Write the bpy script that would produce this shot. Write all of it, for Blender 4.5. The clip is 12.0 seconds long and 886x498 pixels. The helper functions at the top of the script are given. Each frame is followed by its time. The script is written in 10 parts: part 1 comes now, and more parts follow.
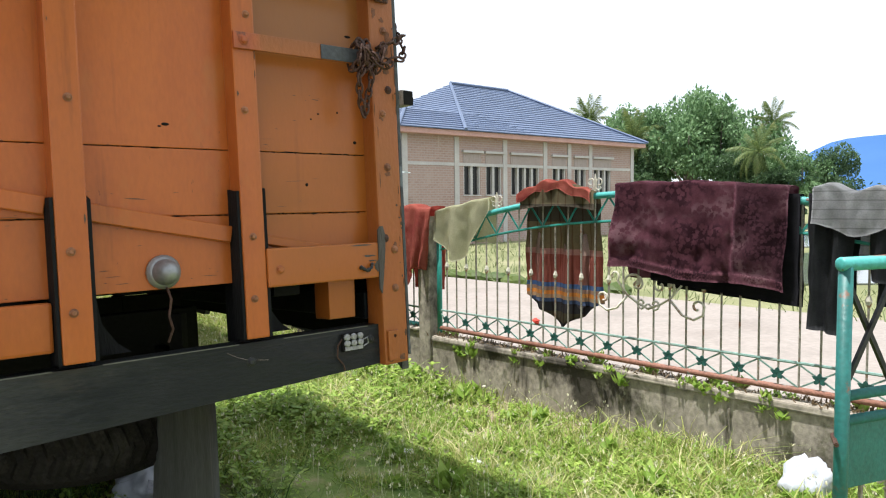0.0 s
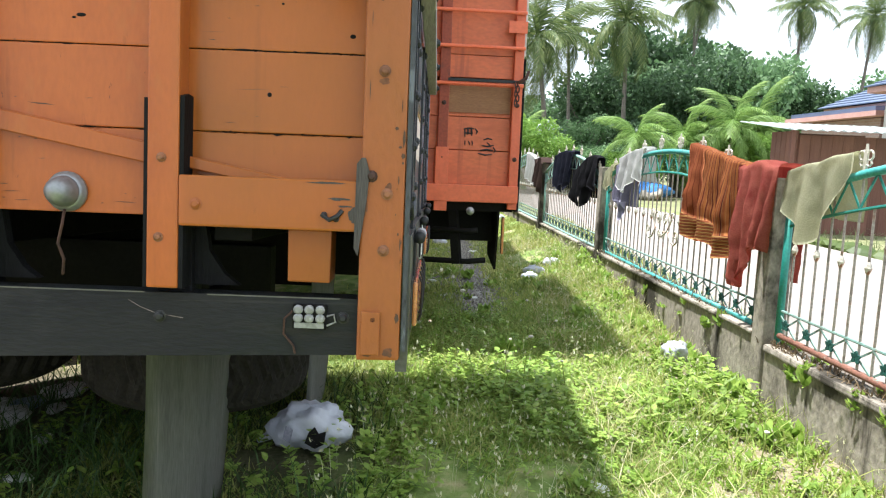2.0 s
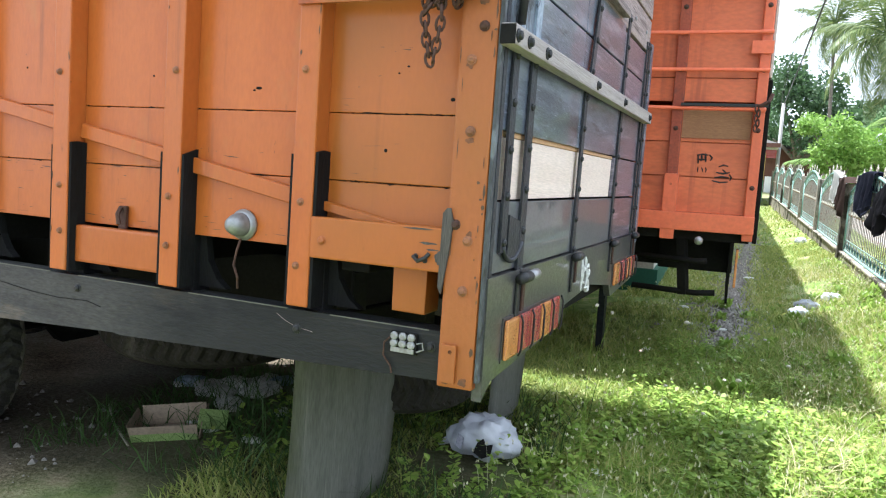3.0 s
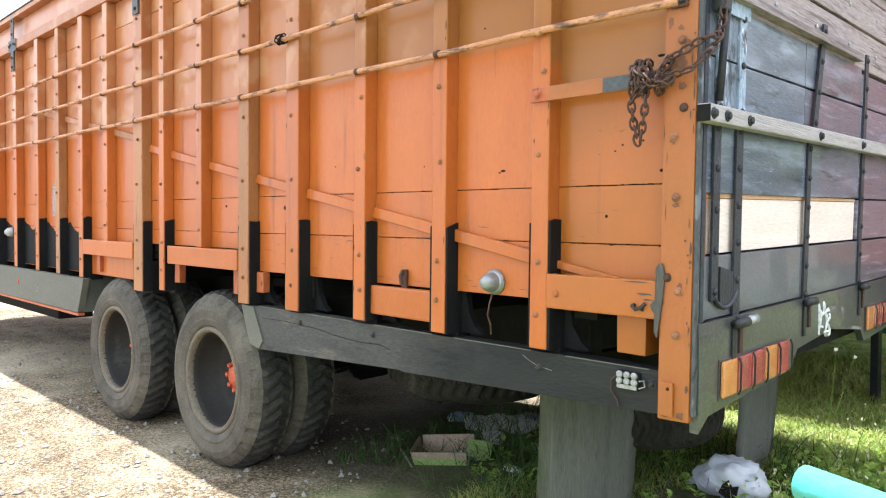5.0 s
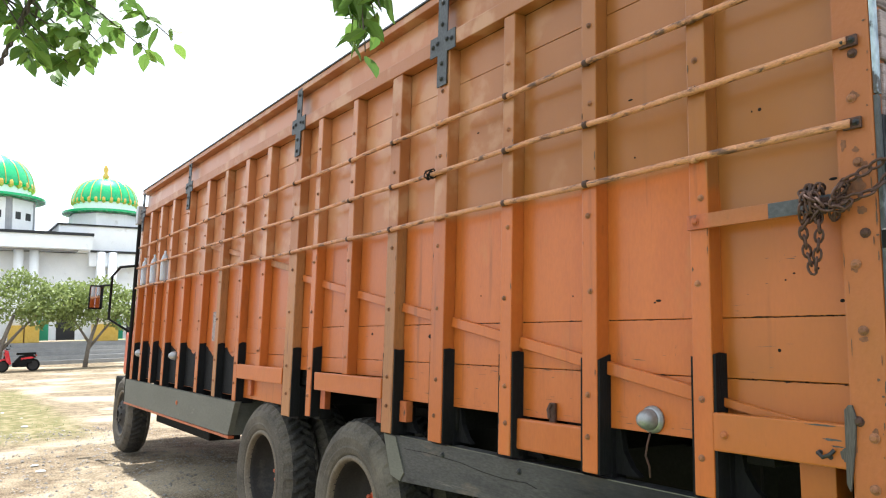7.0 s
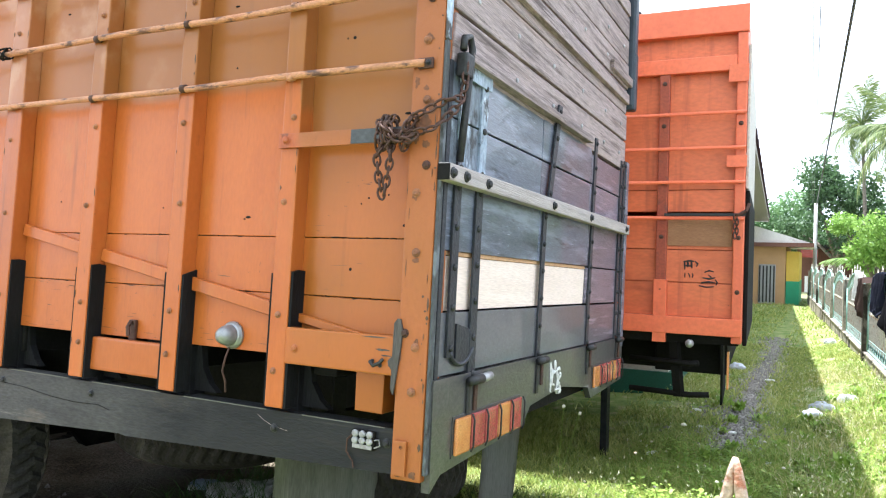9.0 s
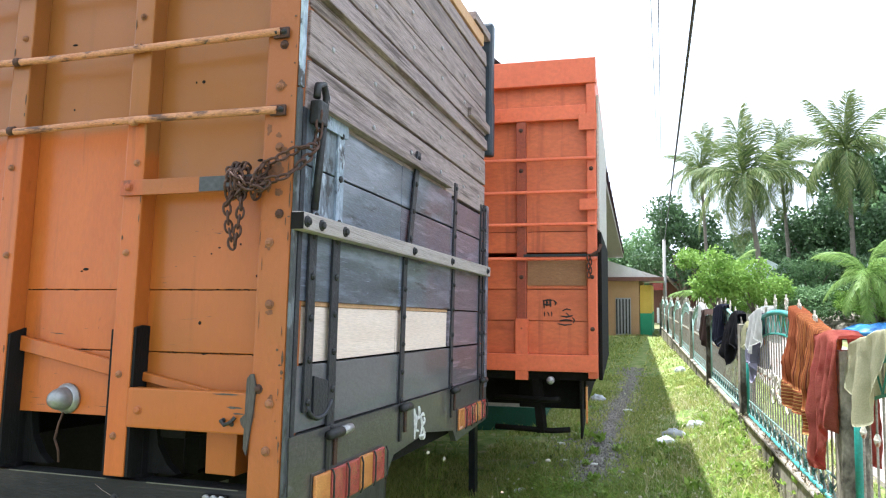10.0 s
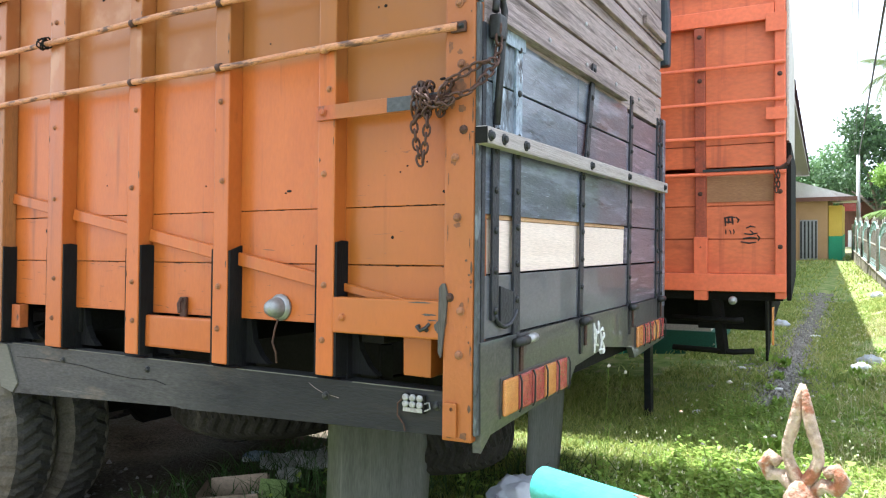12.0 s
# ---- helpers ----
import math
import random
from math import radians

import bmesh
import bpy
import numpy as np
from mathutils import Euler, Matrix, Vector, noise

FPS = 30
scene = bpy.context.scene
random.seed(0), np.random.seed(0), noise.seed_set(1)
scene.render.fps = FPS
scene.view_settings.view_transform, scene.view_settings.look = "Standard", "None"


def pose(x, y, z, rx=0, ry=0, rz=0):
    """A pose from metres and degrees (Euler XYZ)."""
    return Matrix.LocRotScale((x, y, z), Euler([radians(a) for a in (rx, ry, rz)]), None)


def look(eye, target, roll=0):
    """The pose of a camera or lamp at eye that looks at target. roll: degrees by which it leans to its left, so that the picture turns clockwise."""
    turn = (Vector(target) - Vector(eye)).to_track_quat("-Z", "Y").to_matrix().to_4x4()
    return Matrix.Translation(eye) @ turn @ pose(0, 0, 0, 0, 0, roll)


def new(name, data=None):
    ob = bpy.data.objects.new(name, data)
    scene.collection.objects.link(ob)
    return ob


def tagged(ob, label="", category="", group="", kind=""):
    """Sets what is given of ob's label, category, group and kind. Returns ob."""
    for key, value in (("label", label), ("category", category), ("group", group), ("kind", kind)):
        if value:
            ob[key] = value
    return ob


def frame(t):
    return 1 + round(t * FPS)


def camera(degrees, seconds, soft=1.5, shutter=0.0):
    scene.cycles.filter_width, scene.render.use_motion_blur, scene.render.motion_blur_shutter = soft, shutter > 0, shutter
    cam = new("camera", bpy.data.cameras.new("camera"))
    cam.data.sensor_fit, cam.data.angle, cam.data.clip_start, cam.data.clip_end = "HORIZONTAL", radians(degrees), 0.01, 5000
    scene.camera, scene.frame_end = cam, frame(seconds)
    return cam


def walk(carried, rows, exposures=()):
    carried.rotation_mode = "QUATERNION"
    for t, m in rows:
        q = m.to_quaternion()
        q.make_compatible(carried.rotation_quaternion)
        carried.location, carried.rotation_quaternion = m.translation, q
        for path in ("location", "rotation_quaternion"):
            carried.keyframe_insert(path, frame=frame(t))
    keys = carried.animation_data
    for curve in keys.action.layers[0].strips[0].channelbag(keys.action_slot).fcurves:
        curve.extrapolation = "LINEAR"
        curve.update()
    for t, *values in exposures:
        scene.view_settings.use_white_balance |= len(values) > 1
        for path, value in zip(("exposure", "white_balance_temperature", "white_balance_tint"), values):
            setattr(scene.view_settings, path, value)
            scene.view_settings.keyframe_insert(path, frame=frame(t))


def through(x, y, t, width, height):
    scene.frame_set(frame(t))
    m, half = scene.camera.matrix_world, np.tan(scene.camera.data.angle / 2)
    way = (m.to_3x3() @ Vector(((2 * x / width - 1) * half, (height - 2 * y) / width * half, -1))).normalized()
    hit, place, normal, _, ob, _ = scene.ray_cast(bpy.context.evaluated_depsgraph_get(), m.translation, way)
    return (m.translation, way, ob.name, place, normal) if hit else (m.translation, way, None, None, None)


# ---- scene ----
cam = camera(62.7, 12.0, 1.15)
PATH = [
    (0, (-1.674, -2.078, 1.435), (-0.365, -0.572, 1.301), -0.6),
    (0.2, (-1.470, -2.059, 1.435), (-0.216, -0.508, 1.278), -0.3),
    (0.5, (-1.237, -1.969, 1.427), (-0.15, -0.301, 1.235), -2.6),
    (0.7, (-1.090, -1.909, 1.370), (-0.122, -0.167, 1.200), 1.5),
    (1, (-0.84, -1.856, 1.411), (-0.041, -0.042, 1.144), -1.5),
    (1.2, (-0.653, -1.859, 1.373), (0.079, -0.010, 1.158), 0.7),
    (1.5, (-0.372, -1.868, 1.414), (-0.089, 0.103, 1.224), 2.4),
    (1.7, (-0.184, -1.840, 1.401), (-0.043, 0.144, 1.194), -0.4),
    (2, (0.078, -1.751, 1.355), (0.102, 0.232, 1.102), 2.3),
    (2.2, (0.227, -1.747, 1.395), (0.084, 0.236, 1.173), 2.6),
    (2.5, (0.44, -1.748, 1.427), (0.035, 0.2, 1.223), 3.2),
    (2.6, (0.484, -1.747, 1.416), (-0.052, 0.166, 1.183), 2.3),
    (2.7, (0.541, -1.754, 1.436), (-0.083, 0.128, 1.167), 2.3),
    (4.3, (1.052, -2.031, 1.582), (-0.108, -0.408, 1.442), -0.8),
    (4.5, (1.064, -2.048, 1.582), (-0.138, -0.457, 1.439), -1.7),
    (5, (1.046, -2.109, 1.587), (-0.354, -0.688, 1.438), -1.6),
    (5.5, (1.018, -2.144, 1.609), (-0.614, -0.994, 1.492), -1.3),
    (6, (0.995, -2.156, 1.622), (-0.703, -1.104, 1.728), -1.3),
    (6.5, (0.98, -2.154, 1.614), (-0.715, -1.104, 1.775), -1.0),
    (6.7, (0.971, -2.144, 1.608), (-0.696, -1.059, 1.811), -0.8),
    (8.3, (1.02, -2.066, 1.538), (-0.305, -0.568, 1.538), -0.9),
    (8.5, (1.038, -2.03, 1.534), (-0.198, -0.457, 1.497), -0.3),
    (9, (1.09, -1.957, 1.557), (0.174, -0.179, 1.57), 1.6),
    (9.5, (1.117, -1.929, 1.567), (0.426, -0.053, 1.61), 2.0),
    (10, (1.124, -1.92, 1.589), (0.535, -0.014, 1.715), 0.2),
    (10.5, (1.114, -1.919, 1.6), (0.542, -0.011, 1.776), -0.1),
    (11, (1.118, -1.946, 1.583), (0.359, -0.101, 1.721), -1.5),
    (11.5, (1.11, -1.991, 1.548), (0.185, -0.219, 1.611), -0.3),
    (12, (1.075, -1.985, 1.533), (0.079, -0.252, 1.468), -1.0),
]
walk(cam, [(t, look(eye, target, roll)) for t, eye, target, roll in PATH],
     exposures=((0.0, 0.86, 6120, 10), (0.5, 0.78, 6120, 10), (1.0, 0.87, 6120, 10), (1.5, 1.09, 6060, 10), (2.0, 1.38, 5940, 10), (2.5, 1.52, 5700, 10), (4.5, 2.04, 5750, 10), (5.0, 2.03, 5870, 10), (5.5, 1.84, 5870, 10), (6.0, 1.63, 6120, 10), (6.5, 1.25, 6120, 10), (8.5, 2.03, 5750, 10), (9.0, 1.96, 5750, 10), (9.5, 1.82, 5750, 10), (10.5, 1.37, 5710, 10), (11.5, 1.64, 5710, 10), (12.0, 1.83, 5730, 10)))

# ---- world, sun ----
SUN_TO = Vector((-0.26, 0.085, 1.0)).normalized()
world = bpy.data.worlds.new("sky")
scene.world = world
world.use_nodes = True
wn, wl = world.node_tree.nodes, world.node_tree.links
wn.clear()
w_out = wn.new("ShaderNodeOutputWorld")
w_mix = wn.new("ShaderNodeMixShader")
w_sky = wn.new("ShaderNodeTexSky")
w_sky.sky_type = "NISHITA"
w_sky.sun_disc = False
w_sky.sun_elevation = math.asin(SUN_TO.z)
w_sky.sun_rotation = math.atan2(SUN_TO.x, SUN_TO.y)
w_bg = wn.new("ShaderNodeBackground")
w_bg.inputs["Strength"].default_value = 0.12
w_cl = wn.new("ShaderNodeBackground")
w_cl.inputs["Color"].default_value = (0.91, 0.96, 1.0, 1)
w_cl.inputs["Strength"].default_value = 0.75
w_co = wn.new("ShaderNodeTexCoord")
w_mp = wn.new("ShaderNodeMapping")
w_mp.inputs["Scale"].default_value = (1.3, 1.3, 4.0)
w_mp.inputs["Location"].default_value = (0.35, 0.1, 0.0)
w_no = wn.new("ShaderNodeTexNoise")
w_no.inputs["Scale"].default_value = 1.1
w_no.inputs["Detail"].default_value = 6
w_no.inputs["Roughness"].default_value = 0.55
w_rp = wn.new("ShaderNodeValToRGB")
w_rp.color_ramp.elements[0].position = 0.28
w_rp.color_ramp.elements[0].color = (0.62, 0.62, 0.62, 1)
w_rp.color_ramp.elements[1].position = 0.46
wl.new(w_co.outputs["Generated"], w_mp.inputs["Vector"])
wl.new(w_mp.outputs["Vector"], w_no.inputs["Vector"])
wl.new(w_no.outputs["Fac"], w_rp.inputs["Fac"])
wl.new(w_rp.outputs["Color"], w_mix.inputs["Fac"])
wl.new(w_sky.outputs["Color"], w_bg.inputs["Color"])
wl.new(w_bg.outputs["Background"], w_mix.inputs[1])
wl.new(w_cl.outputs["Background"], w_mix.inputs[2])
wl.new(w_mix.outputs["Shader"], w_out.inputs["Surface"])

sun = new("sun", bpy.data.lights.new("sun", "SUN"))
sun.data.energy, sun.data.angle, sun.data.color = 4.5, radians(0.6), (1.0, 0.955, 0.88)
sun.matrix_world = look(SUN_TO * 30, (0, 0, 0))


# ---- geometry helpers ----
def thing(name, label, category, group="", kind="", m=None):
    ob = new(name)
    ob.empty_display_size = 0.1
    if m is not None:
        ob.matrix_basis = m
    return tagged(ob, label, category, group, kind)


def to_mesh(name, bm, material, smooth=False):
    bmesh.ops.recalc_face_normals(bm, faces=bm.faces)
    me = bpy.data.meshes.new(name)
    bm.to_mesh(me)
    bm.free()
    for mt in material if isinstance(material, (list, tuple)) else (material,):
        me.materials.append(mt)
    if smooth:
        for p in me.polygons:
            p.use_smooth = True
    return me


def part(name, bm, material, parent, label="", smooth=False):
    me = bm if isinstance(bm, bpy.types.Mesh) else to_mesh(name, bm, material, smooth)
    ob = new(name, me)
    ob.parent = parent
    return tagged(ob, label)


def solo(name, bm, material, label, category, group="", kind="", smooth=False, m=None):
    ob = new(name, bm if isinstance(bm, bpy.types.Mesh) else to_mesh(name, bm, material, smooth))
    if m is not None:
        ob.matrix_basis = m
    return tagged(ob, label, category, group, kind)


def box(x0, x1, y0, y1, z0, z1, bev=0.0, bm=None, rough=0.0):
    bm = bm or bmesh.new()
    v = [bm.verts.new((x, y, z)) for z in (z0, z1) for y in (y0, y1) for x in (x0, x1)]
    f = [bm.faces.new([v[i] for i in q]) for q in ((0, 2, 3, 1), (4, 5, 7, 6), (0, 1, 5, 4), (2, 6, 7, 3), (0, 4, 6, 2), (1, 3, 7, 5))]
    if rough:
        for w in v:
            w.co += Vector((random.uniform(-rough, rough), random.uniform(-rough, rough), random.uniform(-rough, rough)))
    if bev:
        bmesh.ops.bevel(bm, geom=list({e for q in f for e in q.edges}), offset=bev, segments=2, affect="EDGES", profile=0.6)
    return bm


def beam(p, q, w, h, bev=0.0, bm=None, side=(0, 0, 1)):
    """A bar of section w x h from p to q; h lies along side as far as it can."""
    bm = bm or bmesh.new()
    p, q = Vector(p), Vector(q)
    d = (q - p).normalized()
    a = d.cross(Vector(side))
    a = a.normalized() if a.length > 1e-4 else d.orthogonal().normalized()
    b = a.cross(d).normalized()
    v = [bm.verts.new(c + a * sx * w / 2 + b * sy * h / 2) for c in (p, q) for sx, sy in ((-1, -1), (1, -1), (1, 1), (-1, 1))]
    f = [bm.faces.new([v[i] for i in k]) for k in ((3, 2, 1, 0), (4, 5, 6, 7), (0, 1, 5, 4), (1, 2, 6, 5), (2, 3, 7, 6), (3, 0, 4, 7))]
    if bev:
        bmesh.ops.bevel(bm, geom=list({e for k in f for e in k.edges}), offset=bev, segments=1, affect="EDGES")
    return bm


def tube(pts, r, n=8, bm=None, closed=False, cap=True):
    """A round bar along points; r is one radius or one for each point."""
    bm = bm or bmesh.new()
    pts = [Vector(p) for p in pts]
    rs = r if isinstance(r, (list, tuple)) else [r] * len(pts)
    rings, up = [], None
    for i, p in enumerate(pts):
        a = pts[(i - 1) % len(pts)] if (closed or i > 0) else p
        b = pts[(i + 1) % len(pts)] if (closed or i < len(pts) - 1) else p
        d = (b - a).normalized()
        u = d.orthogonal().normalized() if up is None else (up - d * up.dot(d))
        u = u.normalized() if u.length > 1e-5 else d.orthogonal().normalized()
        up = u
        w = d.cross(u)
        rings.append([bm.verts.new(p + (u * math.cos(2 * math.pi * k / n) + w * math.sin(2 * math.pi * k / n)) * rs[i]) for k in range(n)])
    for i in range(len(rings) if closed else len(rings) - 1):
        a, b = rings[i], rings[(i + 1) % len(rings)]
        for k in range(n):
            bm.faces.new((a[k], a[(k + 1) % n], b[(k + 1) % n], b[k]))
    if cap and not closed:
        bm.faces.new(rings[0][::-1])
        bm.faces.new(rings[-1])
    return bm


def lathe(profile, n=24, m=None, bm=None, close=True):
    """Turns (radius, height) pairs round z, then lays the result by m."""
    bm = bm or bmesh.new()
    m = m or Matrix()
    rings = []
    for r, z in profile:
        rings.append([bm.verts.new(m @ Vector((r * math.cos(2 * math.pi * k / n), r * math.sin(2 * math.pi * k / n), z))) for k in range(n)])
    for a, b in zip(rings, rings[1:]):
        for k in range(n):
            bm.faces.new((a[k], a[(k + 1) % n], b[(k + 1) % n], b[k]))
    if close:
        bm.faces.new(rings[0][::-1])
        bm.faces.new(rings[-1])
    return bm


def prism(outline, depth, m=None, bm=None):
    """A flat outline in x and y, given a thickness along z."""
    bm = bm or bmesh.new()
    m = m or Matrix()
    lo = [bm.verts.new(m @ Vector((x, y, 0))) for x, y in outline]
    hi = [bm.verts.new(m @ Vector((x, y, depth))) for x, y in outline]
    bm.faces.new(lo[::-1])
    bm.faces.new(hi)
    for i in range(len(lo)):
        j = (i + 1) % len(lo)
        bm.faces.new((lo[i], lo[j], hi[j], hi[i]))
    return bm


def ball(c, r, bm=None, seg=10, squash=(1, 1, 1), lump=0.0):
    bm = bm or bmesh.new()
    made = bmesh.ops.create_uvsphere(bm, u_segments=seg, v_segments=max(5, seg // 2 + 1), radius=r)["verts"]
    for v in made:
        k = 1 + lump * noise.noise(v.co * (2.2 / r) + Vector(c) * 3)
        v.co = Vector((v.co.x * squash[0] * k, v.co.y * squash[1] * k, v.co.z * squash[2] * k)) + Vector(c)
    return bm


def shear(bm, k):
    for v in bm.verts:
        v.co.z += k * v.co.y
    return bm


# ---- materials ----
def mat(name, cols, scale=6.0, stretch=(1, 1, 1), rough=(0.5, 0.7), metal=0.0, bump=0.15, fine=60.0, grain=0.25,
        spots=None, vary=0.0, spec=0.5, detail=6, coat=0.0, trans=0.0, streaks=None):
    """Layered noise colour, fine grain, relief and gloss breakup. spots: (colour, scale, from, to) lays flecks or stains on top."""
    m = bpy.data.materials.new(name)
    m.use_nodes = True
    n, l = m.node_tree.nodes, m.node_tree.links
    b = n["Principled BSDF"]
    co = n.new("ShaderNodeTexCoord")
    mp = n.new("ShaderNodeMapping")
    mp.inputs["Scale"].default_value = stretch
    l.new(co.outputs["Object"], mp.inputs["Vector"])
    big = n.new("ShaderNodeTexNoise")
    big.inputs["Scale"].default_value, big.inputs["Detail"].default_value, big.inputs["Roughness"].default_value = scale, detail, 0.6
    l.new(mp.outputs["Vector"], big.inputs["Vector"])
    rp = n.new("ShaderNodeValToRGB")
    el = rp.color_ramp.elements
    while len(el) < len(cols):
        el.new(0.5)
    for i, c in enumerate(cols):
        el[i].position = 0.28 + 0.44 * i / max(1, len(cols) - 1)
        el[i].color = (*c, 1)
    l.new(big.outputs["Fac"], rp.inputs["Fac"])
    out = rp.outputs["Color"]
    sm = n.new("ShaderNodeTexNoise")
    sm.inputs["Scale"].default_value, sm.inputs["Detail"].default_value = fine, 4
    l.new(mp.outputs["Vector"], sm.inputs["Vector"])
    gr = n.new("ShaderNodeMapRange")
    gr.inputs["From Min"].default_value, gr.inputs["From Max"].default_value = 0.3, 0.7
    gr.inputs["To Min"].default_value, gr.inputs["To Max"].default_value = 1 - grain, 1 + grain * 0.6
    l.new(sm.outputs["Fac"], gr.inputs["Value"])
    mu = n.new("ShaderNodeVectorMath")
    mu.operation = "SCALE"
    l.new(out, mu.inputs[0])
    l.new(gr.outputs["Result"], mu.inputs["Scale"])
    out = mu.outputs["Vector"]
    if vary:
        oi = n.new("ShaderNodeObjectInfo")
        vr = n.new("ShaderNodeMapRange")
        vr.inputs["To Min"].default_value, vr.inputs["To Max"].default_value = 1 - vary, 1 + vary
        l.new(oi.outputs["Random"], vr.inputs["Value"])
        m2 = n.new("ShaderNodeVectorMath")
        m2.operation = "SCALE"
        l.new(out, m2.inputs[0])
        l.new(vr.outputs["Result"], m2.inputs["Scale"])
        out = m2.outputs["Vector"]
    for col, sc, lo, hi in spots or ():
        sn = n.new("ShaderNodeTexNoise")
        sn.inputs["Scale"].default_value, sn.inputs["Detail"].default_value, sn.inputs["Roughness"].default_value = sc, 8, 0.65
        l.new(mp.outputs["Vector"], sn.inputs["Vector"])
        sr = n.new("ShaderNodeMapRange")
        sr.inputs["From Min"].default_value, sr.inputs["From Max"].default_value = lo, hi
        l.new(sn.outputs["Fac"], sr.inputs["Value"])
        mx = n.new("ShaderNodeMix")
        mx.data_type = "RGBA"
        l.new(sr.outputs["Result"], mx.inputs["Factor"])
        l.new(out, mx.inputs["A"])
        mx.inputs["B"].default_value = (*col, 1)
        out = mx.outputs["Result"]
    if streaks:
        col, sst, sc, lo, hi = streaks
        m3 = n.new("ShaderNodeMapping")
        m3.inputs["Scale"].default_value = sst
        l.new(co.outputs["Object"], m3.inputs["Vector"])
        sn = n.new("ShaderNodeTexNoise")
        sn.inputs["Scale"].default_value, sn.inputs["Detail"].default_value, sn.inputs["Roughness"].default_value = sc, 6, 0.6
        l.new(m3.outputs["Vector"], sn.inputs["Vector"])
        sr = n.new("ShaderNodeMapRange")
        sr.inputs["From Min"].default_value, sr.inputs["From Max"].default_value = lo, hi
        l.new(sn.outputs["Fac"], sr.inputs["Value"])
        mx = n.new("ShaderNodeMix")
        mx.data_type = "RGBA"
        l.new(sr.outputs["Result"], mx.inputs["Factor"])
        l.new(out, mx.inputs["A"])
        mx.inputs["B"].default_value = (*col, 1)
        out = mx.outputs["Result"]
    l.new(out, b.inputs["Base Color"])
    rr = n.new("ShaderNodeMapRange")
    rr.inputs["To Min"].default_value, rr.inputs["To Max"].default_value = rough
    l.new(big.outputs["Fac"], rr.inputs["Value"])
    l.new(rr.outputs["Result"], b.inputs["Roughness"])
    b.inputs["Metallic"].default_value = metal
    b.inputs["Specular IOR Level"].default_value = spec
    b.inputs["Coat Weight"].default_value = coat
    if trans:
        b.inputs["Transmission Weight"].default_value = trans
    if bump:
        ad = n.new("ShaderNodeMath")
        ad.operation = "ADD"
        l.new(big.outputs["Fac"], ad.inputs[0])
        l.new(sm.outputs["Fac"], ad.inputs[1])
        bp = n.new("ShaderNodeBump")
        bp.inputs["Strength"].default_value, bp.inputs["Distance"].default_value = bump, 0.012
        l.new(ad.outputs["Value"], bp.inputs["Height"])
        l.new(bp.outputs["Normal"], b.inputs["Normal"])
    return m


def leaf_mat(name, cols, scale=0.8, vary=0.25, through=0.35):
    """Leaf: colour varies from island to island, and light passes through the blade."""
    m = bpy.data.materials.new(name)
    m.use_nodes = True
    n, l = m.node_tree.nodes, m.node_tree.links
    b = n["Principled BSDF"]
    ge = n.new("ShaderNodeNewGeometry")
    rp = n.new("ShaderNodeValToRGB")
    el = rp.color_ramp.elements
    while len(el) < len(cols):
        el.new(0.5)
    for i, c in enumerate(cols):
        el[i].position = i / max(1, len(cols) - 1)
        el[i].color = (*c, 1)
    co = n.new("ShaderNodeTexCoord")
    no = n.new("ShaderNodeTexNoise")
    no.inputs["Scale"].default_value, no.inputs["Detail"].default_value = scale, 3
    l.new(co.outputs["Object"], no.inputs["Vector"])
    ad = n.new("ShaderNodeMath")
    ad.operation = "MULTIPLY_ADD"
    ad.inputs[1].default_value, ad.inputs[2].default_value = 0.55, -0.02
    l.new(ge.outputs["Random Per Island"], ad.inputs[0])
    a2 = n.new("ShaderNodeMath")
    a2.operation = "MULTIPLY_ADD"
    a2.inputs[1].default_value = 0.8
    l.new(no.outputs["Fac"], a2.inputs[0])
    l.new(ad.outputs["Value"], a2.inputs[2])
    a3 = n.new("ShaderNodeMath")
    a3.operation = "SUBTRACT"
    a3.inputs[1].default_value = 0.18
    l.new(a2.outputs["Value"], a3.inputs[0])
    l.new(a3.outputs["Value"], rp.inputs["Fac"])
    l.new(rp.outputs["Color"], b.inputs["Base Color"])
    b.inputs["Roughness"].default_value = 0.5
    b.inputs["Specular IOR Level"].default_value = 0.35
    tr = n.new("ShaderNodeBsdfTranslucent")
    l.new(rp.outputs["Color"], tr.inputs["Color"])
    ms = n.new("ShaderNodeMixShader")
    ms.inputs["Fac"].default_value = through
    l.new(b.outputs["BSDF"], ms.inputs[1])
    l.new(tr.outputs["BSDF"], ms.inputs[2])
    l.new(ms.outputs["Shader"], n["Material Output"].inputs["Surface"])
    return m


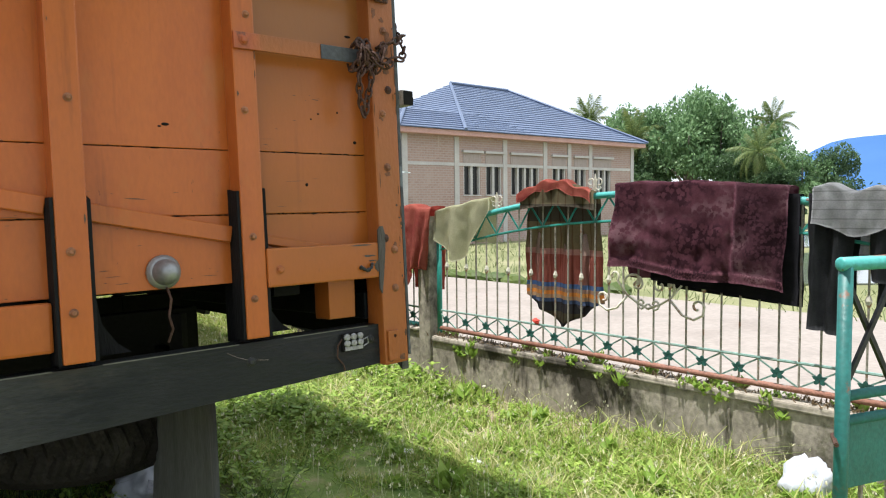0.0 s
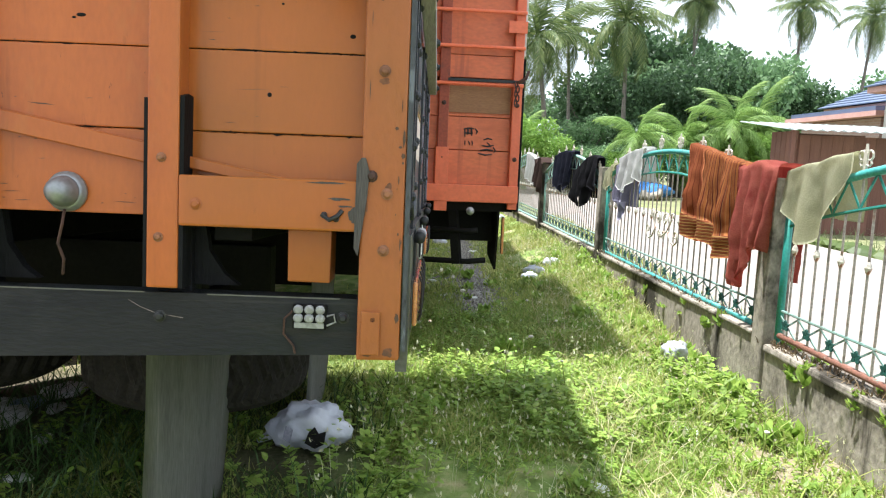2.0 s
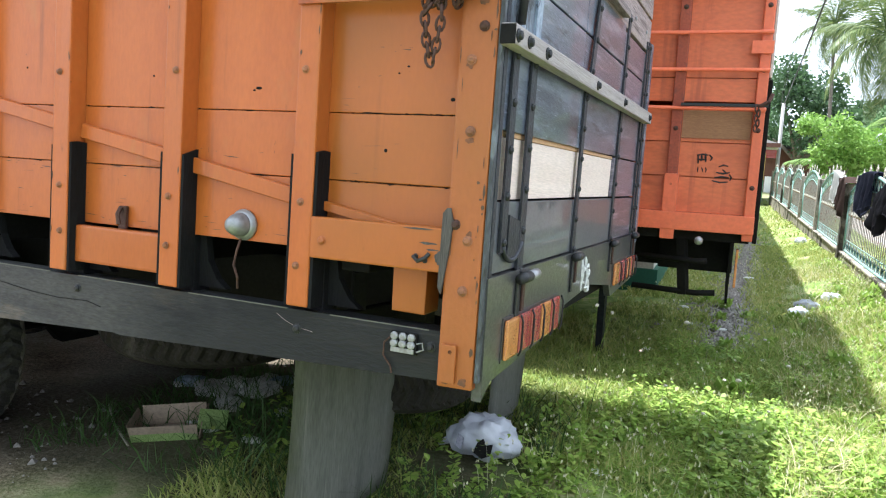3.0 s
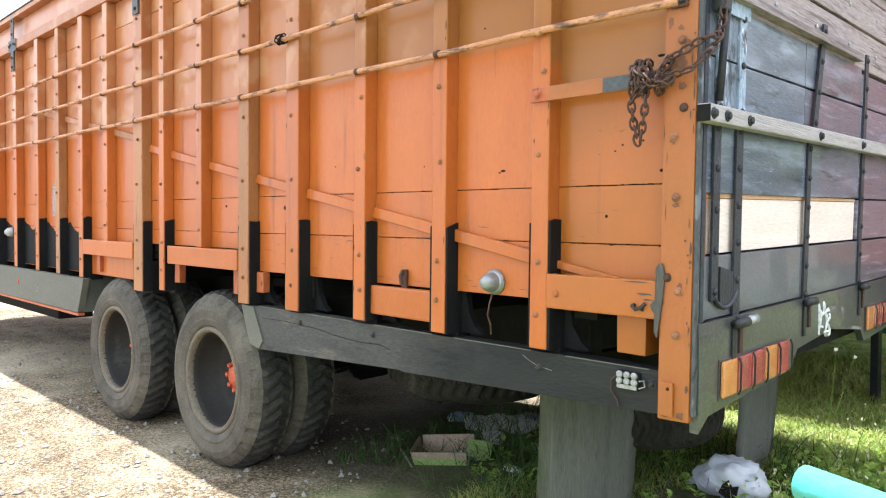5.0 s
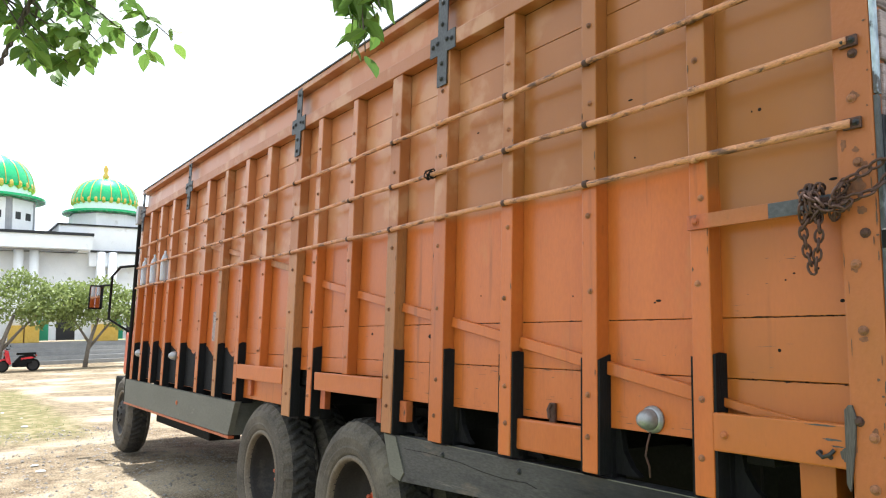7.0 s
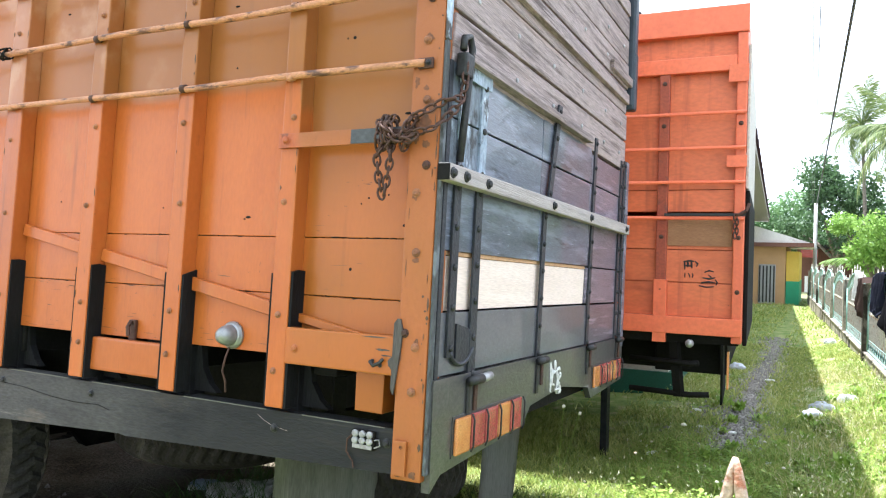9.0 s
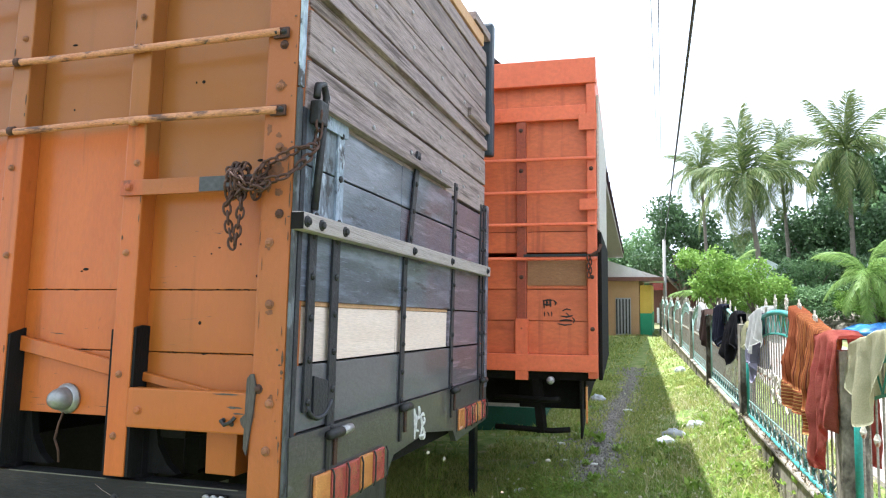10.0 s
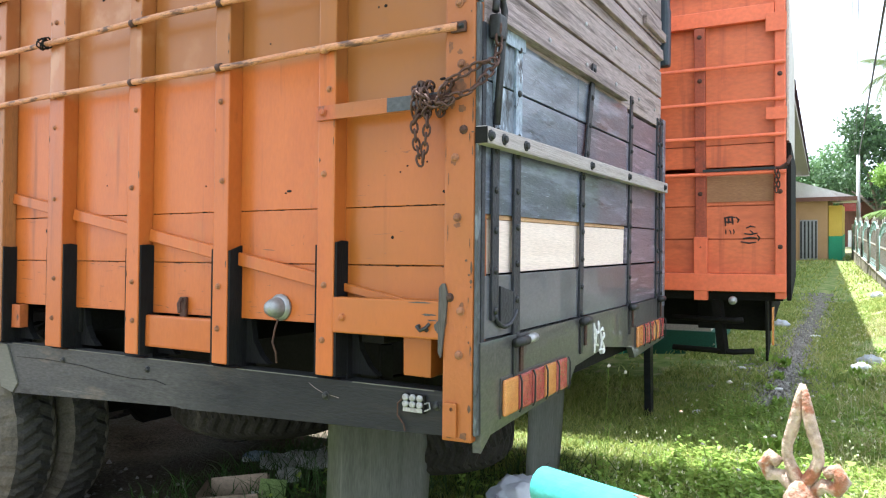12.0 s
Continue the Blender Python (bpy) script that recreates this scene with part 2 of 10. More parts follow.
def old_coat(m, old, dull):
    """Above the lowest side pipe (and the iron strap in the tail bay) the boards keep an older, faded coat of paint."""
    n, l = m.node_tree.nodes, m.node_tree.links
    b = n["Principled BSDF"]
    src = b.inputs["Base Color"].links[0].from_socket
    co, sp = n.new("ShaderNodeTexCoord"), n.new("ShaderNodeSeparateXYZ")
    l.new(co.outputs["Object"], sp.inputs["Vector"])
    nz = n.new("ShaderNodeTexNoise")
    nz.inputs["Scale"].default_value, nz.inputs["Detail"].default_value = 2.3, 5
    l.new(co.outputs["Object"], nz.inputs["Vector"])

    def step(v, a, c):
        r = n.new("ShaderNodeMapRange")
        r.interpolation_type = "SMOOTHSTEP"
        r.inputs["From Min"].default_value, r.inputs["From Max"].default_value = a, c
        l.new(v, r.inputs["Value"])
        return r.outputs["Result"]

    def calc(op, a, c):
        k = n.new("ShaderNodeMath")
        k.operation = op
        for i, v in enumerate((a, c)):
            if isinstance(v, (int, float)):
                k.inputs[i].default_value = v
            else:
                l.new(v, k.inputs[i])
        return k.outputs["Value"]

    edge = calc("ADD", sp.outputs["Z"], calc("MULTIPLY", step(sp.outputs["X"], -0.58, -0.55), 0.225))
    edge = calc("ADD", edge, calc("MULTIPLY", calc("SUBTRACT", nz.outputs["Fac"], 0.5), 0.05))
    up = step(edge, 2.15, 2.20)
    tone = n.new("ShaderNodeMix")
    tone.data_type = "RGBA"
    l.new(calc("ADD", step(sp.outputs["X"], -1.4, -2.8), calc("MULTIPLY", calc("SUBTRACT", nz.outputs["Fac"], 0.5), 0.8)), tone.inputs["Factor"])
    tone.inputs["A"].default_value, tone.inputs["B"].default_value = (*dull, 1), (*old, 1)
    bay = n.new("ShaderNodeMix")
    bay.data_type = "RGBA"
    l.new(calc("MULTIPLY", step(sp.outputs["X"], -0.60, -0.52), calc("MULTIPLY", nz.outputs["Fac"], 1.3)), bay.inputs["Factor"])
    l.new(src, bay.inputs["A"])
    bay.inputs["B"].default_value = (0.285, 0.094, 0.012, 1)
    n2 = n.new("ShaderNodeTexNoise")
    n2.inputs["Scale"].default_value, n2.inputs["Detail"].default_value = 4.5, 6
    l.new(co.outputs["Object"], n2.inputs["Vector"])
    # pale tan patches painted in for sky reflected on the upper boards
    sky_sheen = n.new("ShaderNodeMix")
    sky_sheen.data_type = "RGBA"
    l.new(calc("MULTIPLY", calc("MULTIPLY", step(n2.outputs["Fac"], 0.50, 0.64), step(sp.outputs["X"], -1.0, -2.0)), 0.5), sky_sheen.inputs["Factor"])
    l.new(tone.outputs["Result"], sky_sheen.inputs["A"])
    sky_sheen.inputs["B"].default_value = (0.50, 0.30, 0.17, 1)
    mx = n.new("ShaderNodeMix")
    mx.data_type = "RGBA"
    l.new(calc("MULTIPLY", up, 0.85), mx.inputs["Factor"])
    l.new(bay.outputs["Result"], mx.inputs["A"])
    l.new(sky_sheen.outputs["Result"], mx.inputs["B"])
    l.new(mx.outputs["Result"], b.inputs["Base Color"])
    return m


ORANGE = old_coat(mat("orange_paint", [(0.361, 0.089, 0.015), (0.414, 0.110, 0.020), (0.388, 0.102, 0.019)], 2.0, (1.7, 1, 0.55), (0.24, 0.44), bump=0.03, fine=60, grain=0.07,
                      spots=[((0.175, 0.049, 0.012), 8, 0.69, 0.80), ((0.402, 0.150, 0.035), 3.1, 0.60, 0.82), ((0.049, 0.021, 0.011), 34, 0.70, 0.75), ((0.141, 0.049, 0.012), 13, 0.66, 0.80)], vary=0.09, coat=0.08, spec=0.32, streaks=((0.117, 0.037, 0.012), (7, 1, 0.4), 2.0, 0.60, 0.84)), (0.396, 0.158, 0.063), (0.259, 0.103, 0.025))
ORANGE_POST = old_coat(mat("orange_post_paint", [(0.342, 0.106, 0.024), (0.316, 0.131, 0.040), (0.231, 0.099, 0.034)], 2.4, (3, 3, 0.5), (0.35, 0.6), bump=0.10, fine=50, grain=0.16,
                           spots=[((0.075, 0.037, 0.020), 17, 0.67, 0.73), ((0.243, 0.107, 0.029), 5, 0.60, 0.78), ((0.141, 0.046, 0.016), 6, 0.60, 0.74)], vary=0.10, streaks=((0.157, 0.043, 0.013), (22, 22, 0.9), 2.6, 0.64, 0.76)), (0.314, 0.107, 0.031), (0.278, 0.100, 0.024))
ORANGE_WORN = old_coat(mat("worn_orange_paint", [(0.304, 0.064, 0.014), (0.380, 0.088, 0.021), (0.337, 0.095, 0.021)], 2.2, (1.5, 1.5, 0.8), (0.4, 0.65), bump=0.2, fine=45, grain=0.16,
                           spots=[((0.187, 0.052, 0.017), 4, 0.58, 0.70), ((0.069, 0.029, 0.015), 9, 0.63, 0.70), ((0.281, 0.119, 0.055), 20, 0.69, 0.74)], vary=0.05), (0.304, 0.095, 0.023), (0.279, 0.087, 0.017))
BLUE_STRAP = mat("flaking_blue_strap_paint", [(0.139, 0.171, 0.220), (0.325, 0.399, 0.480), (0.211, 0.253, 0.309)], 8, (1, 1, 0.7), (0.35, 0.6), metal=0.1, bump=0.35, fine=60, grain=0.3,
                 spots=[((0.045, 0.045, 0.053), 14, 0.54, 0.60), ((0.650, 0.747, 0.850), 12, 0.60, 0.67)])
RED_ORANGE = mat("red_orange_paint", [(0.637, 0.120, 0.047), (0.724, 0.162, 0.065)], 2.0, (1, 1, 1), (0.35, 0.55), bump=0.06, fine=40, grain=0.10,
                 spots=[((0.372, 0.069, 0.030), 6, 0.64, 0.8)], vary=0.06)
RED_PANEL = mat("red_orange_board_paint", [(0.525, 0.113, 0.038), (0.653, 0.155, 0.054), (0.574, 0.128, 0.043)], 1.6, (0.6, 1, 1.4), (0.35, 0.55), bump=0.06, fine=40, grain=0.14,
                spots=[((0.297, 0.060, 0.021), 5, 0.58, 0.76), ((0.099, 0.033, 0.018), 26, 0.70, 0.75)], vary=0.08, streaks=((0.297, 0.060, 0.024), (6, 1, 0.4), 2.2, 0.56, 0.80))
RAIL = mat("rusty_orange_pipe", [(0.425, 0.163, 0.068), (0.519, 0.242, 0.118), (0.212, 0.083, 0.040)], 7, (1, 3, 3), (0.45, 0.7), bump=0.3, fine=90, grain=0.28,
           spots=[((0.100, 0.047, 0.031), 9, 0.54, 0.62), ((0.041, 0.033, 0.029), 17, 0.62, 0.68)])
BLACK_WOOD = mat("black_painted_wood", [(0.005, 0.005, 0.005), (0.012, 0.012, 0.013)], 5, (3, 3, 0.6), (0.6, 0.85), bump=0.25, fine=50, grain=0.3, spec=0.15)
FRAME = mat("dark_frame_paint", [(0.002, 0.004, 0.006), (0.008, 0.010, 0.012), (0.005, 0.006, 0.008)], 3.5, (0.5, 2, 2), (0.35, 0.6), bump=0.25, fine=60, grain=0.3,
            coat=0.0, spots=[((0.028, 0.028, 0.029), 9, 0.64, 0.74), ((0.023, 0.019, 0.018), 3.0, 0.54, 0.70), ((0.046, 0.046, 0.046), 30, 0.71, 0.75)], spec=0.15, streaks=((0.028, 0.029, 0.031), (0.6, 1, 26), 2.0, 0.66, 0.74))
FRAME_WORN = mat("worn_grey_frame_board", [(0.026, 0.027, 0.032), (0.063, 0.062, 0.060), (0.039, 0.041, 0.043)], 2.5, (0.5, 2, 2), (0.5, 0.75), bump=0.3, fine=60, grain=0.3,
                 coat=0.10, spots=[((0.147, 0.138, 0.120), 7, 0.62, 0.74), ((0.153, 0.118, 0.086), 3.2, 0.55, 0.72), ((0.020, 0.019, 0.022), 5, 0.60, 0.70), ((0.254, 0.228, 0.197), 30, 0.70, 0.75)], spec=0.2, streaks=((0.160, 0.151, 0.131), (0.6, 1, 26), 2.0, 0.64, 0.72))
def fade_dark(m, x0, x1, dark):
    """Worn grey paint, mixed to a near-black tone towards the tail."""
    n, l = m.node_tree.nodes, m.node_tree.links
    b = n["Principled BSDF"]
    src = b.inputs["Base Color"].links[0].from_socket
    co, sp, nz = n.new("ShaderNodeTexCoord"), n.new("ShaderNodeSeparateXYZ"), n.new("ShaderNodeTexNoise")
    nz.inputs["Scale"].default_value, nz.inputs["Detail"].default_value = 3.0, 6
    l.new(co.outputs["Object"], sp.inputs["Vector"])
    l.new(co.outputs["Object"], nz.inputs["Vector"])
    ad = n.new("ShaderNodeMath")
    ad.operation = "MULTIPLY_ADD"
    ad.inputs[1].default_value = 1.1
    l.new(nz.outputs["Fac"], ad.inputs[0])
    l.new(sp.outputs["X"], ad.inputs[2])
    mr = n.new("ShaderNodeMapRange")
    mr.inputs["From Min"].default_value, mr.inputs["From Max"].default_value, mr.inputs["To Max"].default_value = x0 + 0.55, x1 + 0.55, 0.85
    l.new(ad.outputs["Value"], mr.inputs["Value"])
    mx = n.new("ShaderNodeMix")
    mx.data_type = "RGBA"
    l.new(mr.outputs["Result"], mx.inputs["Factor"])
    l.new(src, mx.inputs["A"])
    mx.inputs["B"].default_value = (*dark, 1)
    l.new(mx.outputs["Result"], b.inputs["Base Color"])
    return m


fade_dark(FRAME_WORN, -1.75, -0.85, (0.009, 0.010, 0.012))
SILL = mat("olive_grey_board", [(0.075, 0.075, 0.058), (0.12, 0.118, 0.095)], 3, (0.6, 2, 2), (0.5, 0.75), bump=0.15, grain=0.2, spots=[((0.2, 0.19, 0.16), 8, 0.64, 0.8)])
GATE = mat("blue_grey_gate_paint", [(0.051, 0.060, 0.080), (0.103, 0.118, 0.154), (0.069, 0.080, 0.106)], 2.2, (2, 0.7, 4.5), (0.22, 0.42), coat=0.35, bump=0.16, fine=40, grain=0.18,
           spots=[((0.211, 0.237, 0.304), 2.6, 0.50, 0.64), ((0.024, 0.026, 0.035), 4.0, 0.56, 0.66), ((0.353, 0.378, 0.473), 17, 0.63, 0.70), ((0.122, 0.102, 0.132), 1.7, 0.60, 0.74)], vary=0.20, streaks=((0.304, 0.330, 0.418), (1, 1.8, 28), 2.4, 0.63, 0.73))
GATE_MAROON = mat("maroon_grey_gate_paint", [(0.060, 0.055, 0.071), (0.143, 0.128, 0.161), (0.094, 0.086, 0.110)], 2.8, (2, 0.5, 7), (0.26, 0.46), coat=0.3, bump=0.24, fine=48, grain=0.26,
                  spots=[((0.389, 0.338, 0.412), 4, 0.54, 0.74), ((0.041, 0.034, 0.041), 7, 0.60, 0.72), ((0.467, 0.422, 0.495), 12, 0.66, 0.75)], vary=0.25, streaks=((0.389, 0.350, 0.412), (1, 1.2, 32), 2.2, 0.64, 0.74))
NAVY = mat("dark_navy_guard_paint", [(0.014, 0.022, 0.034), (0.03, 0.045, 0.062)], 6, rough=(0.35, 0.6), bump=0.15, grain=0.2, spots=[((0.16, 0.19, 0.22), 14, 0.66, 0.72)])
PEEL = mat("peeling_blue_white_paint", [(0.035, 0.037, 0.040), (0.061, 0.066, 0.070), (0.046, 0.050, 0.052)], 9, (1, 1, 0.5), (0.5, 0.75), bump=0.5, fine=60, grain=0.3,
           spots=[((0.127, 0.141, 0.152), 11, 0.53, 0.60), ((0.011, 0.010, 0.009), 17, 0.58, 0.66)])
PEEL_GREY = mat("flaking_blue_grey_paint", [(0.085, 0.105, 0.130), (0.150, 0.180, 0.215), (0.110, 0.132, 0.160)], 7, (1, 1, 0.6), (0.4, 0.65), bump=0.35, fine=60, grain=0.3,
                spots=[((0.030, 0.032, 0.036), 10, 0.56, 0.62), ((0.38, 0.44, 0.51), 13, 0.60, 0.66)])
PEEL_PALE = mat("flaking_pale_blue_paint", [(0.20, 0.26, 0.34), (0.40, 0.48, 0.57), (0.30, 0.37, 0.45)], 13, (1, 1, 0.5), (0.5, 0.75), bump=0.5, fine=60, grain=0.3,
                spots=[((0.05, 0.045, 0.045), 12, 0.49, 0.55), ((0.30, 0.12, 0.05), 10, 0.62, 0.68)])
STRAP = mat("grey_painted_strap", [(0.018, 0.019, 0.025), (0.032, 0.035, 0.042)], 7, (1, 1, 1), (0.4, 0.62), metal=0.15, bump=0.25, fine=70, grain=0.3, spots=[((0.066, 0.073, 0.091), 11, 0.60, 0.72), ((0.028, 0.014, 0.010), 13, 0.66, 0.74)])
GATE_OLIVE = mat("olive_green_gate_paint", [(0.038, 0.039, 0.038), (0.070, 0.067, 0.067)], 3.0, (2, 0.8, 2), (0.24, 0.46), coat=0.3, bump=0.18, fine=45, grain=0.26,
                 spots=[((0.099, 0.092, 0.099), 5, 0.60, 0.8), ((0.024, 0.019, 0.020), 9, 0.66, 0.76)], vary=0.1, streaks=((0.103, 0.094, 0.102), (1, 14, 0.8), 2.4, 0.62, 0.76))
GATE_LOW = mat("dark_slate_gate_paint", [(0.065, 0.071, 0.080), (0.097, 0.102, 0.114), (0.079, 0.085, 0.095)], 2.2, (2, 0.8, 2), (0.28, 0.46), coat=0.25, bump=0.10, fine=50, grain=0.16,
               spots=[((0.158, 0.165, 0.190), 7, 0.64, 0.76), ((0.034, 0.034, 0.038), 9, 0.66, 0.74)], vary=0.06)
GREY_WOOD = mat("weathered_grey_wood", [(0.155, 0.122, 0.118), (0.314, 0.255, 0.245), (0.219, 0.176, 0.167)], 2.4, (3, 0.42, 9), (0.6, 0.85), bump=0.35, fine=34, grain=0.38,
                spots=[((0.099, 0.073, 0.067), 4.0, 0.52, 0.66), ((0.440, 0.370, 0.364), 6, 0.60, 0.74), ((0.047, 0.036, 0.034), 13, 0.63, 0.70), ((0.374, 0.284, 0.233), 2.2, 0.56, 0.76)], vary=0.22, spec=0.25, streaks=((0.080, 0.061, 0.056), (1, 0.6, 26), 2.0, 0.60, 0.76))
DARK_GREY_WOOD = mat("splintered_grey_wood", [(0.039, 0.034, 0.030), (0.098, 0.088, 0.079), (0.060, 0.053, 0.047)], 3.0, (8, 8, 0.6), (0.7, 0.9), bump=0.5, fine=50, grain=0.35, spec=0.2)
PALE_WOOD = mat("fresh_pale_plank", [(0.672, 0.543, 0.459), (0.762, 0.644, 0.560)], 2.4, (6, 0.5, 6), (0.6, 0.8), bump=0.15, fine=40, grain=0.12,
                spots=[((0.448, 0.302, 0.179), 9, 0.70, 0.78)], vary=0.04, spec=0.25)
TAN_WOOD = mat("bare_tan_wood", [(0.45, 0.25, 0.11), (0.58, 0.36, 0.18)], 5, (0.5, 4, 4), (0.55, 0.75), bump=0.2, grain=0.2)
STEEL = mat("dark_steel", [(0.018, 0.019, 0.020), (0.036, 0.036, 0.036)], 8, (1, 1, 1), (0.4, 0.65), metal=0.35, bump=0.2, grain=0.3, spots=[((0.072, 0.036, 0.018), 12, 0.64, 0.76)])
RUST = mat("rusty_iron", [(0.053, 0.026, 0.019), (0.087, 0.041, 0.027), (0.037, 0.026, 0.024)], 14, (1, 1, 1), (0.6, 0.85), metal=0.3, bump=0.4, fine=120, grain=0.3)
BLUE_STEEL = mat("blue_grey_bracket", [(0.043, 0.047, 0.052), (0.074, 0.077, 0.080)], 10, (1, 1, 1), (0.45, 0.7), metal=0.2, bump=0.2, grain=0.3)
TYRE = mat("dusty_tyre_rubber", [(0.052, 0.046, 0.038), (0.108, 0.094, 0.075)], 7, (1, 1, 1), (0.75, 0.92), bump=0.25, fine=80, grain=0.3,
           spots=[((0.166, 0.147, 0.115), 2.2, 0.48, 0.85)], spec=0.25)
RIM_LIP = mat("dusty_tan_rim_lip", [(0.098, 0.078, 0.054), (0.150, 0.122, 0.086)], 9, rough=(0.5, 0.75), metal=0.2, bump=0.2, grain=0.25)
RIM = mat("dusty_wheel_rim", [(0.012, 0.011, 0.011), (0.027, 0.023, 0.019)], 9, (1, 1, 1), (0.5, 0.8), metal=0.25, bump=0.2, grain=0.25, spots=[((0.064, 0.053, 0.039), 5, 0.58, 0.74)])
SPARE = mat("dusty_brown_rubber", [(0.018, 0.016, 0.013), (0.036, 0.032, 0.027)], 7, rough=(0.8, 0.95), bump=0.3, fine=80, grain=0.3, spots=[((0.078, 0.070, 0.058), 5, 0.56, 0.76)], spec=0.15)
GLASS_DOME = mat("dull_glass_dome", [(0.22, 0.225, 0.23), (0.32, 0.325, 0.33)], 8, rough=(0.38, 0.52), metal=0.5, bump=0.1, grain=0.2)
TREAD = mat("dark_tyre_tread", [(0.022, 0.021, 0.020), (0.052, 0.049, 0.043)], 9, rough=(0.8, 0.95), bump=0.3, fine=90, grain=0.3, spots=[((0.110, 0.098, 0.080), 6, 0.60, 0.78)], spec=0.15)
DARK_RED = mat("dark_red_channel_paint", [(0.26, 0.045, 0.018), (0.34, 0.07, 0.028)], 6, rough=(0.45, 0.65), bump=0.1, spots=[((0.10, 0.03, 0.02), 9, 0.58, 0.7)])
HUB = mat("red_hub_paint", [(0.42, 0.07, 0.025), (0.52, 0.11, 0.04)], 9, rough=(0.45, 0.7), bump=0.2, spots=[((0.12, 0.05, 0.03), 11, 0.58, 0.7)])
CHASSIS = mat("dirty_black_chassis", [(0.006, 0.006, 0.005), (0.014, 0.013, 0.012)], 5, rough=(0.7, 0.9), bump=0.25, spec=0.12)
RUBBER = mat("grey_mudflap_rubber", [(0.158, 0.160, 0.144), (0.248, 0.248, 0.225), (0.198, 0.196, 0.178)], 3, (3, 3, 0.5), (0.6, 0.85), bump=0.12, fine=50, grain=0.2,
             spots=[((0.234, 0.225, 0.198), 9, 0.66, 0.80)], streaks=((0.360, 0.342, 0.306), (22, 22, 0.45), 2.4, 0.62, 0.70))
LENS_RED = mat("red_tail_lens", [(0.34, 0.050, 0.048), (0.44, 0.085, 0.075)], 20, rough=(0.15, 0.3), bump=0.3, fine=260, grain=0.25, coat=0.6)
LENS_AMBER = mat("amber_tail_lens", [(0.56, 0.20, 0.055), (0.66, 0.28, 0.085)], 20, rough=(0.15, 0.3), bump=0.3, fine=260, grain=0.25, coat=0.6)
GALV = mat("dull_aluminium", [(0.302, 0.302, 0.303), (0.403, 0.403, 0.407)], 10, rough=(0.35, 0.55), metal=0.6, bump=0.1, grain=0.15)
LED = mat("led_lens", [(0.22, 0.22, 0.215), (0.27, 0.27, 0.27)], 30, rough=(0.2, 0.35), bump=0.1, coat=0.8)
WHITE_SPRAY = mat("white_spray_paint", [(0.55, 0.56, 0.54), (0.72, 0.72, 0.70)], 25, rough=(0.6, 0.8), bump=0.1, grain=0.3)
BLACK_SPRAY = mat("black_marker_paint", [(0.012, 0.012, 0.012), (0.03, 0.02, 0.02)], 30, rough=(0.6, 0.8), bump=0.05)
CONCRETE = mat("mossy_concrete", [(0.236, 0.206, 0.165), (0.354, 0.313, 0.254), (0.289, 0.254, 0.206)], 3.0, (1, 1, 0.7), (0.8, 0.95), bump=0.45, fine=35, grain=0.28,
               spots=[((0.055, 0.048, 0.038), 2.0, 0.50, 0.60), ((0.10, 0.10, 0.055), 6, 0.58, 0.70), ((0.425, 0.389, 0.330), 9, 0.64, 0.74)], spec=0.2, streaks=((0.050, 0.043, 0.034), (4, 4, 0.5), 1.6, 0.57, 0.68))
TEAL = mat("teal_fence_paint", [(0.02, 0.20, 0.165), (0.035, 0.27, 0.22)], 6, rough=(0.35, 0.6), bump=0.15, fine=70, grain=0.18,
           spots=[((0.20, 0.09, 0.05), 11, 0.66, 0.74)], vary=0.05)
TEAL_FADED = mat("sun_bleached_teal_paint", [(0.13, 0.29, 0.25), (0.26, 0.42, 0.37), (0.19, 0.34, 0.30)], 5, rough=(0.35, 0.6), bump=0.15, fine=70, grain=0.2, spots=[((0.42, 0.44, 0.40), 9, 0.58, 0.70), ((0.20, 0.09, 0.05), 11, 0.66, 0.74)])
TEAL_LIGHT = mat("faded_turquoise_paint", [(0.055, 0.32, 0.30), (0.10, 0.42, 0.39)], 6, rough=(0.35, 0.6), bump=0.15, fine=70, grain=0.18,
                 spots=[((0.26, 0.17, 0.11), 12, 0.63, 0.68), ((0.10, 0.05, 0.03), 9, 0.63, 0.66)])
IRON = mat("weathered_fence_iron", [(0.20, 0.185, 0.155), (0.34, 0.31, 0.26), (0.15, 0.12, 0.09)], 18, rough=(0.55, 0.8), metal=0.2, bump=0.25, fine=90, grain=0.25,
           spots=[((0.22, 0.085, 0.04), 13, 0.56, 0.68)])
RUSTY_RAIL = mat("rusty_red_rail", [(0.15, 0.060, 0.038), (0.27, 0.125, 0.085), (0.20, 0.085, 0.055)], 8, rough=(0.6, 0.85), metal=0.1, bump=0.3, fine=80, grain=0.3, spots=[((0.12, 0.40, 0.36), 2.6, 0.58, 0.62), ((0.40, 0.34, 0.27), 14, 0.64, 0.70)])
CREAM_IRON = mat("cream_ornament_paint", [(0.50, 0.46, 0.38), (0.62, 0.58, 0.48)], 14, rough=(0.5, 0.75), bump=0.2, grain=0.2, spots=[((0.28, 0.12, 0.06), 16, 0.54, 0.64)])

# ---- the near truck; its side lies in the plane y = 0 of its own frame, its tail at x = 0 ----
LEAN_TRUCK = pose(0, 0, 0, -3.2)
BOLT = mat("rusted_bolt_head", [(0.17, 0.070, 0.035), (0.28, 0.115, 0.050), (0.10, 0.048, 0.030)], 60, rough=(0.6, 0.8), metal=0.1, bump=0.2, vary=0.4)
CHIP = mat("bare_wood_and_rust_chip", [(0.06, 0.035, 0.022), (0.14, 0.075, 0.04)], 40, rough=(0.7, 0.9), bump=0.2)
truck = thing("cargo_truck", "orange wooden-sided cargo truck parked on packed dirt and grass", "truck", m=LEAN_TRUCK)


